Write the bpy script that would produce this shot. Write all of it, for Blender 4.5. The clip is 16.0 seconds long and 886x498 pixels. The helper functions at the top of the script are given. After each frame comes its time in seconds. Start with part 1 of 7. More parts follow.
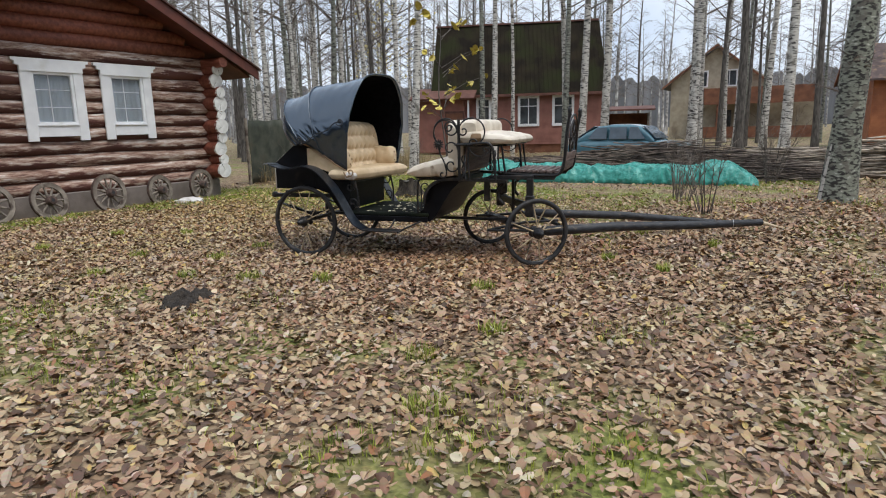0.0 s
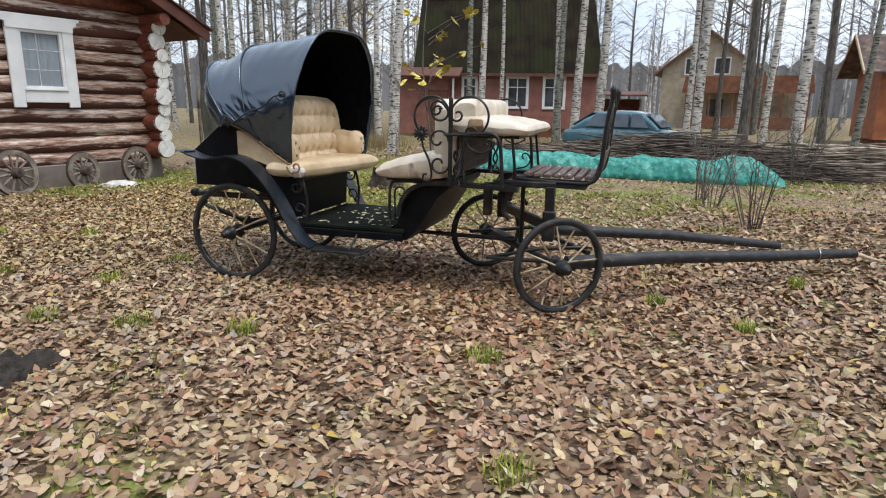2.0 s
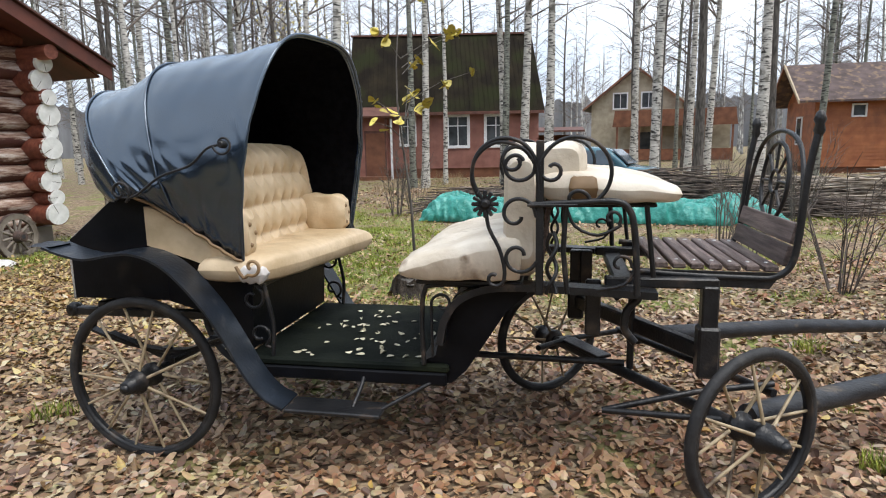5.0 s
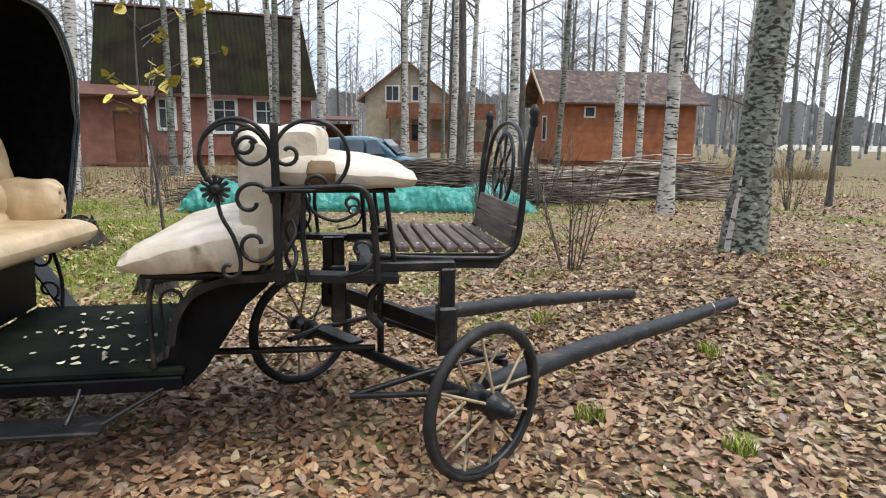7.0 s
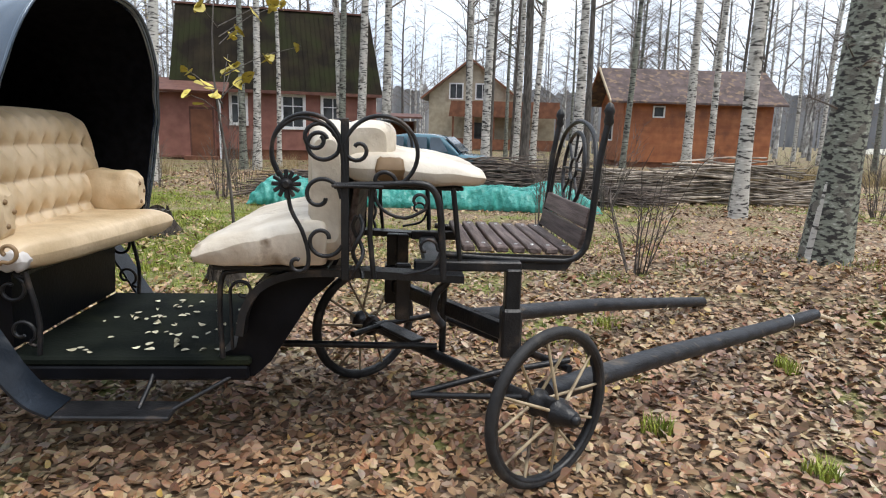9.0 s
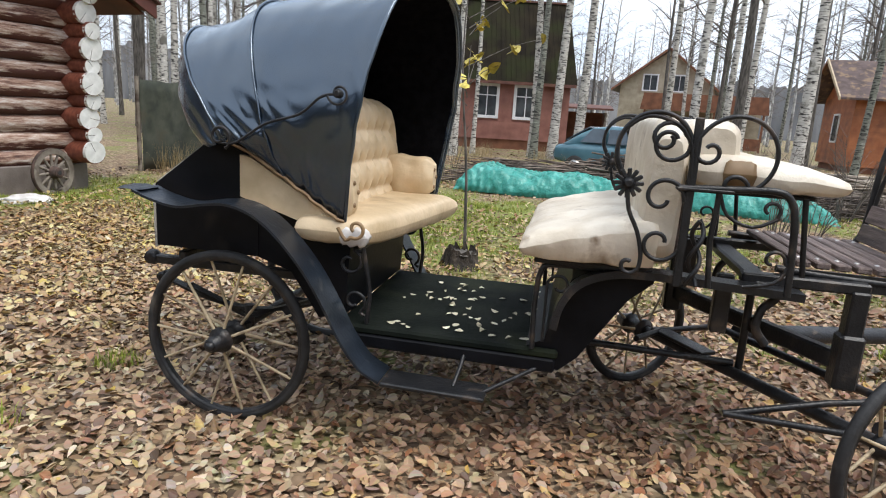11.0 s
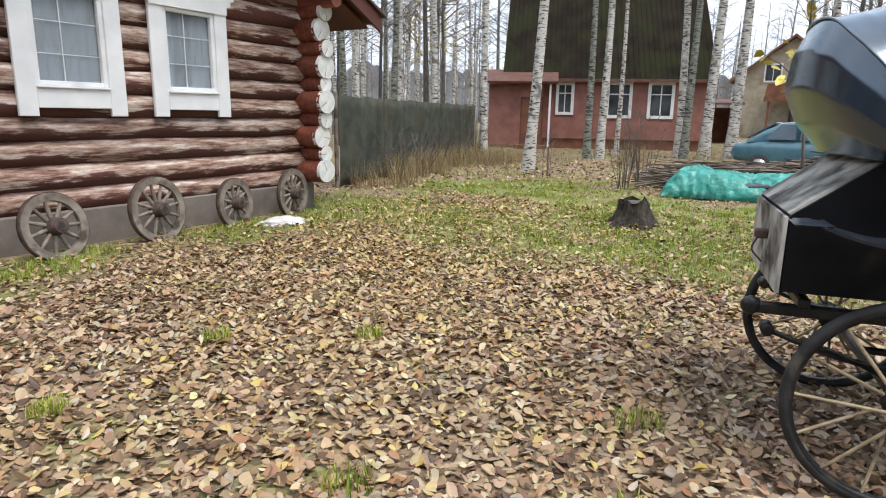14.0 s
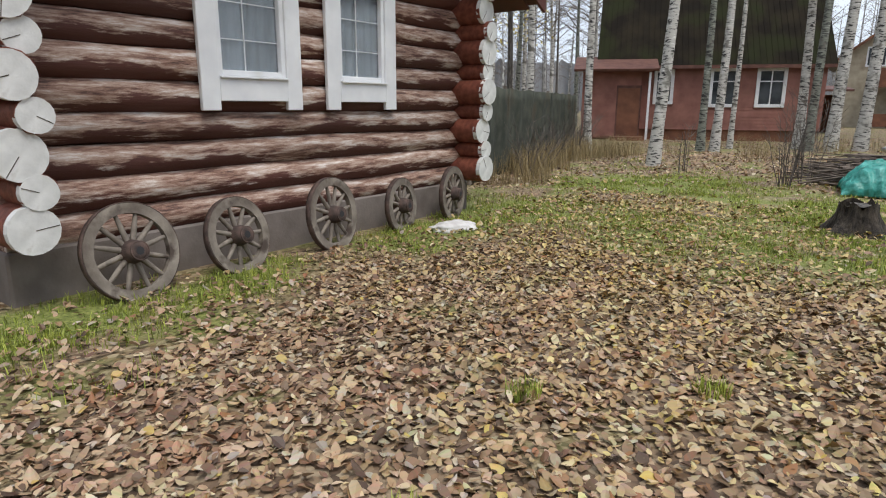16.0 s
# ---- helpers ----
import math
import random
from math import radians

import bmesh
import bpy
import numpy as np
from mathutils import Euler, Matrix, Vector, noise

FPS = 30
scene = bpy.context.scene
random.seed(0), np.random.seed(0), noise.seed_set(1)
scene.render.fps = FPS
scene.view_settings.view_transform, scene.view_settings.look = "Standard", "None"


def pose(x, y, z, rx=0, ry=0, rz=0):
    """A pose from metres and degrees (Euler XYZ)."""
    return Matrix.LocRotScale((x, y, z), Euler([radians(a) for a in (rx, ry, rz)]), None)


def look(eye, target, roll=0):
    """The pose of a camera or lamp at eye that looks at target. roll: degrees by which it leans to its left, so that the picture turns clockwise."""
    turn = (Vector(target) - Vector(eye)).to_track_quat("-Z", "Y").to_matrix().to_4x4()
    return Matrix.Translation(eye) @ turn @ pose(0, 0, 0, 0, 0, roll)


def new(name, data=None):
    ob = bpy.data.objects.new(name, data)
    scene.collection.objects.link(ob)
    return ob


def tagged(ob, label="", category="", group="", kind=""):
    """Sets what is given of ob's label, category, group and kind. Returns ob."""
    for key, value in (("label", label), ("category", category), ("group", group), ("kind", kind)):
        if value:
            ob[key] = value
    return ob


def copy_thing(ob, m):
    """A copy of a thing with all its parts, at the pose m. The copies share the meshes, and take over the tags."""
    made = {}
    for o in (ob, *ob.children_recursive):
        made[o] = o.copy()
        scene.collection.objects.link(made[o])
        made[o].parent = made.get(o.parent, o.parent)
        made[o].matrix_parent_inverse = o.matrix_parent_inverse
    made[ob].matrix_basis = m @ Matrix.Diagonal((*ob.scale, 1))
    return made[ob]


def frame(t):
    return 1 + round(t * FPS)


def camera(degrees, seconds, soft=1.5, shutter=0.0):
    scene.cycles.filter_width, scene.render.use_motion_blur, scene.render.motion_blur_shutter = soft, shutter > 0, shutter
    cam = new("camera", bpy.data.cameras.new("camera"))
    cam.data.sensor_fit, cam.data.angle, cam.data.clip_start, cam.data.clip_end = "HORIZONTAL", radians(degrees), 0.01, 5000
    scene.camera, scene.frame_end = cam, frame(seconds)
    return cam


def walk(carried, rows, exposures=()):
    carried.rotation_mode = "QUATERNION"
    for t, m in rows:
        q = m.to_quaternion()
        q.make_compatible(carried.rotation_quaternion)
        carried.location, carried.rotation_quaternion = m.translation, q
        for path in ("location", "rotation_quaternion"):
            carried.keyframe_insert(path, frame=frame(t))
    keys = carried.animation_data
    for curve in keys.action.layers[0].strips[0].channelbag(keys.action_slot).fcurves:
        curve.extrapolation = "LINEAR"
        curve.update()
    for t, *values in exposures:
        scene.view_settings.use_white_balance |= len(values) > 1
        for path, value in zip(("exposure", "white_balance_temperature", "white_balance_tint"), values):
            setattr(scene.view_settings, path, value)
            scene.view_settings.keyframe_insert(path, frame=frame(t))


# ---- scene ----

PATH = [
    (0, (-5.616, -5.788, 1.611), (-3.965, -4.727, 1.223), -1.3),
    (0.5, (-5.16, -5.483, 1.636), (-3.56, -4.364, 1.202), -1.5),
    (1, (-4.715, -5.17, 1.631), (-3.065, -4.137, 1.172), -1.6),
    (1.5, (-4.258, -4.887, 1.623), (-2.57, -3.902, 1.201), -1.9),
    (2, (-3.769, -4.581, 1.627), (-2.093, -3.587, 1.176), 0.8),
    (2.5, (-3.36, -4.27, 1.657), (-1.579, -3.443, 1.277), -0.1),
    (3, (-2.904, -3.861, 1.658), (-1.194, -2.924, 1.212), -0.4),
    (3.5, (-2.629, -3.577, 1.68), (-0.892, -2.627, 1.396), 0.6),
    (3.7, (-2.525, -3.412, 1.691), (-0.768, -2.51, 1.377), -1.3),
    (5.8, (-2.094, -2.74, 1.653), (-0.234, -2.083, 1.324), 0.9),
    (6, (-2.092, -2.766, 1.649), (-0.207, -2.187, 1.314), 1.2),
    (6.5, (-2.061, -2.856, 1.648), (-0.125, -2.501, 1.295), 1.2),
    (7, (-2.03, -2.955, 1.648), (-0.068, -2.83, 1.284), 0.8),
    (7.5, (-2.019, -3.004, 1.648), (-0.054, -3.058, 1.28), 1.4),
    (8, (-2.017, -3.013, 1.645), (-0.053, -3.129, 1.286), 1.7),
    (8.5, (-1.999, -2.982, 1.645), (-0.034, -3.016, 1.269), 2.0),
    (9, (-1.985, -2.914, 1.645), (-0.045, -2.601, 1.271), 1.6),
    (9.2, (-1.974, -2.893, 1.64), (-0.059, -2.461, 1.261), 1.4),
    (11.3, (-2.173, -2.04, 1.646), (-0.411, -1.181, 1.249), 3.5),
    (11.5, (-2.179, -1.899, 1.644), (-0.429, -1.0, 1.284), 2.9),
    (12, (-2.235, -1.483, 1.639), (-0.582, -0.46, 1.171), 2.7),
    (12.5, (-2.354, -1.102, 1.581), (-0.699, -0.058, 1.166), 3.1),
    (13, (-2.528, -0.635, 1.607), (-0.817, 0.332, 1.236), 3.3),
    (13.5, (-2.716, -0.099, 1.657), (-1.06, 0.96, 1.286), -1.3),
    (14, (-2.82, 0.382, 1.587), (-1.166, 1.422, 1.161), 0.9),
    (14.5, (-2.888, 0.896, 1.603), (-1.22, 1.874, 1.094), 4.6),
    (15, (-2.889, 1.474, 1.573), (-1.332, 2.608, 1.036), 0.3),
    (15.5, (-2.961, 1.891, 1.563), (-1.42, 3.056, 1.045), 0.4),
    (16, (-2.939, 2.381, 1.563), (-1.385, 3.555, 1.109), 0.3),
]
cam = camera(71.3, 16.0, 1.1)
walk(cam, [(t, look(e, g, r)) for t, e, g, r in PATH],
     [(0, 0.38), (1.5, 0.50), (3.5, 0.78), (6, 0.76), (9, 0.73), (11.5, 0.86), (12.5, 0.92), (14.5, 0.86), (16, 0.45)])

# ---- light ----
SUN_ELEV, SUN_TURN = 64.0, 200.0
world = bpy.data.worlds.new("world")
scene.world = world
world.use_nodes = True
wn, wl = world.node_tree.nodes, world.node_tree.links
sky = wn.new("ShaderNodeTexSky")
sky.sky_type = "NISHITA"
sky.sun_disc = False
sky.sun_elevation, sky.sun_rotation = radians(SUN_ELEV), radians(SUN_TURN)
sky.dust_density, sky.air_density = 4.0, 1.0
cover = wn.new("ShaderNodeMix")
cover.data_type = "RGBA"
cover.inputs[0].default_value = 0.82
cloud = wn.new("ShaderNodeTexNoise")
cloud.inputs["Scale"].default_value = 2.2
cloud.inputs["Detail"].default_value = 5.0
cramp = wn.new("ShaderNodeValToRGB")
cramp.color_ramp.elements[0].position, cramp.color_ramp.elements[0].color = 0.35, (5.6, 6.6, 8.2, 1)
cramp.color_ramp.elements[1].position, cramp.color_ramp.elements[1].color = 0.65, (9.0, 9.5, 10.2, 1)
wl.new(cloud.outputs["Fac"], cramp.inputs["Fac"])
wl.new(sky.outputs["Color"], cover.inputs[6])
wl.new(cramp.outputs["Color"], cover.inputs[7])
wl.new(cover.outputs[2], wn["Background"].inputs["Color"])
wn["Background"].inputs["Strength"].default_value = 0.1

sun_data = bpy.data.lights.new("sun", "SUN")
sun_data.energy, sun_data.angle, sun_data.color = 1.4, radians(25), (1.0, 0.97, 0.92)
sun = new("sun", sun_data)
sa, se = radians(SUN_TURN), radians(SUN_ELEV)
sun.matrix_world = look((20 * math.sin(sa) * math.cos(se), 20 * math.cos(sa) * math.cos(se), 20 * math.sin(se)), (0, 0, 0))


# ---- materials ----
def material(name, low, high, scale=8.0, rough=0.7, metal=0.0, bump=0.2, bump_scale=60.0, stretch=(1, 1, 1), third=None,
             third_scale=1.5, third_at=0.6, vary=0.0, spec=0.5, coat=0.0, bump_dist=0.01):
    """A surface of two tones at one scale, a stain at a second scale, and a fine relief."""
    m = bpy.data.materials.new(name)
    m.use_nodes = True
    n, l = m.node_tree.nodes, m.node_tree.links
    b = n["Principled BSDF"]
    co = n.new("ShaderNodeTexCoord")
    mp = n.new("ShaderNodeMapping")
    mp.inputs["Scale"].default_value = stretch
    l.new(co.outputs["Object"], mp.inputs["Vector"])
    a = n.new("ShaderNodeTexNoise")
    a.inputs["Scale"].default_value, a.inputs["Detail"].default_value = scale, 6.0
    l.new(mp.outputs[0], a.inputs["Vector"])
    r = n.new("ShaderNodeValToRGB")
    r.color_ramp.elements[0].position, r.color_ramp.elements[0].color = 0.36, (*low, 1)
    r.color_ramp.elements[1].position, r.color_ramp.elements[1].color = 0.64, (*high, 1)
    l.new(a.outputs["Fac"], r.inputs["Fac"])
    out = r.outputs["Color"]
    if third:
        c = n.new("ShaderNodeTexNoise")
        c.inputs["Scale"].default_value, c.inputs["Detail"].default_value = third_scale, 4.0
        l.new(mp.outputs[0], c.inputs["Vector"])
        q = n.new("ShaderNodeValToRGB")
        q.color_ramp.elements[0].position, q.color_ramp.elements[1].position = third_at - 0.06, third_at + 0.08
        l.new(c.outputs["Fac"], q.inputs["Fac"])
        mx = n.new("ShaderNodeMix")
        mx.data_type = "RGBA"
        l.new(q.outputs["Color"], mx.inputs[0])
        l.new(out, mx.inputs[6])
        mx.inputs[7].default_value = (*third, 1)
        out = mx.outputs[2]
    if vary:
        oi = n.new("ShaderNodeObjectInfo")
        ge = n.new("ShaderNodeNewGeometry")
        ad = n.new("ShaderNodeMath")
        l.new(oi.outputs["Random"], ad.inputs[0])
        l.new(ge.outputs["Random Per Island"], ad.inputs[1])
        fr = n.new("ShaderNodeMath")
        fr.operation = "FRACT"
        l.new(ad.outputs[0], fr.inputs[0])
        mr = n.new("ShaderNodeMapRange")
        mr.inputs[3].default_value, mr.inputs[4].default_value = 1 - vary, 1 + vary
        l.new(fr.outputs[0], mr.inputs[0])
        hs = n.new("ShaderNodeHueSaturation")
        l.new(mr.outputs[0], hs.inputs["Value"])
        l.new(out, hs.inputs["Color"])
        out = hs.outputs["Color"]
    l.new(out, b.inputs["Base Color"])
    b.inputs["Roughness"].default_value, b.inputs["Metallic"].default_value = rough, metal
    b.inputs["Specular IOR Level"].default_value = spec
    b.inputs["Coat Weight"].default_value = coat
    f = n.new("ShaderNodeTexNoise")
    f.inputs["Scale"].default_value, f.inputs["Detail"].default_value = bump_scale, 5.0
    l.new(mp.outputs[0], f.inputs["Vector"])
    bp = n.new("ShaderNodeBump")
    bp.inputs["Strength"].default_value, bp.inputs["Distance"].default_value = bump, bump_dist
    l.new(f.outputs["Fac"], bp.inputs["Height"])
    l.new(bp.outputs[0], b.inputs["Normal"])
    return m


def ramp(n, stops):
    r = n.new("ShaderNodeValToRGB")
    e = r.color_ramp.elements
    while len(e) < len(stops):
        e.new(0.5)
    for el, (p, c) in zip(e, stops):
        el.position, el.color = p, (*c, 1)
    return r


def leaf_material():
    """Fallen leaves: each its own tint."""
    m = bpy.data.materials.new("fallen_leaf")
    m.use_nodes = True
    n, l = m.node_tree.nodes, m.node_tree.links
    g = n.new("ShaderNodeNewGeometry")
    r = ramp(n, [(0.0, (0.085, 0.05, 0.032)), (0.14, (0.20, 0.12, 0.075)), (0.32, (0.36, 0.24, 0.15)), (0.52, (0.49, 0.365, 0.235)),
                 (0.72, (0.60, 0.48, 0.335)), (0.80, (0.35, 0.17, 0.085)), (0.88, (0.36, 0.32, 0.28)), (0.95, (0.74, 0.65, 0.50)), (1.0, (0.56, 0.42, 0.12))])
    l.new(g.outputs["Random Per Island"], r.inputs["Fac"])
    t = n.new("ShaderNodeTexNoise")
    t.inputs["Scale"].default_value = 70.0
    mx = n.new("ShaderNodeMix")
    mx.data_type, mx.blend_type = "RGBA", "MULTIPLY"
    mx.inputs[0].default_value = 0.45
    l.new(r.outputs[0], mx.inputs[6])
    l.new(t.outputs["Color"], mx.inputs[7])
    at = n.new("ShaderNodeAttribute")
    at.attribute_name = "kind"
    tint = n.new("ShaderNodeMapRange")
    tint.inputs[1].default_value, tint.inputs[2].default_value = -1.0, 1.0
    l.new(at.outputs["Fac"], tint.inputs[0])
    hue = ramp(n, [(0.0, (1.12, 1.06, 0.58)), (0.5, (1.02, 0.97, 0.92)), (1.0, (1.02, 0.82, 0.68))])
    l.new(tint.outputs[0], hue.inputs["Fac"])
    m2 = n.new("ShaderNodeMix")
    m2.data_type, m2.blend_type = "RGBA", "MULTIPLY"
    m2.inputs[0].default_value = 1.0
    l.new(mx.outputs[2], m2.inputs[6])
    l.new(hue.outputs[0], m2.inputs[7])
    b = n["Principled BSDF"]
    l.new(m2.outputs[2], b.inputs["Base Color"])
    b.inputs["Roughness"].default_value = 0.55
    return m


def ground_material():
    """Lawn and soil under a mat of small rotting leaves."""
    m = bpy.data.materials.new("leaf_litter")
    m.use_nodes = True
    n, l = m.node_tree.nodes, m.node_tree.links
    co = n.new("ShaderNodeTexCoord")
    v = n.new("ShaderNodeTexVoronoi")
    v.inputs["Scale"].default_value = 21.0
    wv = n.new("ShaderNodeTexNoise")
    wv.inputs["Scale"].default_value = 9.0
    wm = n.new("ShaderNodeMix")
    wm.data_type = "RGBA"
    wm.inputs[0].default_value = 0.06
    l.new(co.outputs["Object"], wm.inputs[6])
    l.new(co.outputs["Object"], wv.inputs["Vector"])
    l.new(wv.outputs["Color"], wm.inputs[7])
    l.new(wm.outputs[2], v.inputs["Vector"])
    sp = n.new("ShaderNodeSeparateColor")
    l.new(v.outputs["Color"], sp.inputs[0])
    leaf = ramp(n, [(0.0, (0.08, 0.05, 0.03)), (0.3, (0.19, 0.12, 0.07)), (0.6, (0.31, 0.22, 0.135)), (0.85, (0.44, 0.34, 0.22)), (1.0, (0.24, 0.125, 0.06))])
    l.new(sp.outputs[0], leaf.inputs["Fac"])
    edge = ramp(n, [(0.0, (1, 1, 1)), (0.62, (0.8, 0.8, 0.8)), (1.0, (0.25, 0.22, 0.18))])
    l.new(v.outputs["Distance"], edge.inputs["Fac"])
    lm = n.new("ShaderNodeMix")
    lm.data_type, lm.blend_type = "RGBA", "MULTIPLY"
    lm.inputs[0].default_value = 0.7
    l.new(leaf.outputs[0], lm.inputs[6])
    l.new(edge.outputs[0], lm.inputs[7])
    gr = n.new("ShaderNodeTexNoise")
    gr.inputs["Scale"].default_value, gr.inputs["Detail"].default_value = 30.0, 8.0
    l.new(co.outputs["Object"], gr.inputs["Vector"])
    grass = ramp(n, [(0.3, (0.09, 0.11, 0.022)), (0.55, (0.20, 0.225, 0.05)), (0.75, (0.32, 0.30, 0.10))])
    l.new(gr.outputs["Fac"], grass.inputs["Fac"])
    big = n.new("ShaderNodeTexNoise")
    big.inputs["Scale"].default_value, big.inputs["Detail"].default_value = 1.1, 9.0
    l.new(co.outputs["Object"], big.inputs["Vector"])
    bm = ramp(n, [(0.54, (0, 0, 0)), (0.74, (1, 1, 1))])
    gm = n.new("ShaderNodeAttribute")
    gm.attribute_name = "grass"
    mixed = n.new("ShaderNodeMath")
    mixed.operation = "MULTIPLY_ADD"
    l.new(gm.outputs["Fac"], mixed.inputs[0])
    mixed.inputs[1].default_value = 0.28
    l.new(big.outputs["Fac"], mixed.inputs[2])
    l.new(mixed.outputs[0], bm.inputs["Fac"])
    mx = n.new("ShaderNodeMix")
    mx.data_type = "RGBA"
    l.new(bm.outputs[0], mx.inputs[0])
    l.new(lm.outputs[2], mx.inputs[6])
    l.new(grass.outputs[0], mx.inputs[7])
    b = n["Principled BSDF"]
    l.new(mx.outputs[2], b.inputs["Base Color"])
    b.inputs["Roughness"].default_value = 0.85
    bp = n.new("ShaderNodeBump")
    bp.inputs["Strength"].default_value, bp.inputs["Distance"].default_value = 0.7, 0.02
    l.new(v.outputs["Distance"], bp.inputs["Height"])
    l.new(bp.outputs[0], b.inputs["Normal"])
    return m


def birch_material(name="birch_bark", light=(0.72, 0.70, 0.66), mid=(0.50, 0.48, 0.44), dark=(0.035, 0.032, 0.03), dark_at=0.57, patch=2.2, mark=(5, 5, 22)):
    """White papery bark with dark cross marks and a dark rough foot."""
    m = bpy.data.materials.new(name)
    m.use_nodes = True
    n, l = m.node_tree.nodes, m.node_tree.links
    co = n.new("ShaderNodeTexCoord")
    mp = n.new("ShaderNodeMapping")
    mp.inputs["Scale"].default_value = mark
    l.new(co.outputs["Object"], mp.inputs["Vector"])
    a = n.new("ShaderNodeTexNoise")
    a.inputs["Scale"].default_value, a.inputs["Detail"].default_value = 1.0, 6.0
    l.new(mp.outputs[0], a.inputs["Vector"])
    r = ramp(n, [(0.3, light), (dark_at - 0.14, mid), (dark_at - 0.03, mid), (dark_at + 0.03, dark)])
    l.new(a.outputs["Fac"], r.inputs["Fac"])
    p2 = n.new("ShaderNodeTexNoise")
    p2.inputs["Scale"].default_value, p2.inputs["Detail"].default_value = patch, 5.0
    l.new(co.outputs["Object"], p2.inputs["Vector"])
    r2 = ramp(n, [(0.56, (0, 0, 0)), (0.64, (1, 1, 1))])
    l.new(p2.outputs["Fac"], r2.inputs["Fac"])
    mx = n.new("ShaderNodeMix")
    mx.data_type = "RGBA"
    l.new(r2.outputs[0], mx.inputs[0])
    l.new(r.outputs[0], mx.inputs[6])
    mx.inputs[7].default_value = (0.15, 0.14, 0.12, 1)
    b = n["Principled BSDF"]
    l.new(mx.outputs[2], b.inputs["Base Color"])
    b.inputs["Roughness"].default_value = 0.8
    bp = n.new("ShaderNodeBump")
    bp.inputs["Strength"].default_value, bp.inputs["Distance"].default_value = 0.6, 0.02
    l.new(a.outputs["Fac"], bp.inputs["Height"])
    l.new(bp.outputs[0], b.inputs["Normal"])
    return m


def glass_material():
    m = bpy.data.materials.new("window_glass")
    m.use_nodes = True
    b = m.node_tree.nodes["Principled BSDF"]
    b.inputs["Base Color"].default_value = (0.75, 0.8, 0.85, 1)
    b.inputs["Roughness"].default_value = 0.03
    b.inputs["Transmission Weight"].default_value = 0.9
    b.inputs["IOR"].default_value = 1.45
    return m


M_GROUND = ground_material()
M_LEAF = leaf_material()
M_BIRCH = birch_material()
M_BIRCH_GREY = birch_material("grey_birch_bark", (0.36, 0.37, 0.325), (0.19, 0.20, 0.165), (0.035, 0.033, 0.03), 0.55)
M_BIRCH_OLD = birch_material("lichened_birch_bark", (0.50, 0.51, 0.46), (0.22, 0.235, 0.19), (0.03, 0.028, 0.026), 0.53, 6.0, (13, 13, 30))
M_BARK = material("dark_bark", (0.05, 0.045, 0.04), (0.15, 0.135, 0.12), 6, 0.9, bump=0.8, bump_scale=14, stretch=(3, 3, 0.6))
M_FARBARK = material("far_bark", (0.12, 0.115, 0.11), (0.33, 0.32, 0.31), 3, 0.9, bump=0, vary=0.5, third=(0.5, 0.5, 0.48), third_scale=1.2, third_at=0.58)
# tone lightened so the colour carries some of the far wood's haze
M_TWIG = material("twig", (0.08, 0.066, 0.058), (0.17, 0.14, 0.12), 8, 0.85, bump=0, vary=0.35)
M_GRASS = material("grass_blade", (0.14, 0.19, 0.022), (0.36, 0.39, 0.065), 6, 0.6, bump=0, vary=0.4)
M_DRY = material("dry_grass", (0.20, 0.15, 0.07), (0.38, 0.29, 0.15), 6, 0.8, bump=0, vary=0.35)
M_YELLOW = material("yellow_leaf", (0.45, 0.36, 0.05), (0.62, 0.52, 0.12), 20, 0.55, bump=0, vary=0.25)
M_PALELEAF = material("pale_leaf", (0.42, 0.38, 0.26), (0.62, 0.58, 0.44), 30, 0.5, bump=0, vary=0.25)
M_IRON = material("black_paint", (0.009, 0.0095, 0.011), (0.021, 0.021, 0.023), 9, 0.36, 0.0, spec=0.4, bump=0.3, bump_scale=90, third=(0.075, 0.055, 0.042), third_scale=9, third_at=0.64)
M_BODY = material("black_body_paint", (0.003, 0.0035, 0.005), (0.007, 0.0075, 0.010), 5, 0.45, bump=0.15, bump_scale=50, third=(0.02, 0.018, 0.016), third_scale=4, third_at=0.68, spec=0.14)
M_FLOORPLATE = material("dark_floor_sheet", (0.005, 0.007, 0.006), (0.012, 0.015, 0.012), 4, 0.72, spec=0.06, bump=0.3, bump_scale=70, third=(0.02, 0.024, 0.014), third_scale=3, third_at=0.62)
M_FENDER = material("blue_black_paint", (0.006, 0.009, 0.014), (0.014, 0.02, 0.03), 6, 0.36, bump=0.2, bump_scale=60, third=(0.07, 0.07, 0.07), third_scale=9, third_at=0.66)
# the sky's blue reflection is put into base, specular and coat tints
M_HOOD = material("hood_leather", (0.006, 0.010, 0.018), (0.011, 0.019, 0.032), 4, 0.24, bump=0.14, bump_scale=16, spec=0.8, coat=1.0, bump_dist=0.01, third=(0.016, 0.027, 0.043), third_scale=2.5, third_at=0.6)
for socket, value in (("Coat IOR", 1.75), ("Coat Roughness", 0.22), ("Coat Tint", (0.72, 0.88, 1.0, 1)), ("Specular Tint", (0.6, 0.8, 1.0, 1))):
    M_HOOD.node_tree.nodes["Principled BSDF"].inputs[socket].default_value = value
M_PEEL = material("peeling_paint", (0.03, 0.03, 0.03), (0.30, 0.29, 0.26), 7, 0.8, bump=0.6, bump_scale=14, third=(0.48, 0.46, 0.42), third_scale=5, third_at=0.52)
# bluish greys carry the haze of distance in the colour
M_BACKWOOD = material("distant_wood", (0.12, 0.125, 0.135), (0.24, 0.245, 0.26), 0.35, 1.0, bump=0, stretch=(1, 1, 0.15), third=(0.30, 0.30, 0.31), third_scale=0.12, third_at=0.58)
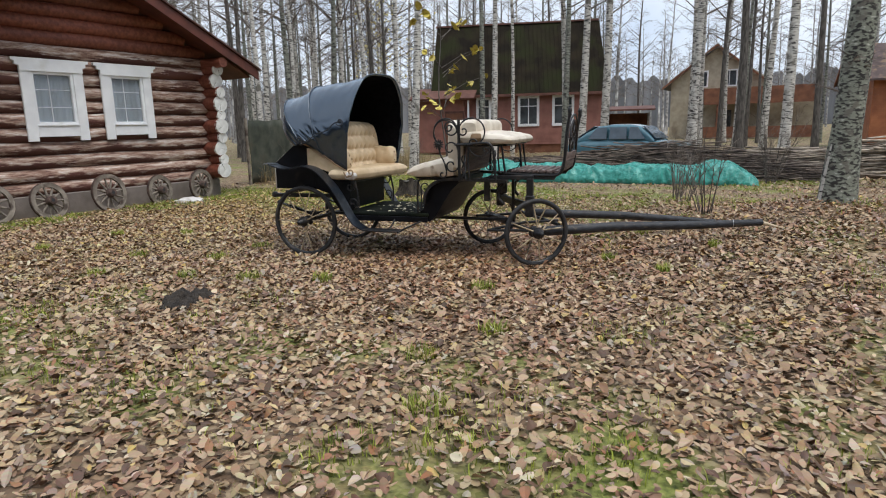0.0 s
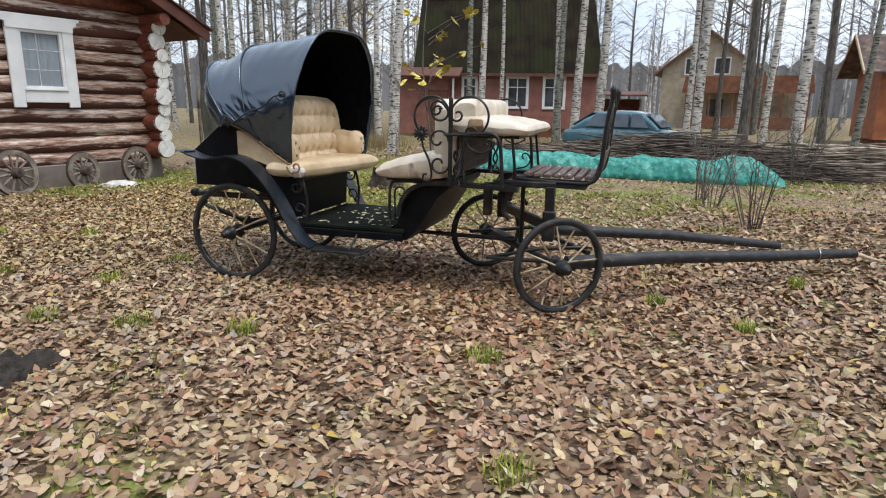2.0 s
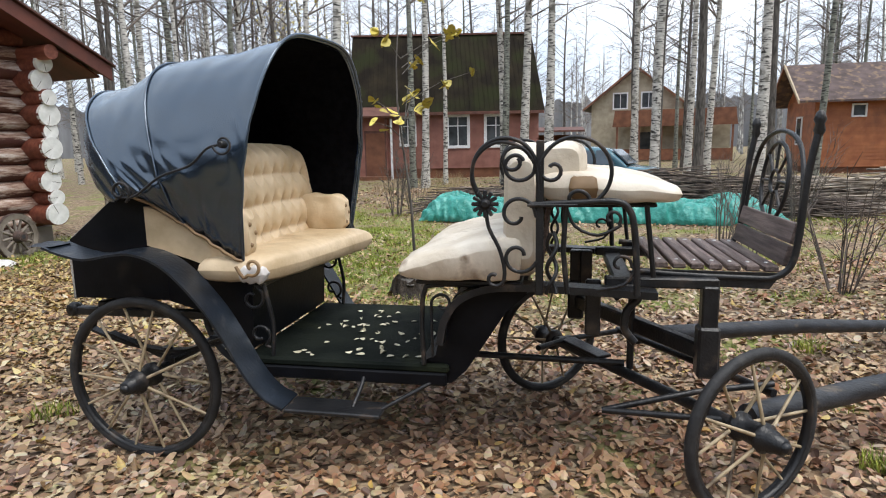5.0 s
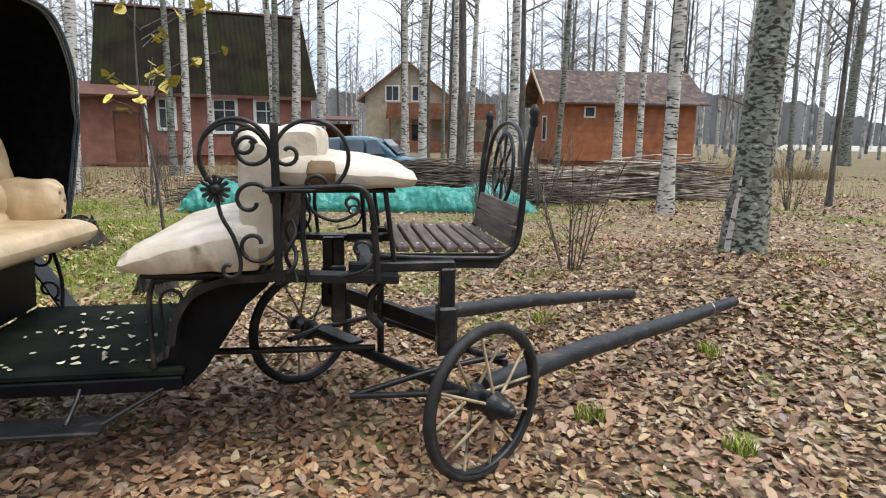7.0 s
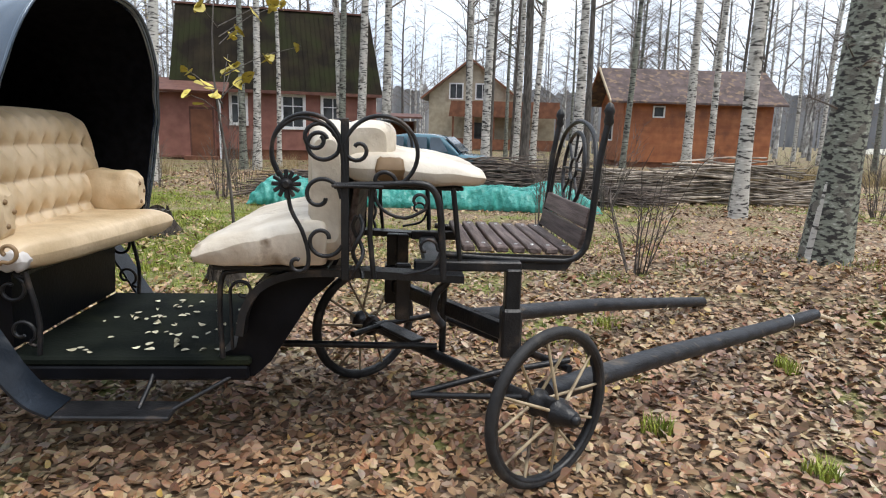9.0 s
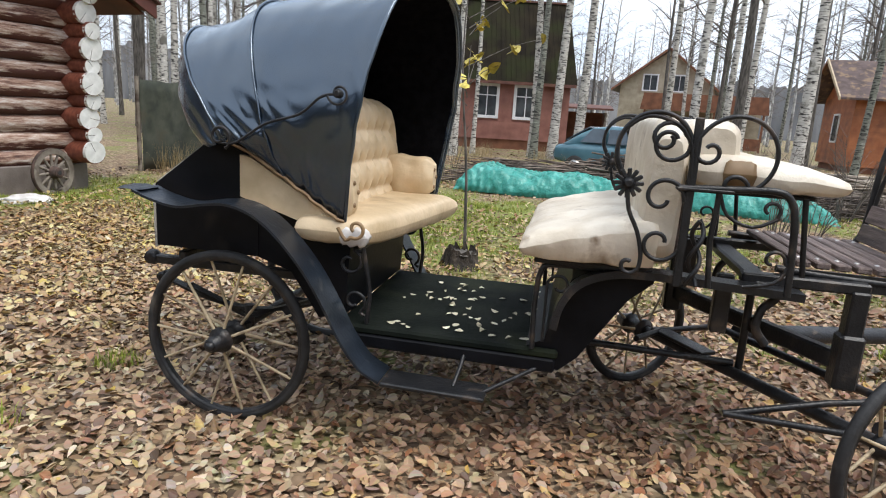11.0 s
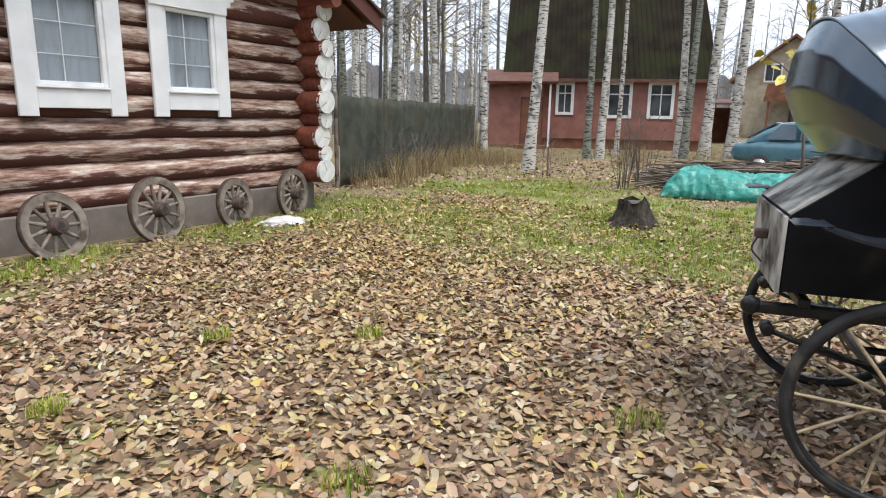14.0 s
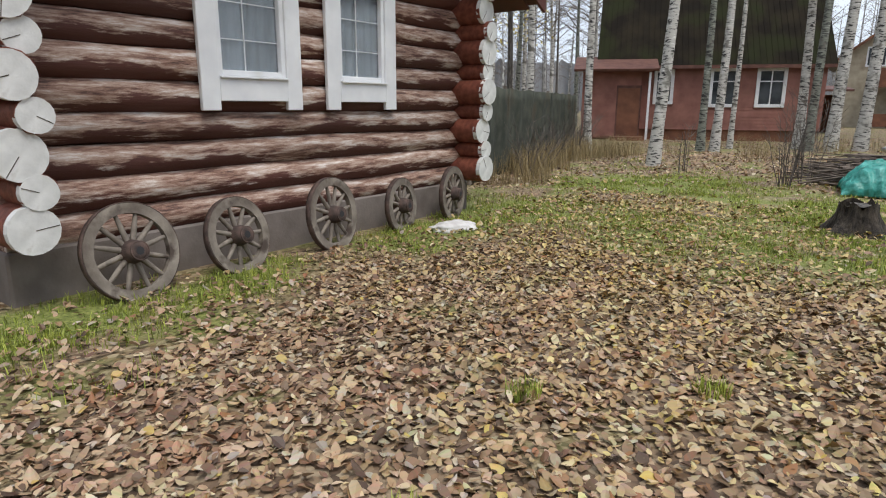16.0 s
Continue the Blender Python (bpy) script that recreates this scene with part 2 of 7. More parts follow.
M_UNSEEN_WOOD = material("unseen_dark_wood", (0.035, 0.033, 0.03), (0.10, 0.095, 0.088), 0.9, 1.0, bump=0, stretch=(1, 1, 0.12), third=(0.16, 0.155, 0.15), third_scale=0.5, third_at=0.6)
M_FIELD = material("pale_field", (0.40, 0.38, 0.30), (0.52, 0.50, 0.42), 0.2, 1.0, bump=0)
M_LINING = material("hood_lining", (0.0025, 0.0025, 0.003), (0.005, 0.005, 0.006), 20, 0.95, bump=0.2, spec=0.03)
M_CREAM = material("cream_leather", (0.52, 0.39, 0.235), (0.70, 0.55, 0.365), 5, 0.42, bump=0.35, bump_scale=30, third=(0.36, 0.24, 0.12), third_scale=3, third_at=0.70)
M_CREAM_PALE = material("worn_cream_leather", (0.60, 0.52, 0.41), (0.78, 0.71, 0.60), 5, 0.40, bump=0.5, bump_scale=14, bump_dist=0.02, third=(0.24, 0.17, 0.11), third_scale=7, third_at=0.68)
M_BUTTON = material("leather_button", (0.20, 0.12, 0.055), (0.28, 0.18, 0.09), 9, 0.5, bump=0)
M_TYRE = material("rubber_tyre", (0.012, 0.012, 0.013), (0.03, 0.03, 0.031), 9, 0.7, bump=0.4, bump_scale=60, third=(0.09, 0.08, 0.065), third_scale=6, third_at=0.66)
M_SPOKE = material("straw_spoke", (0.30, 0.23, 0.14), (0.50, 0.40, 0.26), 12, 0.5, bump=0.2, third=(0.10, 0.07, 0.05), third_scale=8, third_at=0.62)
M_SLAT = material("weathered_slat", (0.065, 0.043, 0.038), (0.19, 0.14, 0.125), 3, 0.6, bump=0.5, bump_scale=20, stretch=(14, 1, 14), vary=0.2)
M_SHAFT = material("dark_shaft", (0.012, 0.013, 0.016), (0.03, 0.033, 0.04), 4, 0.5, bump=0.4, bump_scale=20, stretch=(1, 5, 5), third=(0.10, 0.08, 0.06), third_scale=5, third_at=0.66)
M_PALEWOOD = material("pale_wood", (0.42, 0.32, 0.21), (0.60, 0.49, 0.34), 4, 0.7, bump=0.3, stretch=(1, 8, 8))
M_WHITE = material("white_paint", (0.72, 0.73, 0.75), (0.82, 0.83, 0.84), 3, 0.45, bump=0.1, bump_scale=40, third=(0.62, 0.62, 0.60), third_scale=2, third_at=0.68)
M_LOGEND = material("white_log_end", (0.62, 0.62, 0.60), (0.76, 0.76, 0.74), 9, 0.6, bump=0.3, bump_scale=30, third=(0.45, 0.42, 0.38), third_scale=5, third_at=0.7)
M_CRACK = material("crack", (0.05, 0.04, 0.03), (0.09, 0.07, 0.05), 9, 0.9, bump=0)
M_CONCRETE = material("foundation_render", (0.15, 0.125, 0.11), (0.23, 0.195, 0.175), 3, 0.9, bump=0.4, bump_scale=30, third=(0.14, 0.12, 0.10), third_scale=1.2, third_at=0.62)
M_RED = material("red_boards", (0.075, 0.022, 0.015), (0.13, 0.036, 0.023), 2.5, 0.6, bump=0.3, bump_scale=30)
M_ROOFRED = material("dark_red_roof", (0.055, 0.018, 0.014), (0.10, 0.035, 0.025), 3, 0.6, bump=0.3)
M_GREYWOOD = material("grey_old_wood", (0.13, 0.105, 0.085), (0.30, 0.26, 0.215), 4, 0.85, bump=0.6, bump_scale=25, stretch=(1, 1, 1), third=(0.07, 0.05, 0.04), third_scale=5, third_at=0.60)
M_RUST = material("rusted_iron", (0.045, 0.03, 0.026), (0.12, 0.075, 0.06), 9, 0.8, bump=0.4)
M_CURTAIN = material("net_curtain", (0.15, 0.175, 0.19), (0.24, 0.27, 0.29), 4, 0.9, bump=0.3, stretch=(9, 1, 0.6))
# near-black that stands for shade inside rooms and hollows
M_UNLIT = material("unlit_black", (0.012, 0.013, 0.015), (0.03, 0.03, 0.032), 3, 0.9, bump=0)
M_GLASS = glass_material()
M_PANE = material("far_pane", (0.03, 0.035, 0.04), (0.09, 0.10, 0.11), 1.2, 0.08, bump=0, spec=0.8)
M_PINK = material("pink_siding", (0.22, 0.092, 0.070), (0.31, 0.135, 0.105), 2, 0.75, bump=0.2, third=(0.24, 0.11, 0.08), third_scale=1.2, third_at=0.62)
M_GREENROOF = material("mossy_roof", (0.012, 0.009, 0.006), (0.027, 0.021, 0.012), 1.2, 0.9, bump=0.3, spec=0.2, third=(0.022, 0.025, 0.009), third_scale=0.6, third_at=0.55)
M_ROOFTRIM = material("rust_trim", (0.10, 0.04, 0.03), (0.16, 0.07, 0.05), 3, 0.7)
M_YELLOWWALL = material("tan_wall", (0.36, 0.31, 0.23), (0.47, 0.41, 0.31), 2, 0.85, bump=0.2, third=(0.26, 0.21, 0.15), third_scale=0.8, third_at=0.6)
M_GREYROOF = material("grey_roof", (0.13, 0.12, 0.12), (0.22, 0.21, 0.21), 2, 0.7)
M_BROWN = material("brown_boards", (0.14, 0.055, 0.03), (0.23, 0.095, 0.05), 2, 0.75)
M_ORANGE = material("orange_boards", (0.27, 0.085, 0.03), (0.40, 0.14, 0.05), 2.0, 0.6, third=(0.20, 0.07, 0.03), third_scale=0.9, third_at=0.6, vary=0.08)
M_SHEDROOF = material("shed_roof", (0.055, 0.035, 0.033), (0.11, 0.075, 0.07), 2, 0.75, third=(0.20, 0.13, 0.08), third_scale=3.5, third_at=0.58)
M_CAR = material("blue_car_paint", (0.055, 0.14, 0.185), (0.085, 0.19, 0.24), 2, 0.25, bump=0, coat=0.6)
M_CARGLASS = material("car_glass", (0.03, 0.05, 0.07), (0.06, 0.09, 0.12), 2, 0.08, bump=0, spec=0.8)
M_CHROME = material("dull_chrome", (0.4, 0.4, 0.4), (0.6, 0.6, 0.6), 9, 0.3, 0.9, bump=0)
M_TARP = material("green_tarp", (0.022, 0.22, 0.18), (0.055, 0.34, 0.29), 4, 0.33, bump=0.8, bump_scale=11, bump_dist=0.04, third=(0.13, 0.45, 0.40), third_scale=5, third_at=0.62)
M_BRUSH = material("brushwood", (0.05, 0.036, 0.03), (0.19, 0.15, 0.12), 4, 0.85, bump=0.2, vary=0.75)
M_POLE = material("grey_pole", (0.15, 0.12, 0.095), (0.42, 0.36, 0.29), 4, 0.8, bump=0.3, vary=0.65)
M_NET = material("dark_green_net", (0.03, 0.036, 0.026), (0.07, 0.075, 0.055), 3, 0.9, bump=0.4, bump_scale=40, third=(0.06, 0.05, 0.03), third_scale=1.5, third_at=0.6)
M_SACK = material("pale_sack", (0.55, 0.52, 0.50), (0.72, 0.70, 0.68), 8, 0.6, bump=0.6, bump_scale=18)
M_SOIL = material("dark_soil", (0.02, 0.016, 0.013), (0.05, 0.04, 0.032), 14, 0.95, bump=0.9, bump_scale=40, bump_dist=0.03)
M_STUMP = material("rotten_stump", (0.018, 0.014, 0.011), (0.07, 0.055, 0.042), 8, 0.95, bump=0.9, bump_scale=20, stretch=(2, 2, 0.7), bump_dist=0.03)
M_STUMPTOP = material("stump_top", (0.04, 0.036, 0.03), (0.14, 0.125, 0.11), 14, 0.9, bump=0.6)


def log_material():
    """Peeled logs: dark red stain towards each underside, bare bleached wood towards the top, in long ragged streaks.
    """
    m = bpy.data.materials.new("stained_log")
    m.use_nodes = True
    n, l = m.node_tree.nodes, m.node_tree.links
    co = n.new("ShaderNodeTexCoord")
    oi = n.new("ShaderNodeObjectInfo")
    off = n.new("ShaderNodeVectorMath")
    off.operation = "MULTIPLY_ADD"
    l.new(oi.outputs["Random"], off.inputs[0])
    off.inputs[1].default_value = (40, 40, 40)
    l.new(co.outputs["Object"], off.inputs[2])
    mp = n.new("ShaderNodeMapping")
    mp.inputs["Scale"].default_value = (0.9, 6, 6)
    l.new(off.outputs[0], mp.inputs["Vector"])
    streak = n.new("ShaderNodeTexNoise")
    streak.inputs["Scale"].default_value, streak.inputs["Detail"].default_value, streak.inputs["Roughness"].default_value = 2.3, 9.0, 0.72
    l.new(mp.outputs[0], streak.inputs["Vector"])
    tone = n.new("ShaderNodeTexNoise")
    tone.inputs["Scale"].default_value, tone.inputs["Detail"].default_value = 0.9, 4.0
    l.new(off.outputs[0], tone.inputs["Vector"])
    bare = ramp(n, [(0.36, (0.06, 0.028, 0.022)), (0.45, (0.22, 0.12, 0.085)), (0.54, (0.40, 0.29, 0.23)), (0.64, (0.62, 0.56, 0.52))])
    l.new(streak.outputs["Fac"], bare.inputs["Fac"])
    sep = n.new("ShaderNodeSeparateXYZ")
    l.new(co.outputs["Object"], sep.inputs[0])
    # paler with height on the log, border broken by noise
    top_bias = n.new("ShaderNodeMath")
    top_bias.operation = "MULTIPLY_ADD"
    l.new(sep.outputs["Z"], top_bias.inputs[0])
    top_bias.inputs[1].default_value = 2.2
    l.new(tone.outputs["Fac"], top_bias.inputs[2])
    top_bias2 = n.new("ShaderNodeMath")
    top_bias2.operation = "MULTIPLY_ADD"
    l.new(streak.outputs["Fac"], top_bias2.inputs[0])
    top_bias2.inputs[1].default_value = 0.9
    l.new(top_bias.outputs[0], top_bias2.inputs[2])
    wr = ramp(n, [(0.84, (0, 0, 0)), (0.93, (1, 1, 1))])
    l.new(top_bias2.outputs[0], wr.inputs["Fac"])
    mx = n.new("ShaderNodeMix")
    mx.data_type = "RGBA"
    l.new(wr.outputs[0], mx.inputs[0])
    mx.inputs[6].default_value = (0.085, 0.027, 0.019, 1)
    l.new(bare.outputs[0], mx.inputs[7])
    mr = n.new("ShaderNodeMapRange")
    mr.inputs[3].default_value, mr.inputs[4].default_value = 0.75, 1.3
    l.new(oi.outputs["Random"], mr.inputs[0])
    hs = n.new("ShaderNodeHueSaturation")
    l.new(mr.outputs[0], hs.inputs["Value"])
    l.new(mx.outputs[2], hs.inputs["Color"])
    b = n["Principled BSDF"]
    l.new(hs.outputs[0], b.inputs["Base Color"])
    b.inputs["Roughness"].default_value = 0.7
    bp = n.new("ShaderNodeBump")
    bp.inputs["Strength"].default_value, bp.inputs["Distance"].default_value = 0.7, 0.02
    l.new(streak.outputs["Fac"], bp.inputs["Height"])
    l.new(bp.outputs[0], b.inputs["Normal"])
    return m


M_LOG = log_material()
M_LOGRED = material("red_stained_log", (0.13, 0.032, 0.018), (0.23, 0.07, 0.04), 3.0, 0.6, bump=0.4, bump_scale=12, stretch=(5, 0.8, 5), vary=0.15)


# ---- mesh tools ----
class Geo:
    """Vertices and faces gathered in lists, with smooth or flat faces."""

    def __init__(self):
        self.v, self.f, self.s = [], [], []

    def add(self, verts, faces, smooth=False):
        k = len(self.v)
        self.v += [tuple(p) for p in verts]
        self.f += [tuple(i + k for i in q) for q in faces]
        self.s += [smooth] * len(faces)
        return self

    def box(self, c, size, m=None, bevel=0.0):
        """A box with chamfered edges, centred on c, turned by m."""
        hx, hy, hz = size[0] / 2, size[1] / 2, size[2] / 2
        b = min(bevel, hx * 0.9, hy * 0.9, hz * 0.9)
        c = Vector(c)
        m3 = m.to_3x3() if m else Matrix.Identity(3)
        if b <= 0:
            vs = [Vector((x * hx, y * hy, z * hz)) for x in (-1, 1) for y in (-1, 1) for z in (-1, 1)]
            fs = [(0, 1, 3, 2), (4, 6, 7, 5), (0, 4, 5, 1), (2, 3, 7, 6), (0, 2, 6, 4), (1, 5, 7, 3)]
            return self.add([c + m3 @ p for p in vs], fs)
        vs, idx = [], {}
        for x in (-1, 1):
            for y in (-1, 1):
                for z in (-1, 1):
                    for ax in range(3):
                        p = [x * (hx - b), y * (hy - b), z * (hz - b)]
                        p[ax] = (x * hx, y * hy, z * hz)[ax]
                        idx[x, y, z, ax] = len(vs)
                        vs.append(Vector(p))
        fs = []
        for ax in range(3):
            o = [i for i in range(3) if i != ax]
            for s in (-1, 1):
                q = []
                for a, d in ((-1, -1), (1, -1), (1, 1), (-1, 1)):
                    k = [0, 0, 0]
                    k[ax], k[o[0]], k[o[1]] = s, a, d
                    q.append(idx[(*k, ax)])
                fs.append(tuple(q))
            for a in (-1, 1):
                for d in (-1, 1):
                    k0, k1 = [0, 0, 0], [0, 0, 0]
                    k0[ax], k1[ax] = -1, 1
                    k0[o[0]] = k1[o[0]] = a
                    k0[o[1]] = k1[o[1]] = d
                    fs.append((idx[(*k0, o[0])], idx[(*k1, o[0])], idx[(*k1, o[1])], idx[(*k0, o[1])]))
        for x in (-1, 1):
            for y in (-1, 1):
                for z in (-1, 1):
                    fs.append((idx[x, y, z, 0], idx[x, y, z, 1], idx[x, y, z, 2]))
        return self.add([c + m3 @ p for p in vs], fs)

    def tube(self, pts, r, n=8, closed=False, caps=True, flat=None, smooth=True):
        """A round bar along points. r: one radius or one a point. flat: (across, thick) for a flat bar whose thin side follows the normal of the plane."""
        pts = [Vector(p) for p in pts]
        k = len(pts)
        rs = r if isinstance(r, (list, tuple)) else [r] * k
        up = None
        rings, faces = [], []
        for i, p in enumerate(pts):
            a = pts[(i - 1) % k] if closed or i > 0 else p
            b = pts[(i + 1) % k] if closed or i < k - 1 else p
            t = (b - a).normalized()
            if up is None:
                up = Vector((0, 0, 1)) if abs(t.z) < 0.9 else Vector((1, 0, 0))
            side = t.cross(up)
            if side.length < 1e-6:
                side = t.orthogonal()
            side.normalize()
            up = side.cross(t).normalized()
            for j in range(n):
                w = 2 * math.pi * j / n
                rings.append(p + side * (rs[i] * math.cos(w)) + up * (rs[i] * math.sin(w)))
        for i in range(k if closed else k - 1):
            i2 = (i + 1) % k
            for j in range(n):
                j2 = (j + 1) % n
                faces.append((i * n + j, i * n + j2, i2 * n + j2, i2 * n + j))
        self.add(rings, faces, smooth)
        if caps and not closed:
            self.add(rings[:n], [tuple(range(n))[::-1]])
            self.add(rings[-n:], [tuple(range(n))])
        return self

    def lathe(self, prof, m, n=20, smooth=True):
        """Turns (radius, along) round the local z of m."""
        k = len(prof)
        vs = [m @ Vector((r * math.cos(2 * math.pi * j / n), r * math.sin(2 * math.pi * j / n), z)) for r, z in prof for j in range(n)]
        fs = [(i * n + j, i * n + (j + 1) % n, (i + 1) * n + (j + 1) % n, (i + 1) * n + j) for i in range(k - 1) for j in range(n)]
        self.add(vs, fs, smooth)
        self.add(vs[:n], [tuple(range(n))[::-1]])
        self.add(vs[-n:], [tuple(range(n))])
        return self

    def grid(self, fn, nu, nv, smooth=True, wrap=False):
        vs = [fn(i / nu, j / nv) for i in range(nu + 1) for j in range(nv + 1)]
        fs = [(i * (nv + 1) + j, (i + 1) * (nv + 1) + j, (i + 1) * (nv + 1) + j + 1, i * (nv + 1) + j + 1) for i in range(nu) for j in range(nv)]
        return self.add(vs, fs, smooth)

    def prism(self, outline, y0, y1, m=None):
        """An outline in x and z, pulled from y0 to y1."""
        k = len(outline)
        vs = [Vector((x, y, z)) for y in (y0, y1) for x, z in outline]
        if m:
            vs = [m @ p for p in vs]
        fs = [tuple(range(k)), tuple(range(2 * k - 1, k - 1, -1))] + [(i, i + k, (i + 1) % k + k, (i + 1) % k) for i in range(k)]
        return self.add(vs, fs)

    def mesh(self, name, mat):
        me = bpy.data.meshes.new(name)
        me.from_pydata(self.v, [], self.f)
        me.polygons.foreach_set("use_smooth", self.s)
        me.materials.append(mat)
        me.update()
        return me


def part(name, g, mat, parent, label="", at=None):
    """One mesh object under a thing or under a part."""
    ob = new(name, g.mesh(name, mat) if isinstance(g, Geo) else g)
    ob.parent = parent
    if at is not None:
        ob.matrix_basis = at
    return tagged(ob, label)


def thing(name, m, label, category, group="", kind=""):
    ob = new(name)
    ob.matrix_basis = m
    return tagged(ob, label, category, group, kind)


def whole(name, g, mat, label, category, m=None, group="", kind=""):
    ob = new(name, g.mesh(name, mat))
    if m is not None:
        ob.matrix_basis = m
    return tagged(ob, label, category, group, kind)


def arc(cx, cz, r0, r1, a0, a1, n=14, y=0.0):
    """A curl in the upright plane y: radius from r0 to r1 while the angle goes from a0 to a1 degrees."""
    out = []
    for i in range(n + 1):
        s = i / n
        a, r = radians(a0 + (a1 - a0) * s), r0 + (r1 - r0) * s
        out.append((cx + r * math.cos(a), y, cz + r * math.sin(a)))
    return out


def smooth_path(pts, n=6):
    """A rounded line through points (Catmull-Rom)."""
    p = [Vector(q) for q in pts]
    p = [p[0] * 2 - p[1]] + p + [p[-1] * 2 - p[-2]]
    out = []
    for i in range(1, len(p) - 2):
        for k in range(n):
            t = k / n
            out.append(0.5 * ((2 * p[i]) + (p[i + 1] - p[i - 1]) * t + (2 * p[i - 1] - 5 * p[i] + 4 * p[i + 1] - p[i + 2]) * t * t
                              + (3 * p[i] - p[i - 1] - 3 * p[i + 1] + p[i + 2]) * t ** 3))
    return out + [p[-2]]


def band(g, pts, y0, y1, thick):
    """A flat strip that follows points (x, z) and lies between y0 and y1."""
    p = [Vector((q[0], 0, q[-1])) for q in pts]
    vs = []
    for i, q in enumerate(p):
        t = (p[min(i + 1, len(p) - 1)] - p[max(i - 1, 0)]).normalized()
        nrm = Vector((-t.z, 0, t.x)) * thick / 2
        for y, s in ((y0, 1), (y1, 1), (y1, -1), (y0, -1)):
            vs.append((q.x + nrm.x * s, y, q.z + nrm.z * s))
    k = len(p)
    fs = [(i * 4 + j, i * 4 + (j + 1) % 4, i * 4 + 4 + (j + 1) % 4, i * 4 + 4 + j) for i in range(k - 1) for j in range(4)]
    g.add(vs, fs + [(0, 1, 2, 3), ((k - 1) * 4 + 3, (k - 1) * 4 + 2, (k - 1) * 4 + 1, (k - 1) * 4)])
    return g


def cushion(g, x0, x1, y0, y1, z0, z1, tufts=(0, 0), n=(14, 26), deep=0.02, round_=0.22, seed=1):
    """A padded cushion with rounded edges, sunk at its buttons."""
    cx, cy, cz = (x0 + x1) / 2, (y0 + y1) / 2, (z0 + z1) / 2
    hx, hy, hz = (x1 - x0) / 2, (y1 - y0) / 2, (z1 - z0) / 2

    def side(s):
        def fn(u, v):
            a, b = 2 * u - 1, 2 * v - 1
            ex = math.copysign(1 - (1 - abs(a)) ** 1.5, a)
            ey = math.copysign(1 - (1 - abs(b)) ** 1.5, b)
            h = ((1 - ex ** 4) * (1 - ey ** 8)) ** round_
            d = 0.0
            if tufts[0]:
                fu, fv = (u * tufts[0]) % 1 - 0.5, (v * tufts[1]) % 1 - 0.5
                d = deep * math.exp(-((fu * 3) ** 2 + (fv * 3) ** 2) * 1.4)
            w = 0.010 * noise.noise(Vector((ex * 2.3 + seed, ey * 3.1, s * 2.0)))
            z = cz + s * (hz * h - d + w * (h > 0.2))
            return Vector((cx + hx * ex, cy + hy * ey, z))
        return fn
    g.grid(side(1), *n)
    g2 = Geo().grid(side(-1), *n)
    g.add(g2.v, [q[::-1] for q in g2.f], True)
    return g


# ---- ground ----
def terrain(x, y):
    bank = 0.46 * math.exp(-((x - 4.9) / (2.8 if x < 4.9 else 1.7)) ** 2 - ((y + 5.8) / 1.55) ** 2)
    bank += 0.05 * math.exp(-((x - 0.9) / 1.2) ** 2 - ((y + 3.2) / 1.2) ** 2)
    return bank + 0.035 * noise.noise(Vector((x * 0.35, y * 0.35, 2.0))) + 0.02 * noise.noise(Vector((x * 1.1, y * 1.1, 7.0)))


def grassy(x, y):
    """How much living grass grows at a place, 0 to 1."""
    g = 0.5 + 0.9 * noise.noise(Vector((x * 0.33, y * 0.33, 11))) + 0.5 * noise.noise(Vector((x * 1.2, y * 1.2, 5))) - 0.42
    g += 1.0 * math.exp(-(((x - 6.8) / 4.2) ** 2 + ((y - 3.4) / 2.8) ** 2)) + 0.85 * math.exp(-((y - 7.1) / 0.55) ** 2) * (-2 < x < 5.5)
    g += 0.6 * math.exp(-(((x - 10) / 4) ** 2 + ((y - 7) / 2.5) ** 2)) + 0.45 * math.exp(-(((x - 6) / 4) ** 2 + ((y + 2.0) / 2.2) ** 2))
    g += 0.35 * math.exp(-((x + 4.2) ** 2 + (y - 0.5) ** 2) / 5) + 0.5 * math.exp(-((x + 2.7) ** 2 / 2.5 + (y + 0.9) ** 2 / 5))
    g -= 0.6 * math.exp(-((x - 0.2) ** 2 + (y - 3.0) ** 2) / 9)
    g -= 0.7 * math.exp(-((x + 2.2) ** 2 + (y - 3.2) ** 2) / 7)
    g -= 0.6 * math.exp(-((x - 1.0) ** 2 + (y + 1.6) ** 2) / 4)
    return max(0.0, min(1.0, g))


def build_ground():
    def line(c):
        near = [c + i * 0.5 for i in range(-36, 61)]
        far = [8, 20, 45, 100, 220, 500, 1000]
        return [near[0] - d for d in reversed(far)] + near + [near[-1] + d for d in far]
    xs, ys = line(4), line(-4)
    vs = [(x, y, terrain(x, y) if abs(x - 10) < 40 and abs(y) < 45 else 0.0) for x in xs for y in ys]
    k = len(ys)
    g = Geo().add(vs, [(i * k + j, (i + 1) * k + j, (i + 1) * k + j + 1, i * k + j + 1) for i in range(len(xs) - 1) for j in range(k - 1)], True)
    me = g.mesh("ground", M_GROUND)
    at = me.attributes.new("grass", "FLOAT", "POINT")
    at.data.foreach_set("value", [grassy(p[0], p[1]) if abs(p[0] - 8) < 14 and abs(p[1]) < 14 else 0.25 for p in vs])
    tagged(new("ground", me), "lawn and soil strewn with fallen autumn leaves", "ground", kind="structure")


build_ground()


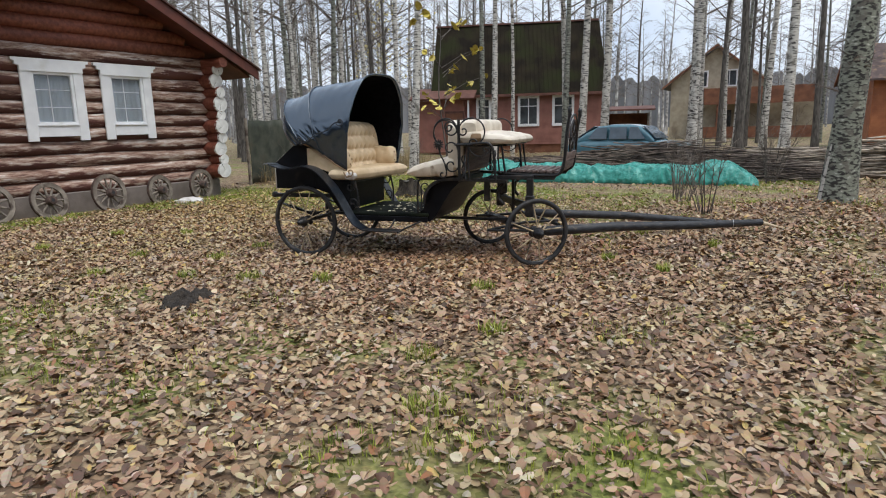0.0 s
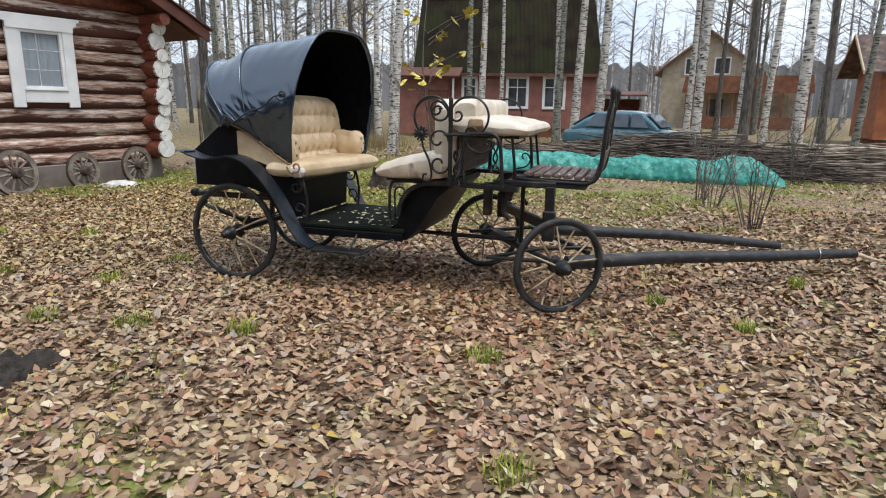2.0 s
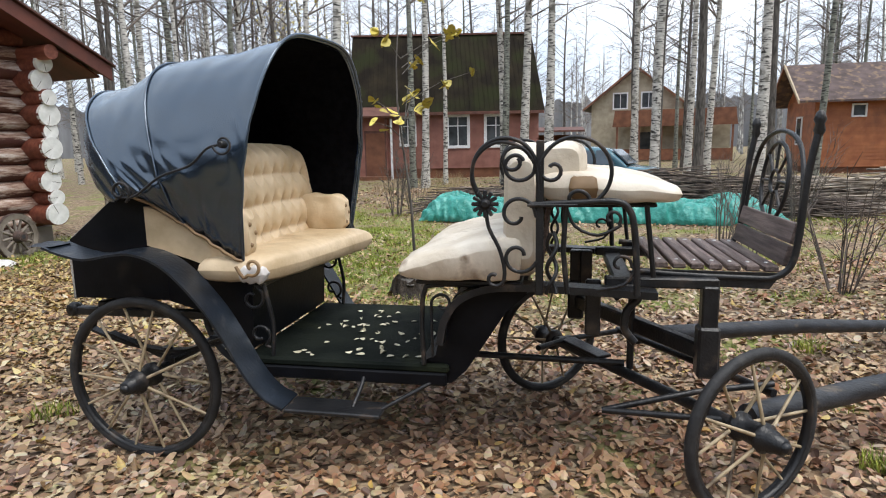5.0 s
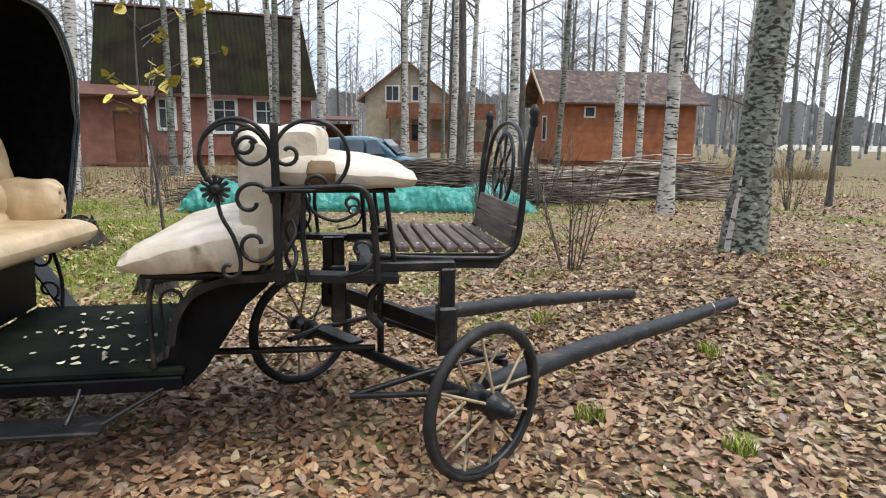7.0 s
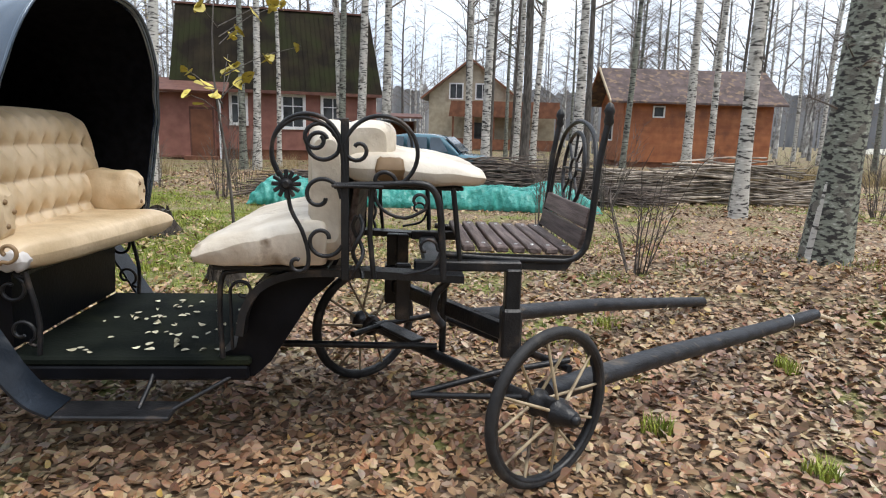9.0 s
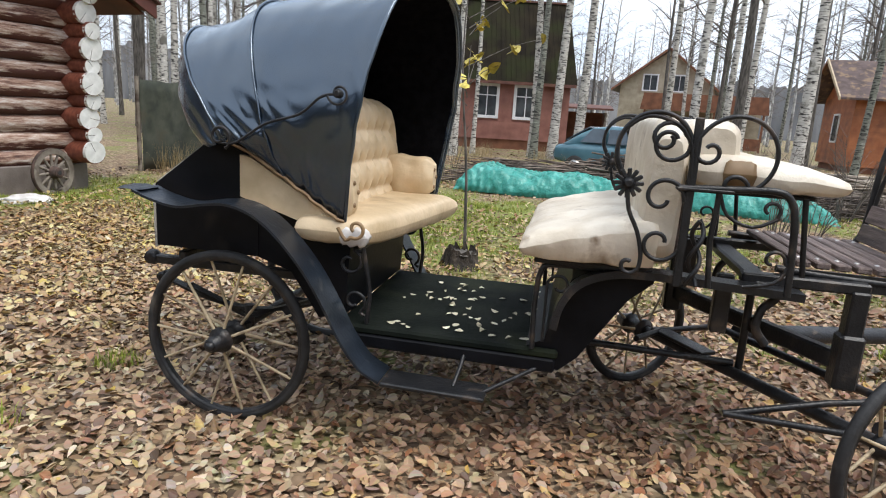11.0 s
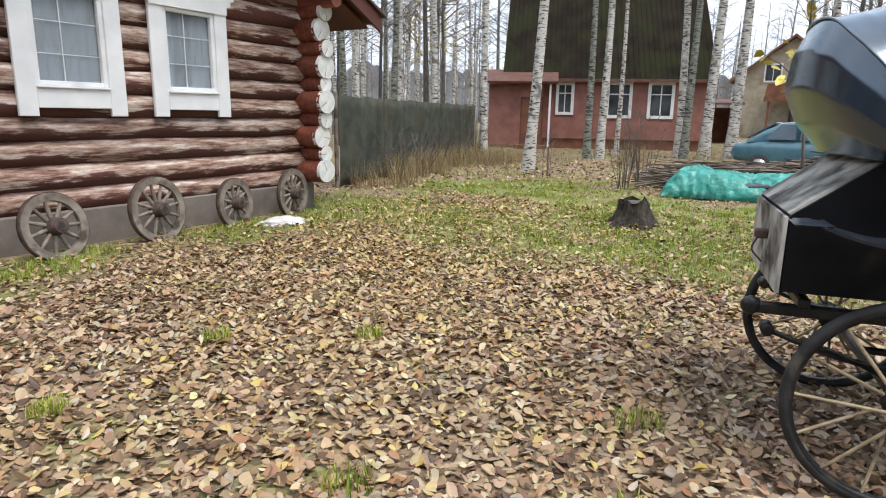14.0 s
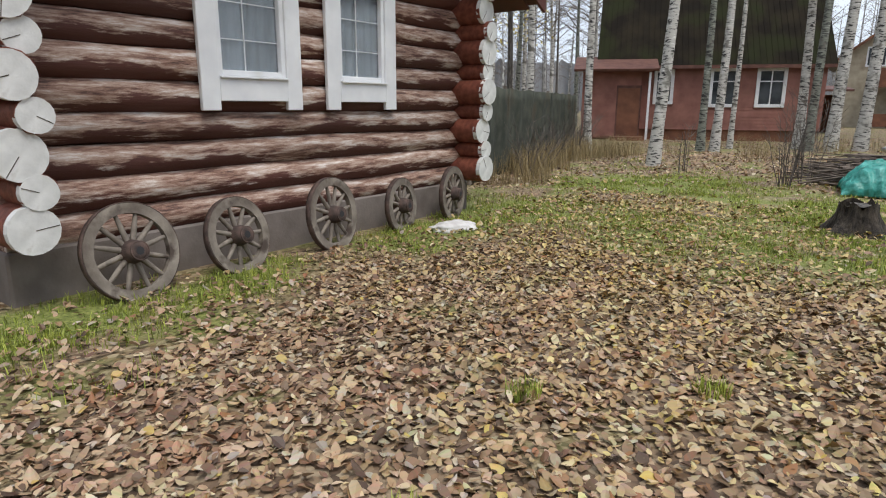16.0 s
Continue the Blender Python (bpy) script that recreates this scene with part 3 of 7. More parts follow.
# ---- log house ----
def log_mesh(name, length, r, mat, seed, n=12):
    """A log along local x from 0 to length, slightly crooked, with knots."""
    k = max(3, int(length / 0.35))
    vs = []
    for i in range(k + 1):
        x = length * i / k
        for j in range(n):
            a = 2 * math.pi * j / n
            rr = r * (1 + 0.09 * noise.noise(Vector((x * 1.2, math.cos(a) * 0.8 + seed * 3.7, math.sin(a) * 0.8)))
                      + 0.06 * noise.noise(Vector((x * 4.0, math.cos(a) * 2 + seed, math.sin(a) * 2))))
            dz = 0.02 * noise.noise(Vector((x * 0.5, seed * 1.3, 0)))
            vs.append((x, rr * math.cos(a), rr * math.sin(a) + dz))
    fs = [(i * n + j, i * n + (j + 1) % n, (i + 1) * n + (j + 1) % n, (i + 1) * n + j) for i in range(k) for j in range(n)]
    g = Geo().add(vs, fs, True)
    g.add(vs[:n], [tuple(range(n))[::-1]])
    g.add(vs[-n:], [tuple(range(n))])
    return g.mesh(name, mat)


def casement(parent, x0, x1, z0, z1, y, tilt=False):
    """A white window with carved casing, on a wall that faces -y. Outer casing x0..x1, z0..z1."""
    w = 0.2
    # the base mesh is a near-black sheet painted as the unlit room
    win = part("window", Geo().box(((x0 + x1) / 2, y + 0.09, (z0 + z1) / 2), (x1 - x0 - 0.36, 0.02, z1 - z0 - 0.5), bevel=0.004), M_UNLIT, parent, "white window with net curtains")
    part("side_board", Geo().box((x0 + w / 2, y, (z0 + z1) / 2), (w, 0.05, z1 - z0 - 0.1), bevel=0.006), M_WHITE, win)
    part("side_board", Geo().box((x1 - w / 2, y, (z0 + z1) / 2), (w, 0.05, z1 - z0 - 0.1), bevel=0.006), M_WHITE, win)
    part("apron_board", Geo().box(((x0 + x1) / 2, y - 0.004, z0 + 0.26), (x1 - x0 - 2 * w + 0.002, 0.05, 0.24), bevel=0.006), M_WHITE, win)
    top = [(x0 - 0.13, z1), (x1 + 0.13, z1), (x1 + 0.13, z1 - 0.05), (x1 + 0.07, z1 - 0.07), (x1 + 0.07, z1 - 0.13), (x1, z1 - 0.15), (x1, z1 - 0.25),
           (x0, z1 - 0.25), (x0, z1 - 0.15), (x0 - 0.07, z1 - 0.13), (x0 - 0.07, z1 - 0.07), (x0 - 0.13, z1 - 0.05)]
    part("head_board", Geo().prism(top, y - 0.045, y + 0.024), M_WHITE, win)
    a0, a1, b0, b1 = x0 + w, x1 - w, z0 + 0.38, z1 - 0.25
    fr = Geo()
    t = 0.055
    fr.box((a0 + t / 2, y + 0.03, (b0 + b1) / 2), (t, 0.07, b1 - b0), bevel=0.006)
    fr.box((a1 - t / 2, y + 0.03, (b0 + b1) / 2), (t, 0.07, b1 - b0), bevel=0.006)
    fr.box(((a0 + a1) / 2, y + 0.03, b0 + t / 2), (a1 - a0 - 2 * t, 0.07, t), bevel=0.006)
    fr.box(((a0 + a1) / 2, y + 0.03, b1 - t / 2), (a1 - a0 - 2 * t, 0.07, t), bevel=0.006)
    part("window_frame", fr, M_WHITE, win)
    part("window_sill", Geo().box(((a0 + a1) / 2, y - 0.012, b0 - 0.012), (a1 - a0, 0.09, 0.022), bevel=0.004), M_WHITE, win)
    mu = Geo()
    for i in (1,):
        mu.box((a0 + (a1 - a0) * 0.42, y + 0.035, (b0 + b1) / 2), (0.008, 0.012, b1 - b0 - 2 * t))
    for i in (1, 2):
        mu.box(((a0 + a1) / 2, y + 0.041, b0 + (b1 - b0) * i / 3), (a1 - a0 - 2 * t, 0.008, 0.008))
    part("muntin", mu, M_WHITE, win)
    pane = part("pane", Geo().box(((a0 + a1) / 2, y + 0.052, (b0 + b1) / 2), (a1 - a0 - 2 * t, 0.006, b1 - b0 - 2 * t)), M_GLASS, win)
    pane.visible_shadow = False

    def drape(u, v):
        x = a0 + t + (a1 - a0 - 2 * t) * u
        return Vector((x, y + 0.07 + 0.008 * math.sin(u * 34) + 0.004 * math.sin(u * 71), b0 + (b1 - b0) * v))
    part("curtain", Geo().grid(drape, 40, 2), M_CURTAIN, win)


def build_log_house():
    house = thing("log_house", Matrix.Identity(4), "log house with worn red-brown logs and white window casings", "house")
    rng = random.Random(5)
    yw, pitch, z0 = 7.98, 0.275, 0.53
    xl, xr = -1.17, 4.77
    wins = [(0.45, 1.66), (2.03, 3.20)]
    eave_x, eave_z, slope, mid = 5.78, 3.15, 0.505, 1.8

    def roof_at(x):
        return eave_z + slope * (eave_x - mid - abs(x - mid))
    k = 0
    z = z0
    while z < roof_at(mid) - 0.2:
        reach = min(xr - mid + 0.10, (roof_at(mid) - z - 0.10) / slope)
        a, b = mid - reach, mid + reach
        spans = [(a, b)]
        if 1.70 < z < 2.98:
            spans = [(a, wins[0][0] + 0.1), (wins[0][1] - 0.1, wins[1][0] + 0.1), (wins[1][1] - 0.1, b)]
        for s, e in spans:
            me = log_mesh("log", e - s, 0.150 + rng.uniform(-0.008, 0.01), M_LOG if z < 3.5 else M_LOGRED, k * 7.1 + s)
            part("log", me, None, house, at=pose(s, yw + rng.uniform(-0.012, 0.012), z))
        k += 1
        z += pitch
    # cross wall logs, their ends painted white
    for x in (xl, xr):
        for i in range(10):
            r = (0.185 if i % 2 == 0 else 0.138) * rng.uniform(0.95, 1.05)
            dx = rng.uniform(-0.05, 0.05) + (0.03 if i % 2 else -0.02)
            y0 = 7.40 + rng.uniform(-0.03, 0.05)
            zz = 0.65 + pitch * i
            lg = part("log", log_mesh("log", 8.0, r, M_LOGRED, i * 3.3 + x), None, house, "red-stained log", pose(x + dx, y0, zz, 0, 0, 90))
            n = 18
            g = Geo()
            ring = [(-0.012, r * (0.985 + 0.05 * noise.noise(Vector((math.cos(2 * math.pi * j / n), math.sin(2 * math.pi * j / n), i * 2.3 + x)))) * math.cos(2 * math.pi * j / n),
                     r * (0.985 + 0.05 * noise.noise(Vector((math.cos(2 * math.pi * j / n), math.sin(2 * math.pi * j / n), i * 2.3 + x)))) * math.sin(2 * math.pi * j / n)) for j in range(n)]
            back = [(0.05, p[1] * 1.015, p[2] * 1.015) for p in ring]
            g.add(ring + back, [tuple(range(n))[::-1]] + [(j, (j + 1) % n, n + (j + 1) % n, n + j) for j in range(n)])
            pe = part("painted_end", g, M_LOGEND, lg, "white-painted log end")
            ca = rng.uniform(0, 6.28)
            crack = Geo().box((-0.0125, 0.5 * r * math.cos(ca), 0.5 * r * math.sin(ca)), (0.004, r * 0.9, 0.006), pose(0, 0, 0, math.degrees(ca)))
            part("crack", crack, M_CRACK, lg)
    part("foundation", Geo().box(((xl + xr) / 2, 11.83, 0.17), (xr - xl + 0.25, 8.0, 0.52), bevel=0.02), M_CONCRETE, house, "grey rendered foundation")
    # dark sheet added behind the logs in place of the room's shade
    part("dark_backing", Geo().box((mid, 8.2, 1.9), (xr - xl - 0.1, 0.1, 2.9)), M_UNLIT, house)
    for x0, x1 in wins:
        casement(house, x0, x1, 1.45, 3.12, 7.80)
    # roof: two pitched decks with boards at the verge
    for s in (-1, 1):
        g = Geo()
        th = 0.11
        pr = [(mid, roof_at(mid)), (mid + s * (eave_x - mid), eave_z), (mid + s * (eave_x - mid), eave_z - th), (mid, roof_at(mid) - th)]
        g.prism(pr if s < 0 else pr[::-1], 7.12, 17.0)
        roof = part("roof", g, M_RED, house, "red-brown boarded roof")
        pr = [(mid, roof_at(mid) + 0.05), (mid + s * (eave_x - mid + 0.06), eave_z + 0.02), (mid + s * (eave_x - mid + 0.06), eave_z - 0.01), (mid, roof_at(mid) + 0.012)]
        part("roof_sheet", Geo().prism(pr if s < 0 else pr[::-1], 7.02, 17.1), M_ROOFRED, roof, "dark red metal sheet")
        pr = [(mid, roof_at(mid) - 0.002), (mid + s * (eave_x - mid), eave_z - 0.002), (mid + s * (eave_x - mid), eave_z - 0.24), (mid, roof_at(mid) - 0.24)]
        part("verge_board", Geo().prism(pr if s < 0 else pr[::-1], 7.07, 7.118), M_RED, roof, "red verge board")
        part("purlin", Geo().tube([(mid + s * 2.95, 7.13, 3.28), (mid + s * 2.95, 8.4, 3.28)], 0.12, 10), M_LOGRED, roof)
    part("gable_lining", Geo().prism([(mid - 3.4, 3.2), (mid + 3.4, 3.2), (mid, roof_at(mid) - 0.14)], 8.05, 8.10), M_RED, house)
    part("eave_soffit", Geo().box((5.35, 12.1, 3.16), (0.8, 9.6, 0.03), pose(0, 0, 0, 0, 26.8)), M_RED, house)


build_log_house()


# ---- neighbouring houses ----
def small_window(parent, x, z, w, h, y, frame_w=0.09, cols=2, rows=2, mat=M_WHITE):
    win = part("window", Geo().box((x, y + 0.03, z), (w - 0.02, 0.03, h - 0.02)), M_PANE, parent)
    fr = Geo()
    for s in (-1, 1):
        fr.box((x + s * (w / 2 - frame_w / 2), y, z), (frame_w, 0.08, h), bevel=0.008)
        fr.box((x, y, z + s * (h / 2 - frame_w / 2)), (w - 2 * frame_w, 0.08, frame_w), bevel=0.008)
    part("window_frame", fr, mat, win)
    mu = Geo()
    for i in range(1, cols):
        mu.box((x - w / 2 + w * i / cols, y + 0.004, z), (0.05, 0.05, h - 2 * frame_w))
    if rows == 2:
        mu.box((x, y + 0.008, z + h * 0.16), (w - 2 * frame_w, 0.045, 0.05))
    part("muntin", mu, mat, win)


def boards(parent, x0, x1, z0, z1, y, mat, step=0.16, name="siding_board", yaw=None, holes=()):
    """Overlapping siding, each course its own piece, left open at the holes."""
    z = z0
    while z < z1 - 0.02:
        h = min(step, z1 - z)
        cuts = [(x0, x1)]
        for a, b, c, d in holes:
            if z + h > c and z < d:
                cuts = [q for s, e in cuts for q in ((s, min(e, a)), (max(s, b), e)) if q[1] - q[0] > 0.02]
        for s, e in cuts:
            g = Geo().add([(s, y, z + h), (e, y, z + h), (e, y - 0.022, z), (s, y - 0.022, z), (s, y + 0.03, z + h), (e, y + 0.03, z + h), (e, y + 0.03, z), (s, y + 0.03, z)],
                          [(0, 3, 2, 1), (3, 7, 6, 2), (0, 1, 5, 4), (1, 2, 6, 5), (0, 4, 7, 3), (4, 5, 6, 7)])
            ob = part(name, g, mat, parent)
            if yaw is not None:
                ob.matrix_basis = yaw
        z += step


def build_pink_house():
    h = thing("mansard_house", pose(28.2, 9.8, 0, 0, 0, -67), "pink-sided house with a steep mossy dark roof and white windows", "house")
    x0, x1 = -5.9, 4.2
    swap = Matrix(((0, 1, 0, 0), (1, 0, 0, 0), (0, 0, 1, 0), (0, 0, 0, 1)))
    part("plinth", Geo().box(((x0 + x1) / 2, 4.0, 0.26), (x1 - x0 - 0.2, 7.8, 0.56)), M_BROWN, h, "dark recessed plinth")
    part("wall", Geo().box(((x0 + x1) / 2, 4.05, 2.0), (x1 - x0, 8.0, 2.95)), M_PINK, h)
    wins = [(0.0, 2.4, 1.25, 1.75), (1.98, 2.4, 1.25, 1.75), (-2.62, 2.45, 0.9, 1.6)]
    boards(h, x0, x1, 0.5, 3.40, 0.02, M_PINK, 0.15, holes=[(x - w / 2, x + w / 2, z - hh / 2, z + hh / 2) for x, z, w, hh in wins])
    for x, z, w, hh in wins:
        small_window(h, x, z, w, hh, -0.01, 0.15, 2, 2)
    # entrance annex with a lean-to roof
    part("annex", Geo().box((-5.0, -0.55, 1.6), (2.6, 1.2, 3.0), bevel=0.01), M_PINK, h)
    boards(h, -6.3, -4.75, 0.2, 3.05, -1.16, M_PINK, 0.15)
    part("door", Geo().box((-4.2, -1.17, 1.25), (0.95, 0.06, 2.2), bevel=0.01), M_BROWN, h, "dark brown door")
    part("door_frame", Geo().box((-4.2, -1.16, 1.3), (1.1, 0.04, 2.36), bevel=0.01), M_ROOFTRIM, h)
    part("door_step", Geo().box((-4.2, -1.6, 0.10), (1.5, 0.7, 0.2), bevel=0.01), M_BROWN, h)
    part("porch_post", Geo().box((-3.35, -1.5, 1.55), (0.1, 0.1, 3.0)), M_WHITE, h)
    part("lean_to_roof", Geo().prism([(-1.75, 3.08), (0.3, 3.75), (0.3, 3.85), (-1.8, 3.18)], -6.7, -3.0, swap), M_ROOFTRIM, h, "rusty lean-to roof")
    # roof: steep slope, ribbed
    e0, e1, top, back = -0.35, 3.38, 7.55, 1.9
    vs = [(x0 + 0.2, e0, e1), (x1 + 0.25, e0, e1), (x1 - 0.2, back, top), (x0 + 0.3, back, top), (x1 - 0.2, 8.1 - back, top), (x0 + 0.3, 8.1 - back, top), (x1 + 0.25, 8.45, e1), (x0 + 0.2, 8.45, e1)]
    roof = part("roof", Geo().add(vs, [(0, 1, 2, 3), (3, 2, 4, 5), (5, 4, 6, 7), (1, 6, 4, 2), (0, 3, 5, 7), (0, 7, 6, 1)]), M_GREENROOF, h, "steep mossy green-brown roof")
    rib = Geo()
    n = 40
    for i in range(n + 1):
        q = i / n
        a = Vector((x0 + 0.2 + (x1 - x0 + 0.05) * q, e0 - 0.01, e1))
        b = Vector((x0 + 0.3 + (x1 - x0 - 0.5) * q, back - 0.01, top))
        rib.tube([a, b], 0.012, 4, smooth=False)
    part("roof_rib", rib, M_GREENROOF, roof)
    part("ridge_board", Geo().box(((x0 + x1) / 2, back, top + 0.03), (x1 - x0 - 0.4, 0.2, 0.09)), M_ROOFTRIM, roof)
    part("eave_board", Geo().box(((x0 + x1) / 2 + 0.2, e0 - 0.02, e1 - 0.06), (x1 - x0 + 0.05, 0.05, 0.15)), M_ROOFTRIM, roof, "rust-red eave board")


def build_tan_house():
    h = thing("tan_house", pose(57, 4.5, 0, 0, 0, -88), "two-storey tan house under a grey roof, behind birches", "house")
    part("wall", Geo().prism([(-3.8, -0.1), (4.1, -0.1), (4.1, 5.4), (0.1, 8.1), (-3.8, 5.2)][::-1], 0.0, 8.0), M_YELLOWWALL, h)
    for s in (-1, 1):
        ex, ez = (0.1 + s * 4.6, 4.75)
        pr = [(0.1, 8.4), (ex, ez), (ex, ez - 0.16), (0.1, 8.22)]
        part("roof", Geo().prism(pr if s < 0 else pr[::-1], -0.6, 8.5), M_GREYROOF, h, "grey roof slope")
        pr = [(0.1, 8.38), (ex, ez - 0.02), (ex, ez - 0.22), (0.1, 8.16)]
        part("verge_board", Geo().prism(pr if s < 0 else pr[::-1], -0.66, -0.604), M_BROWN, h)
    for x in (-1.25, 1.2):
        small_window(h, x, 5.38, 1.35, 1.5, -0.02, 0.12, 2, 1)
    porch = part("porch_roof", Geo().prism([(-1.4, 4.4), (8.2, 4.4), (8.4, 3.0), (-1.6, 3.0)][::-1], -2.6, -2.45), M_BROWN, h, "brown porch roof")
    part("porch_deck", Geo().box((3.4, -1.2, 3.9), (9.6, 2.4, 0.12)), M_BROWN, h)
    for i in range(6):
        part("porch_post", Geo().box((-1.2 + i * 1.85, -2.4, 1.45), (0.16, 0.16, 3.1)), M_BROWN, h)
    part("porch_railing", Geo().box((3.4, -2.45, 0.6), (9.4, 0.08, 0.95)), M_BROWN, h, "brown boarded railing")
    part("ground_floor_wall", Geo().box((6.0, 3.0, 1.6), (4.0, 5.0, 3.2)), M_YELLOWWALL, h)
    part("ground_window", Geo().box((0.9, -0.04, 1.6), (1.3, 0.06, 1.9)), M_PANE, h)


def build_shed():
    h = thing("timber_cabin", pose(33.6, -8.8, 0, 0, 0, -80), "orange-brown boarded cabin with a dark sheet roof", "cabin")
    x0, x1, zt, d = -1.94, 6.2, 3.62, 4.6
    part("wall", Geo().box(((x0 + x1) / 2, d / 2 + 0.03, 1.95), (x1 - x0, d, 3.3)), M_ORANGE, h)
    part("plinth", Geo().box(((x0 + x1) / 2, d / 2, 0.16), (x1 - x0 - 0.3, d - 0.3, 0.36)), M_BROWN, h)
    boards(h, x0, x1, 0.32, zt, 0.02, M_ORANGE, 0.17, holes=[(-0.38, 0.3, 2.68, 3.34)])
    turn = pose(x0, 0, 0, 0, 0, -90)
    boards(h, -d, 0, 0.32, zt, 0.0, M_ORANGE, 0.17, yaw=turn)
    part("gable", Geo().prism([(0, zt - 0.05), (d, zt - 0.05), (d / 2, 5.3)], x0, x0 + 0.1, Matrix(((0, 1, 0, 0), (1, 0, 0, 0), (0, 0, 1, 0), (0, 0, 0, 1)))), M_ORANGE, h)
    swap = Matrix(((0, 1, 0, 0), (1, 0, 0, 0), (0, 0, 1, 0), (0, 0, 0, 1)))
    for s in (0, 1):
        ya, yb = (d / 2, -0.55) if s == 0 else (d / 2, d + 0.55)
        part("roof", Geo().prism([(ya, 5.45), (yb, 3.5), (yb, 3.4), (ya, 5.34)], x0 - 0.85, x1 + 0.5, swap), M_SHEDROOF, h, "dark brown sheet roof with fallen leaves")
        part("verge_board", Geo().prism([(ya, 5.5), (yb, 3.54), (yb, 3.36), (ya, 5.3)], x0 - 0.92, x0 - 0.855, swap), M_BROWN if s else M_PALEWOOD, h)
    small_window(h, -0.04, 3.0, 0.66, 0.64, -0.02, 0.08, 1, 1)
    win = part("side_window", Geo().box((x0 - 0.03, 2.2, 2.1), (0.04, 0.8, 1.3)), M_PANE, h)
    fr = Geo()
    for s in (-1, 1):
        fr.box((x0 - 0.04, 2.2 + s * 0.42, 2.1), (0.06, 0.09, 1.4))
        fr.box((x0 - 0.04, 2.2, 2.1 + s * 0.68), (0.06, 0.75, 0.09))
    part("window_frame", fr, M_WHITE, win)


def build_shelter():
    h = thing("open_shed", pose(40.5, 8.1, 0, 0, 0, -75), "low dark open-fronted shed with a brown roof", "shed")
    part("back_wall", Geo().box((0, 2.4, 1.15), (4.0, 0.1, 2.3)), M_BROWN, h)
    for x in (-1.95, 1.95):
        part("side_wall", Geo().box((x, 1.2, 1.15), (0.1, 2.3, 2.3)), M_BROWN, h)
        part("front_post", Geo().box((x, 0.0, 1.15), (0.14, 0.12, 2.3)), M_GREYWOOD, h)
    part("roof", Geo().prism([(-0.5, 2.45), (2.7, 2.75), (2.7, 2.87), (-0.5, 2.57)], -2.4, 2.4, Matrix(((0, 1, 0, 0), (1, 0, 0, 0), (0, 0, 1, 0), (0, 0, 0, 1)))), M_ROOFTRIM, h, "brown sheet roof")


build_shelter()
build_pink_house()
build_tan_house()
build_shed()


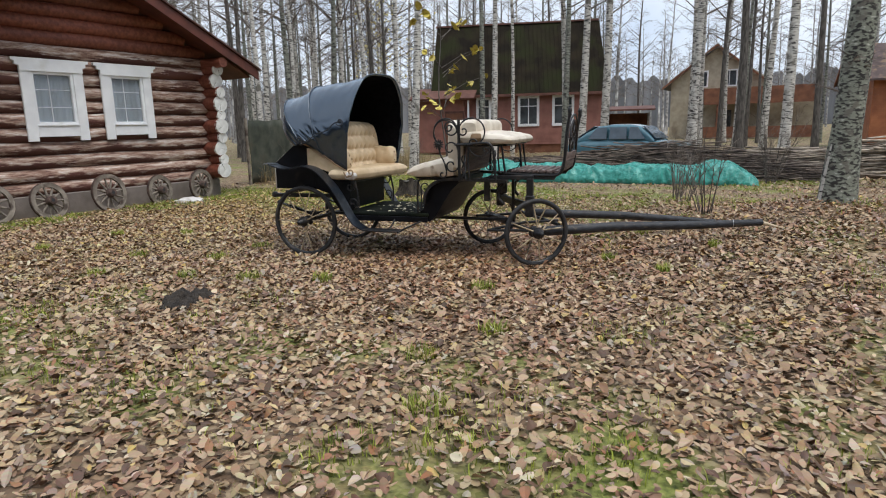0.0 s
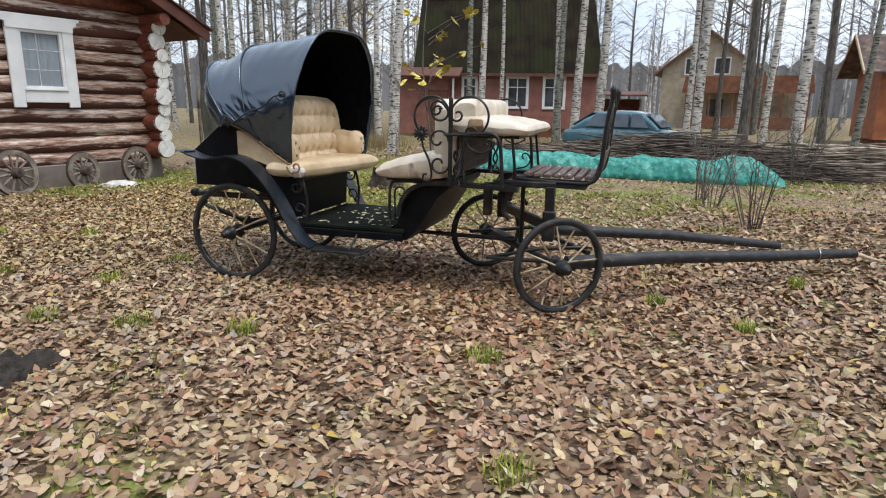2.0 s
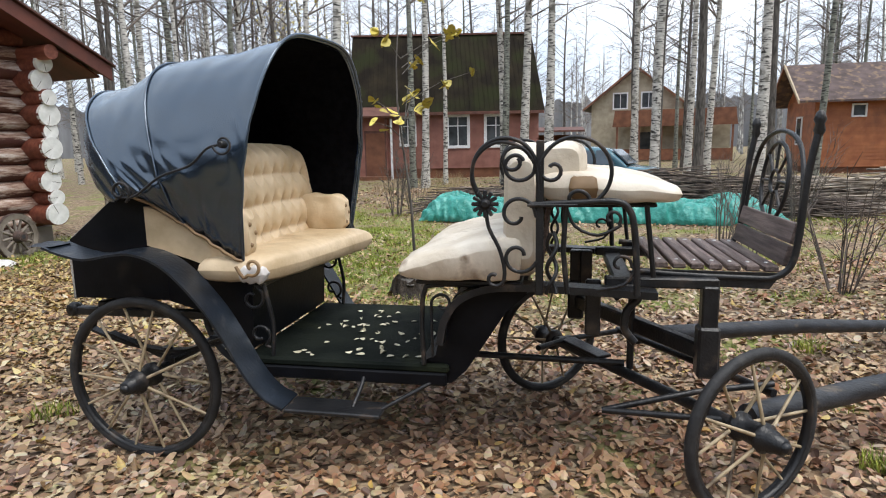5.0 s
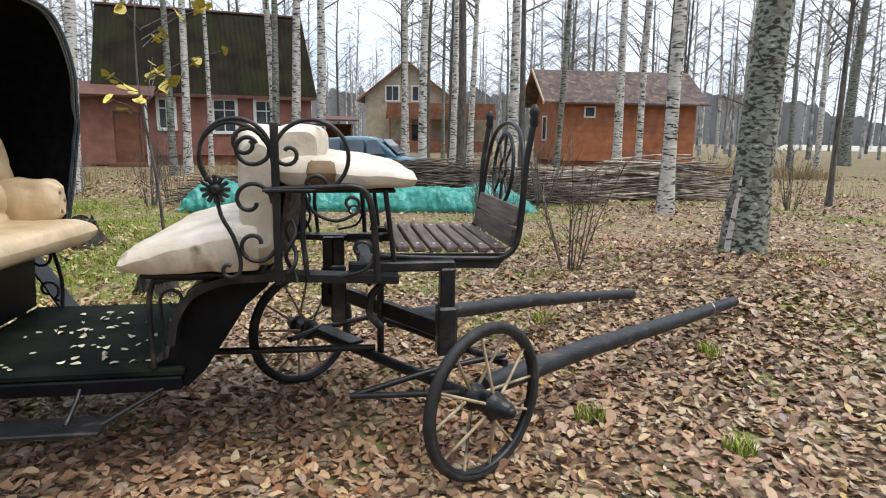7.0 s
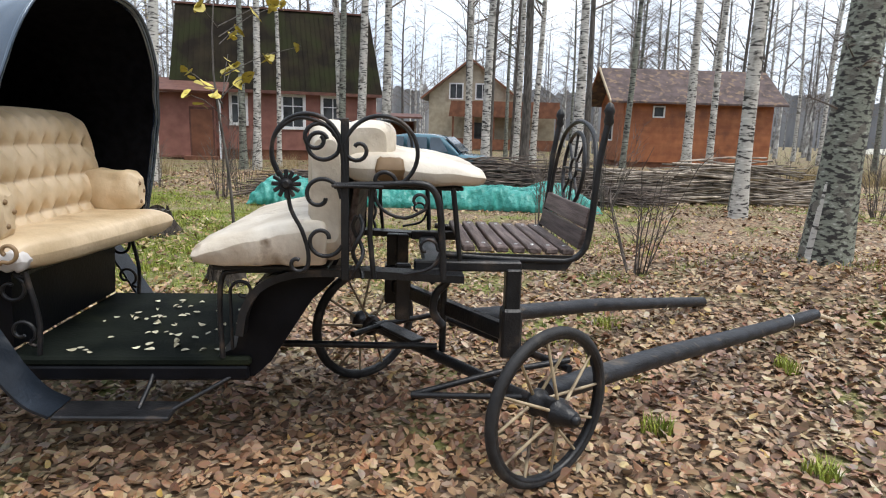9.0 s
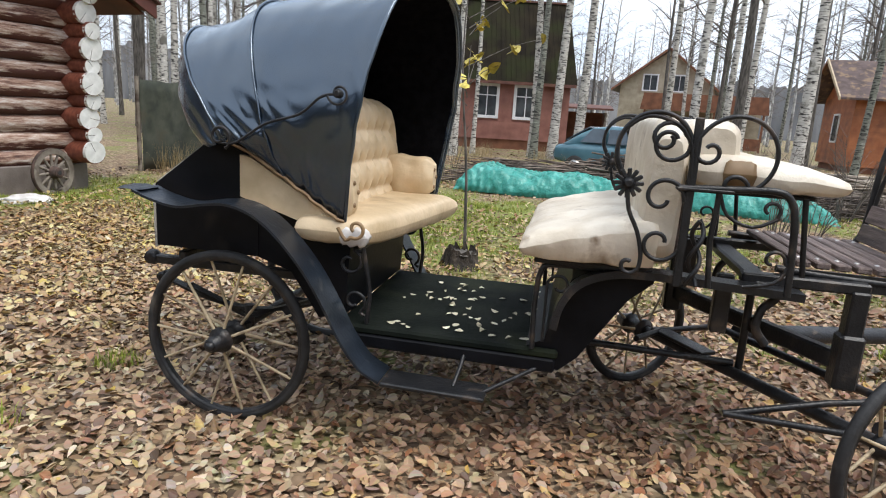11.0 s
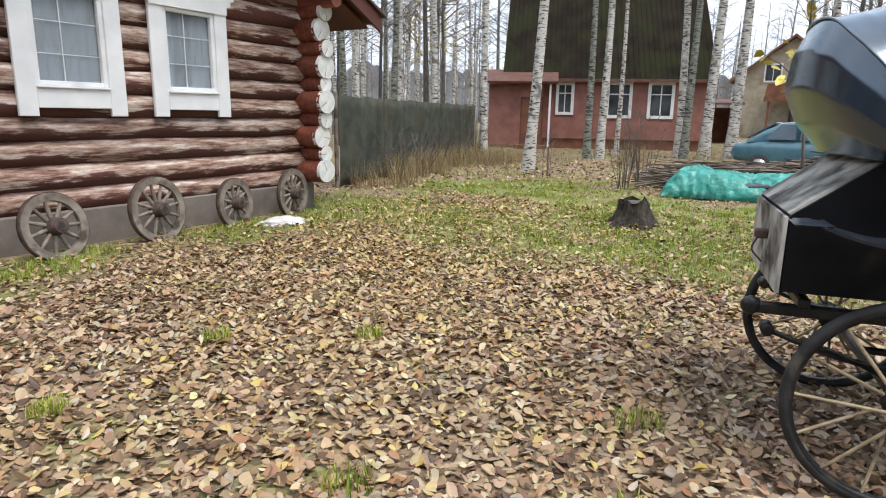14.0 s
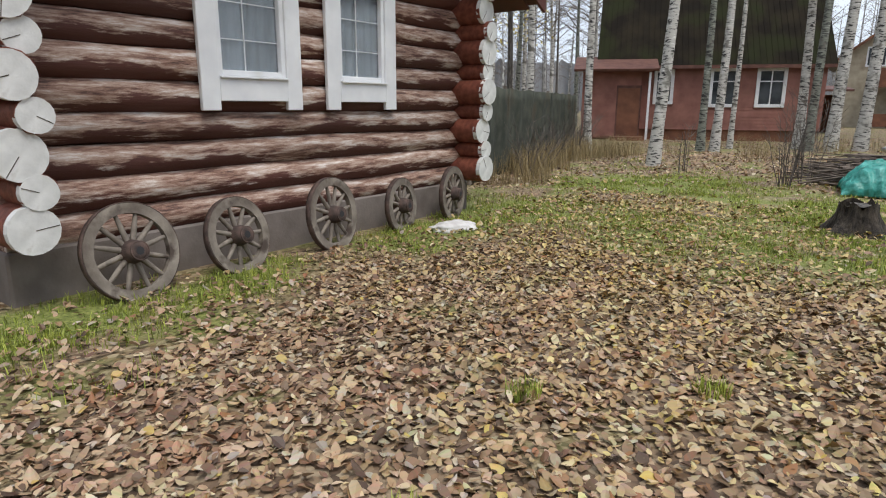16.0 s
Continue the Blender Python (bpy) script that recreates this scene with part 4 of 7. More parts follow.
# ---- parked car ----
def build_car():
    car = thing("car", pose(17.3, 1.0, 0, 0, 0, -95), "old pale-blue sedan parked behind a brushwood pile", "car")
    # (x, half width, z low, z waist) along the body
    st = [(-1.95, 0.55, 0.50, 0.78), (-1.85, 0.68, 0.42, 0.92), (-1.5, 0.76, 0.36, 1.0), (-0.8, 0.79, 0.32, 1.03), (0.5, 0.79, 0.32, 1.02), (1.35, 0.78, 0.34, 1.0),
          (2.0, 0.73, 0.40, 0.95), (2.3, 0.64, 0.46, 0.86), (2.36, 0.5, 0.5, 0.75)]

    def body(u, v):
        f = u * (len(st) - 1)
        i = min(int(f), len(st) - 2)
        a, b = st[i], st[i + 1]
        s = f - i
        x, w, z0, z1 = [a[k] + (b[k] - a[k]) * s for k in range(4)]
        ang = math.pi * (v * 2 - 0.5)
        cy, cz = math.cos(ang), math.sin(ang)
        y = w * math.copysign(abs(cy) ** 0.35, cy)
        z = (z0 + z1) / 2 + (z1 - z0) / 2 * math.copysign(abs(cz) ** 0.5, cz)
        return Vector((x, y, z))
    g = Geo().grid(body, 32, 32)
    part("body", g, M_CAR, car, "faded blue bodywork")
    cab = [(-1.55, 1.0), (-1.15, 1.3), (-0.75, 1.5), (-0.2, 1.57), (0.45, 1.56), (0.85, 1.48), (1.2, 1.2), (1.4, 1.0)]

    def roof(u, v):
        f = u * (len(cab) - 1)
        i = min(int(f), len(cab) - 2)
        s = f - i
        x, z = cab[i][0] + (cab[i + 1][0] - cab[i][0]) * s, cab[i][1] + (cab[i + 1][1] - cab[i][1]) * s
        a = math.pi * v
        w = 0.74 - 0.16 * (z - 1.0) / 0.57
        return Vector((x, w * math.copysign(abs(math.cos(a)) ** 0.3, math.cos(a)), 0.95 + (z - 0.95) * abs(math.sin(a)) ** 0.3))
    part("cabin", Geo().grid(roof, 28, 20), M_CAR, car)
    for s in (-1, 1):
        for x0, x1, t0, t1 in ((-1.05, -0.32, -0.72, -0.35), (-0.22, 0.42, -0.22, 0.38), (0.5, 1.08, 0.5, 0.78)):
            q = [(x0, s * 0.755, 1.05), (x1, s * 0.755, 1.05), (t1, s * 0.665, 1.46), (t0, s * 0.665, 1.46)]
            part("side_window", Geo().add(q + [(p[0], p[1] - s * 0.05, p[2]) for p in q], [(0, 1, 2, 3), (7, 6, 5, 4), (0, 4, 5, 1), (1, 5, 6, 2), (2, 6, 7, 3), (3, 7, 4, 0)]), M_CARGLASS, car)
    for xa, za, xb, zb in ((1.41, 1.05, 0.93, 1.47), (-1.53, 1.06, -0.86, 1.49)):
        q = [(xa, -0.62, za), (xa, 0.62, za), (xb, 0.52, zb), (xb, -0.52, zb)]
        dx = 0.03 if xa > 0 else -0.03
        part("windscreen", Geo().add([(p[0] + dx, p[1], p[2] + 0.02) for p in q] + q, [(0, 1, 2, 3), (7, 6, 5, 4), (0, 4, 5, 1), (1, 5, 6, 2), (2, 6, 7, 3), (3, 7, 4, 0)]), M_CARGLASS, car)
    for x in (-1.15, 1.5):
        for s in (-1, 1):
            w = part("wheel", Geo().lathe([(0.2, -0.09), (0.3, -0.09), (0.32, -0.05), (0.32, 0.05), (0.3, 0.09), (0.2, 0.09)], pose(x, s * 0.70, 0.32, 90), 20), M_TYRE, car)
            part("hub_cap", Geo().lathe([(0.02, 0.0), (0.19, 0.0), (0.17, 0.04), (0.03, 0.06)], pose(x, s * 0.80, 0.32, 90 * s), 16), M_CHROME, w)
    for x in (-2.0, 2.42):
        part("bumper", Geo().tube([(x - 0.12 * (1 if x > 0 else -1), -0.74, 0.5), (x, -0.6, 0.5), (x, 0.6, 0.5), (x - 0.12 * (1 if x > 0 else -1), 0.74, 0.5)], 0.06, 8), M_CHROME, car)


build_car()


# ---- tarpaulin, brushwood, stacked poles ----
def build_tarp():
    a, b = Vector((11.0, 3.45, 0)), Vector((12.1, -4.05, 0))
    d = (b - a)
    ln = d.length
    u = d.normalized()
    w = Vector((-u.y, u.x, 0))

    def fn(s, t):
        p = a + u * (ln * s)
        wid = 1.15 + 0.15 * math.sin(s * 9)
        h = (0.45 + 0.04 * math.sin(s * 7 + 1) + 0.03 * math.sin(s * 23)) * min(1, (s * 16) ** 0.7 + 0.15, ((1 - s) * 10) ** 0.7 + 0.05)
        e = 2 * t - 1
        prof = (1 - abs(e) ** 6) ** 0.9
        q = p + w * (wid * e * 0.6)
        rr = noise.noise(Vector((s * 16, t * 4, 3))) * 0.07 - abs(noise.noise(Vector((s * 30 + t * 6, t * 5 - s * 9, 9)))) * 0.10 - abs(noise.noise(Vector((s * 70 - t * 8, t * 9, 4)))) * 0.05 + 0.05
        return Vector((q.x, q.y, max(0.012, h * prof + rr * (0.3 + prof)))) - w * rr * 0.9
    g = Geo().grid(fn, 300, 40)
    ob = whole("tarpaulin", g, M_TARP, "rumpled turquoise-green tarpaulin over a long low pile", "tarpaulin")
    so = ob.modifiers.new("thick", "SOLIDIFY")
    so.thickness = 0.008


def build_brush(name, a, b, width, height, count, mat, seed, along, rad, length, label, fall=0.0):
    """A heap of thin sticks between a and b, lying mostly along the heap."""
    rng = random.Random(seed)
    a, b = Vector(a), Vector(b)
    u = (b - a).normalized()
    w = Vector((-u.y, u.x, 0))
    ln = (b - a).length
    g = Geo()
    for i in range(count):
        s = rng.uniform(0.0, 1.0)
        q = rng.uniform(-1, 1)
        top = height * (1 - abs(q) ** 2) * (0.75 + 0.25 * math.sin(s * 9 + seed)) * min(1.0, 4 * (1 - s) + fall + 0.35, 4 * s + 0.5)
        z = 0.03 + top * rng.random() ** 0.7
        p = a + u * (s * ln) + w * (q * width / 2) + Vector((0, 0, z))
        L = rng.uniform(0.5, 1.0) * length
        d = (u * rng.choice((-1, 1)) + w * rng.uniform(-along, along) + Vector((0, 0, rng.uniform(-0.16, 0.16)))).normalized()
        bend = Vector((rng.uniform(-0.1, 0.1), rng.uniform(-0.1, 0.1), rng.uniform(-0.04, 0.10))) * L
        p0, p2 = p - d * L / 2, p + d * L / 2
        r = rng.uniform(0.5, 1.0) * rad
        pts = [p0, p + bend * 0.5, p2]
        for k in pts:
            k.z = max(k.z, r)
        g.tube(pts, [r, r * 0.85, r * 0.5], 5)
    return whole(name, g, mat, label, "brushwood", kind="stuff")


build_tarp()
build_brush("brushwood_pile", (12.6, 3.4, 0), (14.2, -5.0, 0), 2.2, 1.0, 1500, M_BRUSH, 3, 0.5, 0.022, 2.6, "long pile of dark cut branches behind the tarpaulin")
build_brush("pole_stack", (14.6, -3.6, 0), (15.4, -9.3, 0), 1.0, 1.12, 520, M_POLE, 8, 0.10, 0.034, 3.2, "stack of weathered grey poles and branches", fall=0.4)


# ---- the carriage: x forward, y away from its near side, z up ----
def make_wheel(parent, r, at, spokes, label):
    """A light wheel in its own x-z plane, axle along y. The hub reaches out to -y."""
    n = 48
    g = Geo()
    prof = [(r - 0.045, -0.018), (r - 0.045, 0.018), (r - 0.012, 0.022), (r - 0.012, -0.022)]
    vs = [(p * math.cos(2 * math.pi * j / n), y, p * math.sin(2 * math.pi * j / n)) for p, y in prof for j in range(n)]
    g.add(vs, [(i * n + j, ((i + 1) % 4) * n + j, ((i + 1) % 4) * n + (j + 1) % n, i * n + (j + 1) % n) for i in range(4) for j in range(n)], True)
    w = part("wheel", g, M_IRON, parent, label, at)
    part("tyre", Geo().tube([((r - 0.016) * math.cos(2 * math.pi * j / n), 0, (r - 0.016) * math.sin(2 * math.pi * j / n)) for j in range(n)], 0.024, 10, closed=True), M_TYRE, w, "black rubber tyre")
    turn = pose(0, 0, 0, 90)
    hub = part("hub", Geo().lathe([(0.02, 0.155), (0.036, 0.15), (0.042, 0.11), (0.05, 0.10), (0.05, 0.075), (0.066, 0.065), (0.066, 0.045), (0.052, 0.035), (0.05, -0.05), (0.066, -0.06), (0.066, -0.085), (0.04, -0.1)], turn, 20), M_IRON, w, "long black hub")
    part("hub_cap", Geo().lathe([(0.006, 0.175), (0.02, 0.172), (0.026, 0.156), (0.026, 0.15)], turn, 12), M_IRON, w)
    for i in range(spokes):
        a = 2 * math.pi * i / spokes + 0.12
        y = -0.055 if i % 2 else 0.072
        sp = Geo().tube([(0.05 * math.cos(a), y, 0.05 * math.sin(a)), ((r - 0.04) * math.cos(a), 0, (r - 0.04) * math.sin(a))], [0.0085, 0.007], 7)
        part("spoke", sp, M_SPOKE, w)
    return w


def scroll_set(y):
    """The wrought-iron side of the middle seat, in the plane y."""
    R = 0.0095
    items = []
    items.append(("upper_scroll", smooth_path(arc(2.0, 1.56, 0.165, 0.13, 215, 20, 12, y) + arc(2.045, 1.585, 0.085, 0.03, 0, -330, 14, y)[1:], 2)))
    items.append(("upper_scroll", smooth_path([(2.15, y, 1.50)] + arc(2.30, 1.545, 0.16, 0.15, 165, -60, 14, y) + arc(2.30, 1.42, 0.075, 0.02, -40, 200, 8, y)[1:], 2)))
    items.append(("curl", arc(2.20, 1.56, 0.06, 0.018, 160, 500, 14, y)))
    items.append(("curl", arc(2.03, 1.60, 0.075, 0.02, 10, 400, 16, y)))
    items.append(("middle_scroll", smooth_path([(2.13, y, 1.35)] + arc(2.04, 1.36, 0.085, 0.025, 20, 340, 14, y), 2)))
    items.append(("lower_scroll", smooth_path([(2.13, y, 1.15)] + arc(2.05, 1.17, 0.085, 0.025, -20, -350, 14, y), 2)))
    items.append(("stem", smooth_path([(1.90, y, 1.40), (1.915, y, 1.30), (1.96, y, 1.21), (1.985, y, 1.12)] + arc(1.94, 1.065, 0.045, 0.015, 0, -300, 10, y), 3)))
    return items, R


def build_carriage():
    c = thing("carriage", pose(0, 0, 0, 0, 0, -76.7), "black horse carriage with a folding leather hood and cream tufted seats", "carriage")
    yc, near, far = 0.78, 0.20, 1.36

    # wheels: the rear pair square to the body, the front pair turned
    make_wheel(c, 0.450, pose(0.01, 0.130, 0.447, 0, 8, 0), 14, "large rear wheel with straw-coloured spokes")
    make_wheel(c, 0.455, pose(0.02, 1.43, 0.455, 0, 0, 180), 14, "large rear wheel with straw-coloured spokes")
    turn, pvx, pvy = 33.4, 2.615, 0.65
    fore = pose(pvx, pvy, 0, 0, 0, turn)
    make_wheel(c, 0.372, fore @ pose(0, -0.818, 0.430), 12, "small front wheel turned to one side")
    make_wheel(c, 0.372, fore @ pose(0, 0.818, 0.395, 0, 0, 180), 12, "small front wheel turned to one side")

    # running gear
    part("rear_axle", Geo().tube([(0.02, 0.10, 0.455), (0.02, 1.47, 0.455)], 0.026, 10), M_IRON, c)
    for y in (0.34, 1.22):
        part("chassis_rail", Geo().box((0.02 if y < 1 else 0.12, y, 0.76), (1.14 if y < 1 else 0.92, 0.05, 0.05), bevel=0.008), M_IRON, c)
        part("rail_end", Geo().lathe([(0.01, -0.03), (0.035, -0.03), (0.045, 0.0), (0.035, 0.03), (0.01, 0.03)], pose(-0.565 if y < 1 else -0.35, y, 0.765, 90), 14), M_IRON, c)
        g = Geo()
        for k, (dz, half) in enumerate(((0.0, 0.51 if y < 1 else 0.40), (-0.02, 0.36), (-0.04, 0.28))):
            band(g, smooth_path([(0.02 - half, 0, 0.66 - 0.03 * k), (0.02 - half * 0.5, 0, 0.575 + dz * 0.6), (0.02, 0, 0.54 + dz), (0.02 + half * 0.5, 0, 0.575 + dz * 0.6), (0.02 + half, 0, 0.66 - 0.03 * k)], 5), y - 0.025, y + 0.025, 0.014)
        part("leaf_spring", g, M_IRON, c)
        part("spring_end", Geo().lathe([(0.012, -0.04), (0.028, -0.04), (0.028, 0.04), (0.012, 0.04)], pose(-0.49 if y < 1 else -0.38, y, 0.665, 90), 12), M_IRON, c)
        part("shackle", Geo().tube([(0.02, y, 0.44), (0.02, y, 0.56)], 0.03, 8), M_IRON, c)
    part("reach_pole", Geo().tube([(0.02, yc, 0.47), (1.4, yc, 0.45), (2.6, 0.72, 0.45)], 0.02, 8), M_IRON, c)
    part("cross_bar", Geo().box((-0.36, yc, 0.80), (0.05, 0.95, 0.05), bevel=0.008), M_IRON, c)

    # rear box and seat box
    seat_box = [(0.10, 0.86), (0.10, 1.40), (0.30, 1.40), (0.40, 1.0), (0.62, 0.96), (0.60, 0.60), (0.46, 0.57), (0.30, 0.80)]
    body = part("body", Geo().prism(seat_box[::-1], near + 0.06, far - 0.06), M_BODY, c, "black painted seat box")
    rear_box = [(-0.47, 0.86), (-0.47, 1.19), (-0.17, 1.42), (0.12, 1.42), (0.12, 0.858)]
    part("rear_box", Geo().prism(rear_box[::-1], near + 0.055, 1.06), M_BODY, body, "black luggage box behind the seat")
    part("box_edge", band(Geo(), [(-0.482, 0, 0.85), (-0.482, 0, 1.05), (-0.482, 0, 1.185)], near + 0.06, 1.055, 0.014), M_PEEL, body, "back panel with peeling grey paint")
    part("box_latch", Geo().box((-0.515, 0.62, 1.05), (0.06, 0.05, 0.045), bevel=0.008).tube(smooth_path([(-0.53, 0.62, 1.03), (-0.55, 0.62, 0.97), (-0.50, 0.62, 0.91)], 4), 0.005, 6), M_RUST, body, "rusty iron latch")
    side = [(0.04, 1.17), (0.04, 1.38), (0.10, 1.37), (0.63, 1.06), (0.66, 0.99), (0.52, 1.02), (0.28, 1.10)]
    for y0, y1 in ((near + 0.02, near + 0.058), (far - 0.058, far - 0.02)):
        part("side_panel", Geo().prism(side[::-1], y0, y1), M_CREAM, body, "cream leather side panel")
    part("box_lid", Geo().prism([(-0.475, 1.20), (-0.165, 1.438), (-0.155, 1.43), (-0.465, 1.192)], near + 0.075, 1.04), M_PEEL, body, "box lid with peeling pale paint")
    # floor
    part("floor_plate", Geo().box((1.13, yc, 0.555), (1.12, far - near, 0.045), bevel=0.012), M_FLOORPLATE, c, "dark floor sheet with fallen leaves on it")
    for y in (near + 0.012, far - 0.012):
        part("floor_edge", Geo().box((1.13, y, 0.50), (1.1, 0.03, 0.07), bevel=0.01), M_BODY, c)
    # front riser with its swept side boards
    rs = [(1.52, 0.475), (1.70, 0.475), (1.78, 0.55), (1.98, 0.86), (2.08, 0.95), (2.08, 1.0), (1.83, 1.0), (1.72, 0.93), (1.66, 0.80), (1.62, 0.62), (1.52, 0.57)]
    riser = part("riser", Geo().prism(rs[::-1], near + 0.03, far - 0.03), M_BODY, c, "swept black front riser")
    for y0, y1 in ((near - 0.05, near + 0.055), (far - 0.055, far + 0.05)):
        pts = smooth_path([(1.655, 0, 0.70), (1.68, 0, 0.82), (1.75, 0, 0.925), (1.88, 0, 0.985), (2.05, 0, 1.0), (2.35, 0, 0.99), (2.68, 0, 0.975)], 5)
        part("side_beam", band(Geo(), pts, y0, y1, 0.035), M_IRON, riser, "swept flat iron beam")
    for y in (near + 0.0, far):
        part("grab_hoop", Geo().tube(smooth_path([(1.565, y, 0.58), (1.56, y, 0.8), (1.575, y, 0.96), (1.63, y, 0.995), (1.85, y, 1.0)], 5), 0.013, 8), M_IRON, c)
        part("hoop_curl", Geo().tube(smooth_path([(1.61, y, 0.62), (1.61, y, 0.82)] + arc(1.665, 0.90, 0.055, 0.02, 180, -150, 12, y), 3), 0.008, 6), M_IRON, c)

    # rear seat: cushion, tufted back, rolled arms
    g = cushion(Geo(), 0.36, 1.0, near - 0.03, far + 0.03, 0.965, 1.13, seed=2, round_=0.26, n=(22, 34))
    g.v = [(0.36 + (x - 0.36) * (0.56 + 0.36 * max(0.0, min(1.0, (y - near) / (far - near))) ** 0.6), y, z) for x, y, z in g.v]
    part("seat", g, M_CREAM, c, "cream leather seat cushion")
    g = cushion(Geo(), 0.60, 0.74, near - 0.045, near + 0.06, 0.985, 1.075, n=(10, 10), seed=8, round_=0.4)
    g.v = [(x + 0.012 * noise.noise(Vector((x * 30, y * 30, z * 30))), y, z + 0.012 * noise.noise(Vector((x * 40, y * 40, 3)))) for x, y, z in g.v]
    part("torn_corner", g, M_SACK, c, "torn corner with white filling")
    part("seat_rail", Geo().box((0.66, yc, 0.955), (0.03, far - near - 0.05, 0.03), bevel=0.006), M_IRON, c)
    for y in (near + 0.03, far - 0.03):
        part("seat_support", Geo().tube(smooth_path([(0.73, y, 0.58), (0.74, y, 0.75), (0.70, y, 0.97)], 5), 0.012, 8), M_IRON, c)
        part("support_curl", Geo().tube(smooth_path([(0.70, y, 0.95)] + arc(0.63, 0.89, 0.07, 0.02, 60, -300, 14, y), 2), 0.009, 6), M_IRON, c)
        part("support_curl", Geo().tube(smooth_path([(0.72, y, 0.62)] + arc(0.66, 0.69, 0.065, 0.02, -60, 300, 14, y), 2), 0.009, 6), M_IRON, c)

    def back(u, v):
        y = near + 0.02 + (far - near - 0.04) * u
        e = 2 * u - 1
        ztop = 1.58 + 0.11 * (1 - e ** 24) + 0.02 * (1 - e * e)
        z = 1.09 + (ztop - 1.09) * v
        x = 0.555 - 0.06 * v - 0.03 * (1 - e * e) - 6.0 * max(0, v - 0.9) ** 2
        row = v * 3.6
        fu = (u * 9 + (0.5 if int(row) % 2 else 0)) % 1 - 0.5
        fv = row % 1 - 0.5
        d = 0.05 * math.exp(-((fu * 3.6) ** 2 + (fv * 4.2) ** 2)) + 0.014 * math.exp(-(fv * 11) ** 2)
        d += 0.010 * math.exp(-(fu * 12) ** 2) * math.cos(fv * math.pi) ** 2
        pad = 0.016 * math.sin(v * math.pi)
        return Vector((x - d + pad, y, z))
    g = Geo().grid(back, 90, 44)
    bk = part("backrest", g, M_CREAM, c, "cream button-tufted backrest")
    so = bk.modifiers.new("thick", "SOLIDIFY")
    so.thickness, so.offset = 0.06, -1.0
    for row in range(3):
        for col in range(9):
            u = (col + 0.5 - (0.5 if row % 2 else 0)) / 9
            if u <= 0.02:
                continue
            p = back(u, (row + 0.5) / 3.6)
            part("button", Geo().lathe([(0.002, 0.016), (0.013, 0.011), (0.017, 0.0)], pose(p.x + 0.006, p.y, p.z, 0, 90), 8), M_BUTTON, bk)

    for y0, y1, x1 in ((far - 0.14, far + 0.02, 0.80), (near - 0.0, near + 0.13, 0.64)):
        def arm(u, v, y0=y0, y1=y1, x1=x1):
            a = 2 * math.pi * v
            x = 0.42 + (x1 - 0.42) * u
            top = 1.385 - 0.02 * u
            yy = (y0 + y1) / 2 + (y1 - y0) / 2 * math.copysign(abs(math.cos(a)) ** 0.7, math.cos(a))
            zz = 1.235 + (top - 1.235) * math.copysign(abs(math.sin(a)) ** 0.7, math.sin(a))
            fu, fv = (u * 2.5) % 1 - 0.5, (v * 6) % 1 - 0.5
            k = 1 - 0.22 * math.exp(-((fu * 3) ** 2 + (fv * 3) ** 2))
            cy, cz = (y0 + y1) / 2, 1.235
            edge = 1 - max(0, u - 0.9) * 3
            return Vector((x, cy + (yy - cy) * k * edge, cz + (zz - cz) * k * edge))
        g = Geo().grid(arm, 18, 30)
        ring = g.v[-31:-1]
        g.add(ring, [tuple(range(30))])
        ar = part("armrest", g, M_CREAM, c, "tufted cream armrest")
        for dy, dz in ((-0.028, 0.05), (0.03, 0.0), (-0.02, -0.06)):
            part("button", Geo().lathe([(0.002, 0.010), (0.010, 0.007), (0.014, 0.0)], pose(x1, (y0 + y1) / 2 + dy, 1.235 + dz, 0, 90), 8), M_BUTTON, ar)

    # hood: leather over bows
    secs = [((0.60, 1.10), (0.765, 2.30)), ((0.53, 1.13), (0.61, 2.285)), ((0.44, 1.19), (0.38, 2.255)), ((0.36, 1.25), (0.19, 2.225)), ((0.29, 1.29), (0.0, 2.185)), ((0.22, 1.33), (-0.12, 2.15)),
            ((0.14, 1.38), (-0.28, 2.10)), ((0.02, 1.45), (-0.40, 2.03)), ((-0.01, 1.44), (-0.45, 1.90)), ((-0.03, 1.43), (-0.46, 1.74)), ((-0.05, 1.42), (-0.38, 1.57)), ((-0.07, 1.41), (-0.26, 1.44))]
    hy0, hy1 = near - 0.08, far + 0.08

    def hood(u, v):
        f = u * (len(secs) - 1)
        i = min(int(f), len(secs) - 2)
        s = f - i
        B = [secs[i][0][k] * (1 - s) + secs[i + 1][0][k] * s for k in (0, 1)]
        T = [secs[i][1][k] * (1 - s) + secs[i + 1][1][k] * s for k in (0, 1)]
        a = math.pi * v
        cy = math.copysign(abs(math.cos(a)) ** (0.66 + 0.18 * u), math.cos(a))
        h = abs(math.sin(a)) ** (0.80 + 0.10 * u)
        w = (hy1 - hy0) / 2 * (1 - 0.10 * max(0.0, u - 0.6))
        sag = -0.035 * math.sin(math.pi * max(0.0, min(1.0, u * 11 / 4))) * (u < 4 / 11) - 0.045 * math.sin(math.pi * max(0.0, min(1.0, (u * 11 - 4) / 3))) * (4 / 11 < u < 7 / 11)
        fold = 0.04 + 0.46 * max(0.0, 1 - u * 11 / 7)
        low = max(0.0, 1 - h / fold)
        wr = 0.018 * noise.noise(Vector((u * 7 + h * 2, v * 5, 1)))
        wr += 0.020 * noise.noise(Vector((u * 16 + h * 7, h * 5 - u * 9, 4))) * (0.35 + low) * (u < 0.66)
        wr += 0.012 * math.sin(u * 30 - h * 24 + 4 * noise.noise(Vector((u * 5, v * 7, 4)))) * math.exp(-((h - fold - 0.08) / 0.16) ** 2) * (u < 0.6)
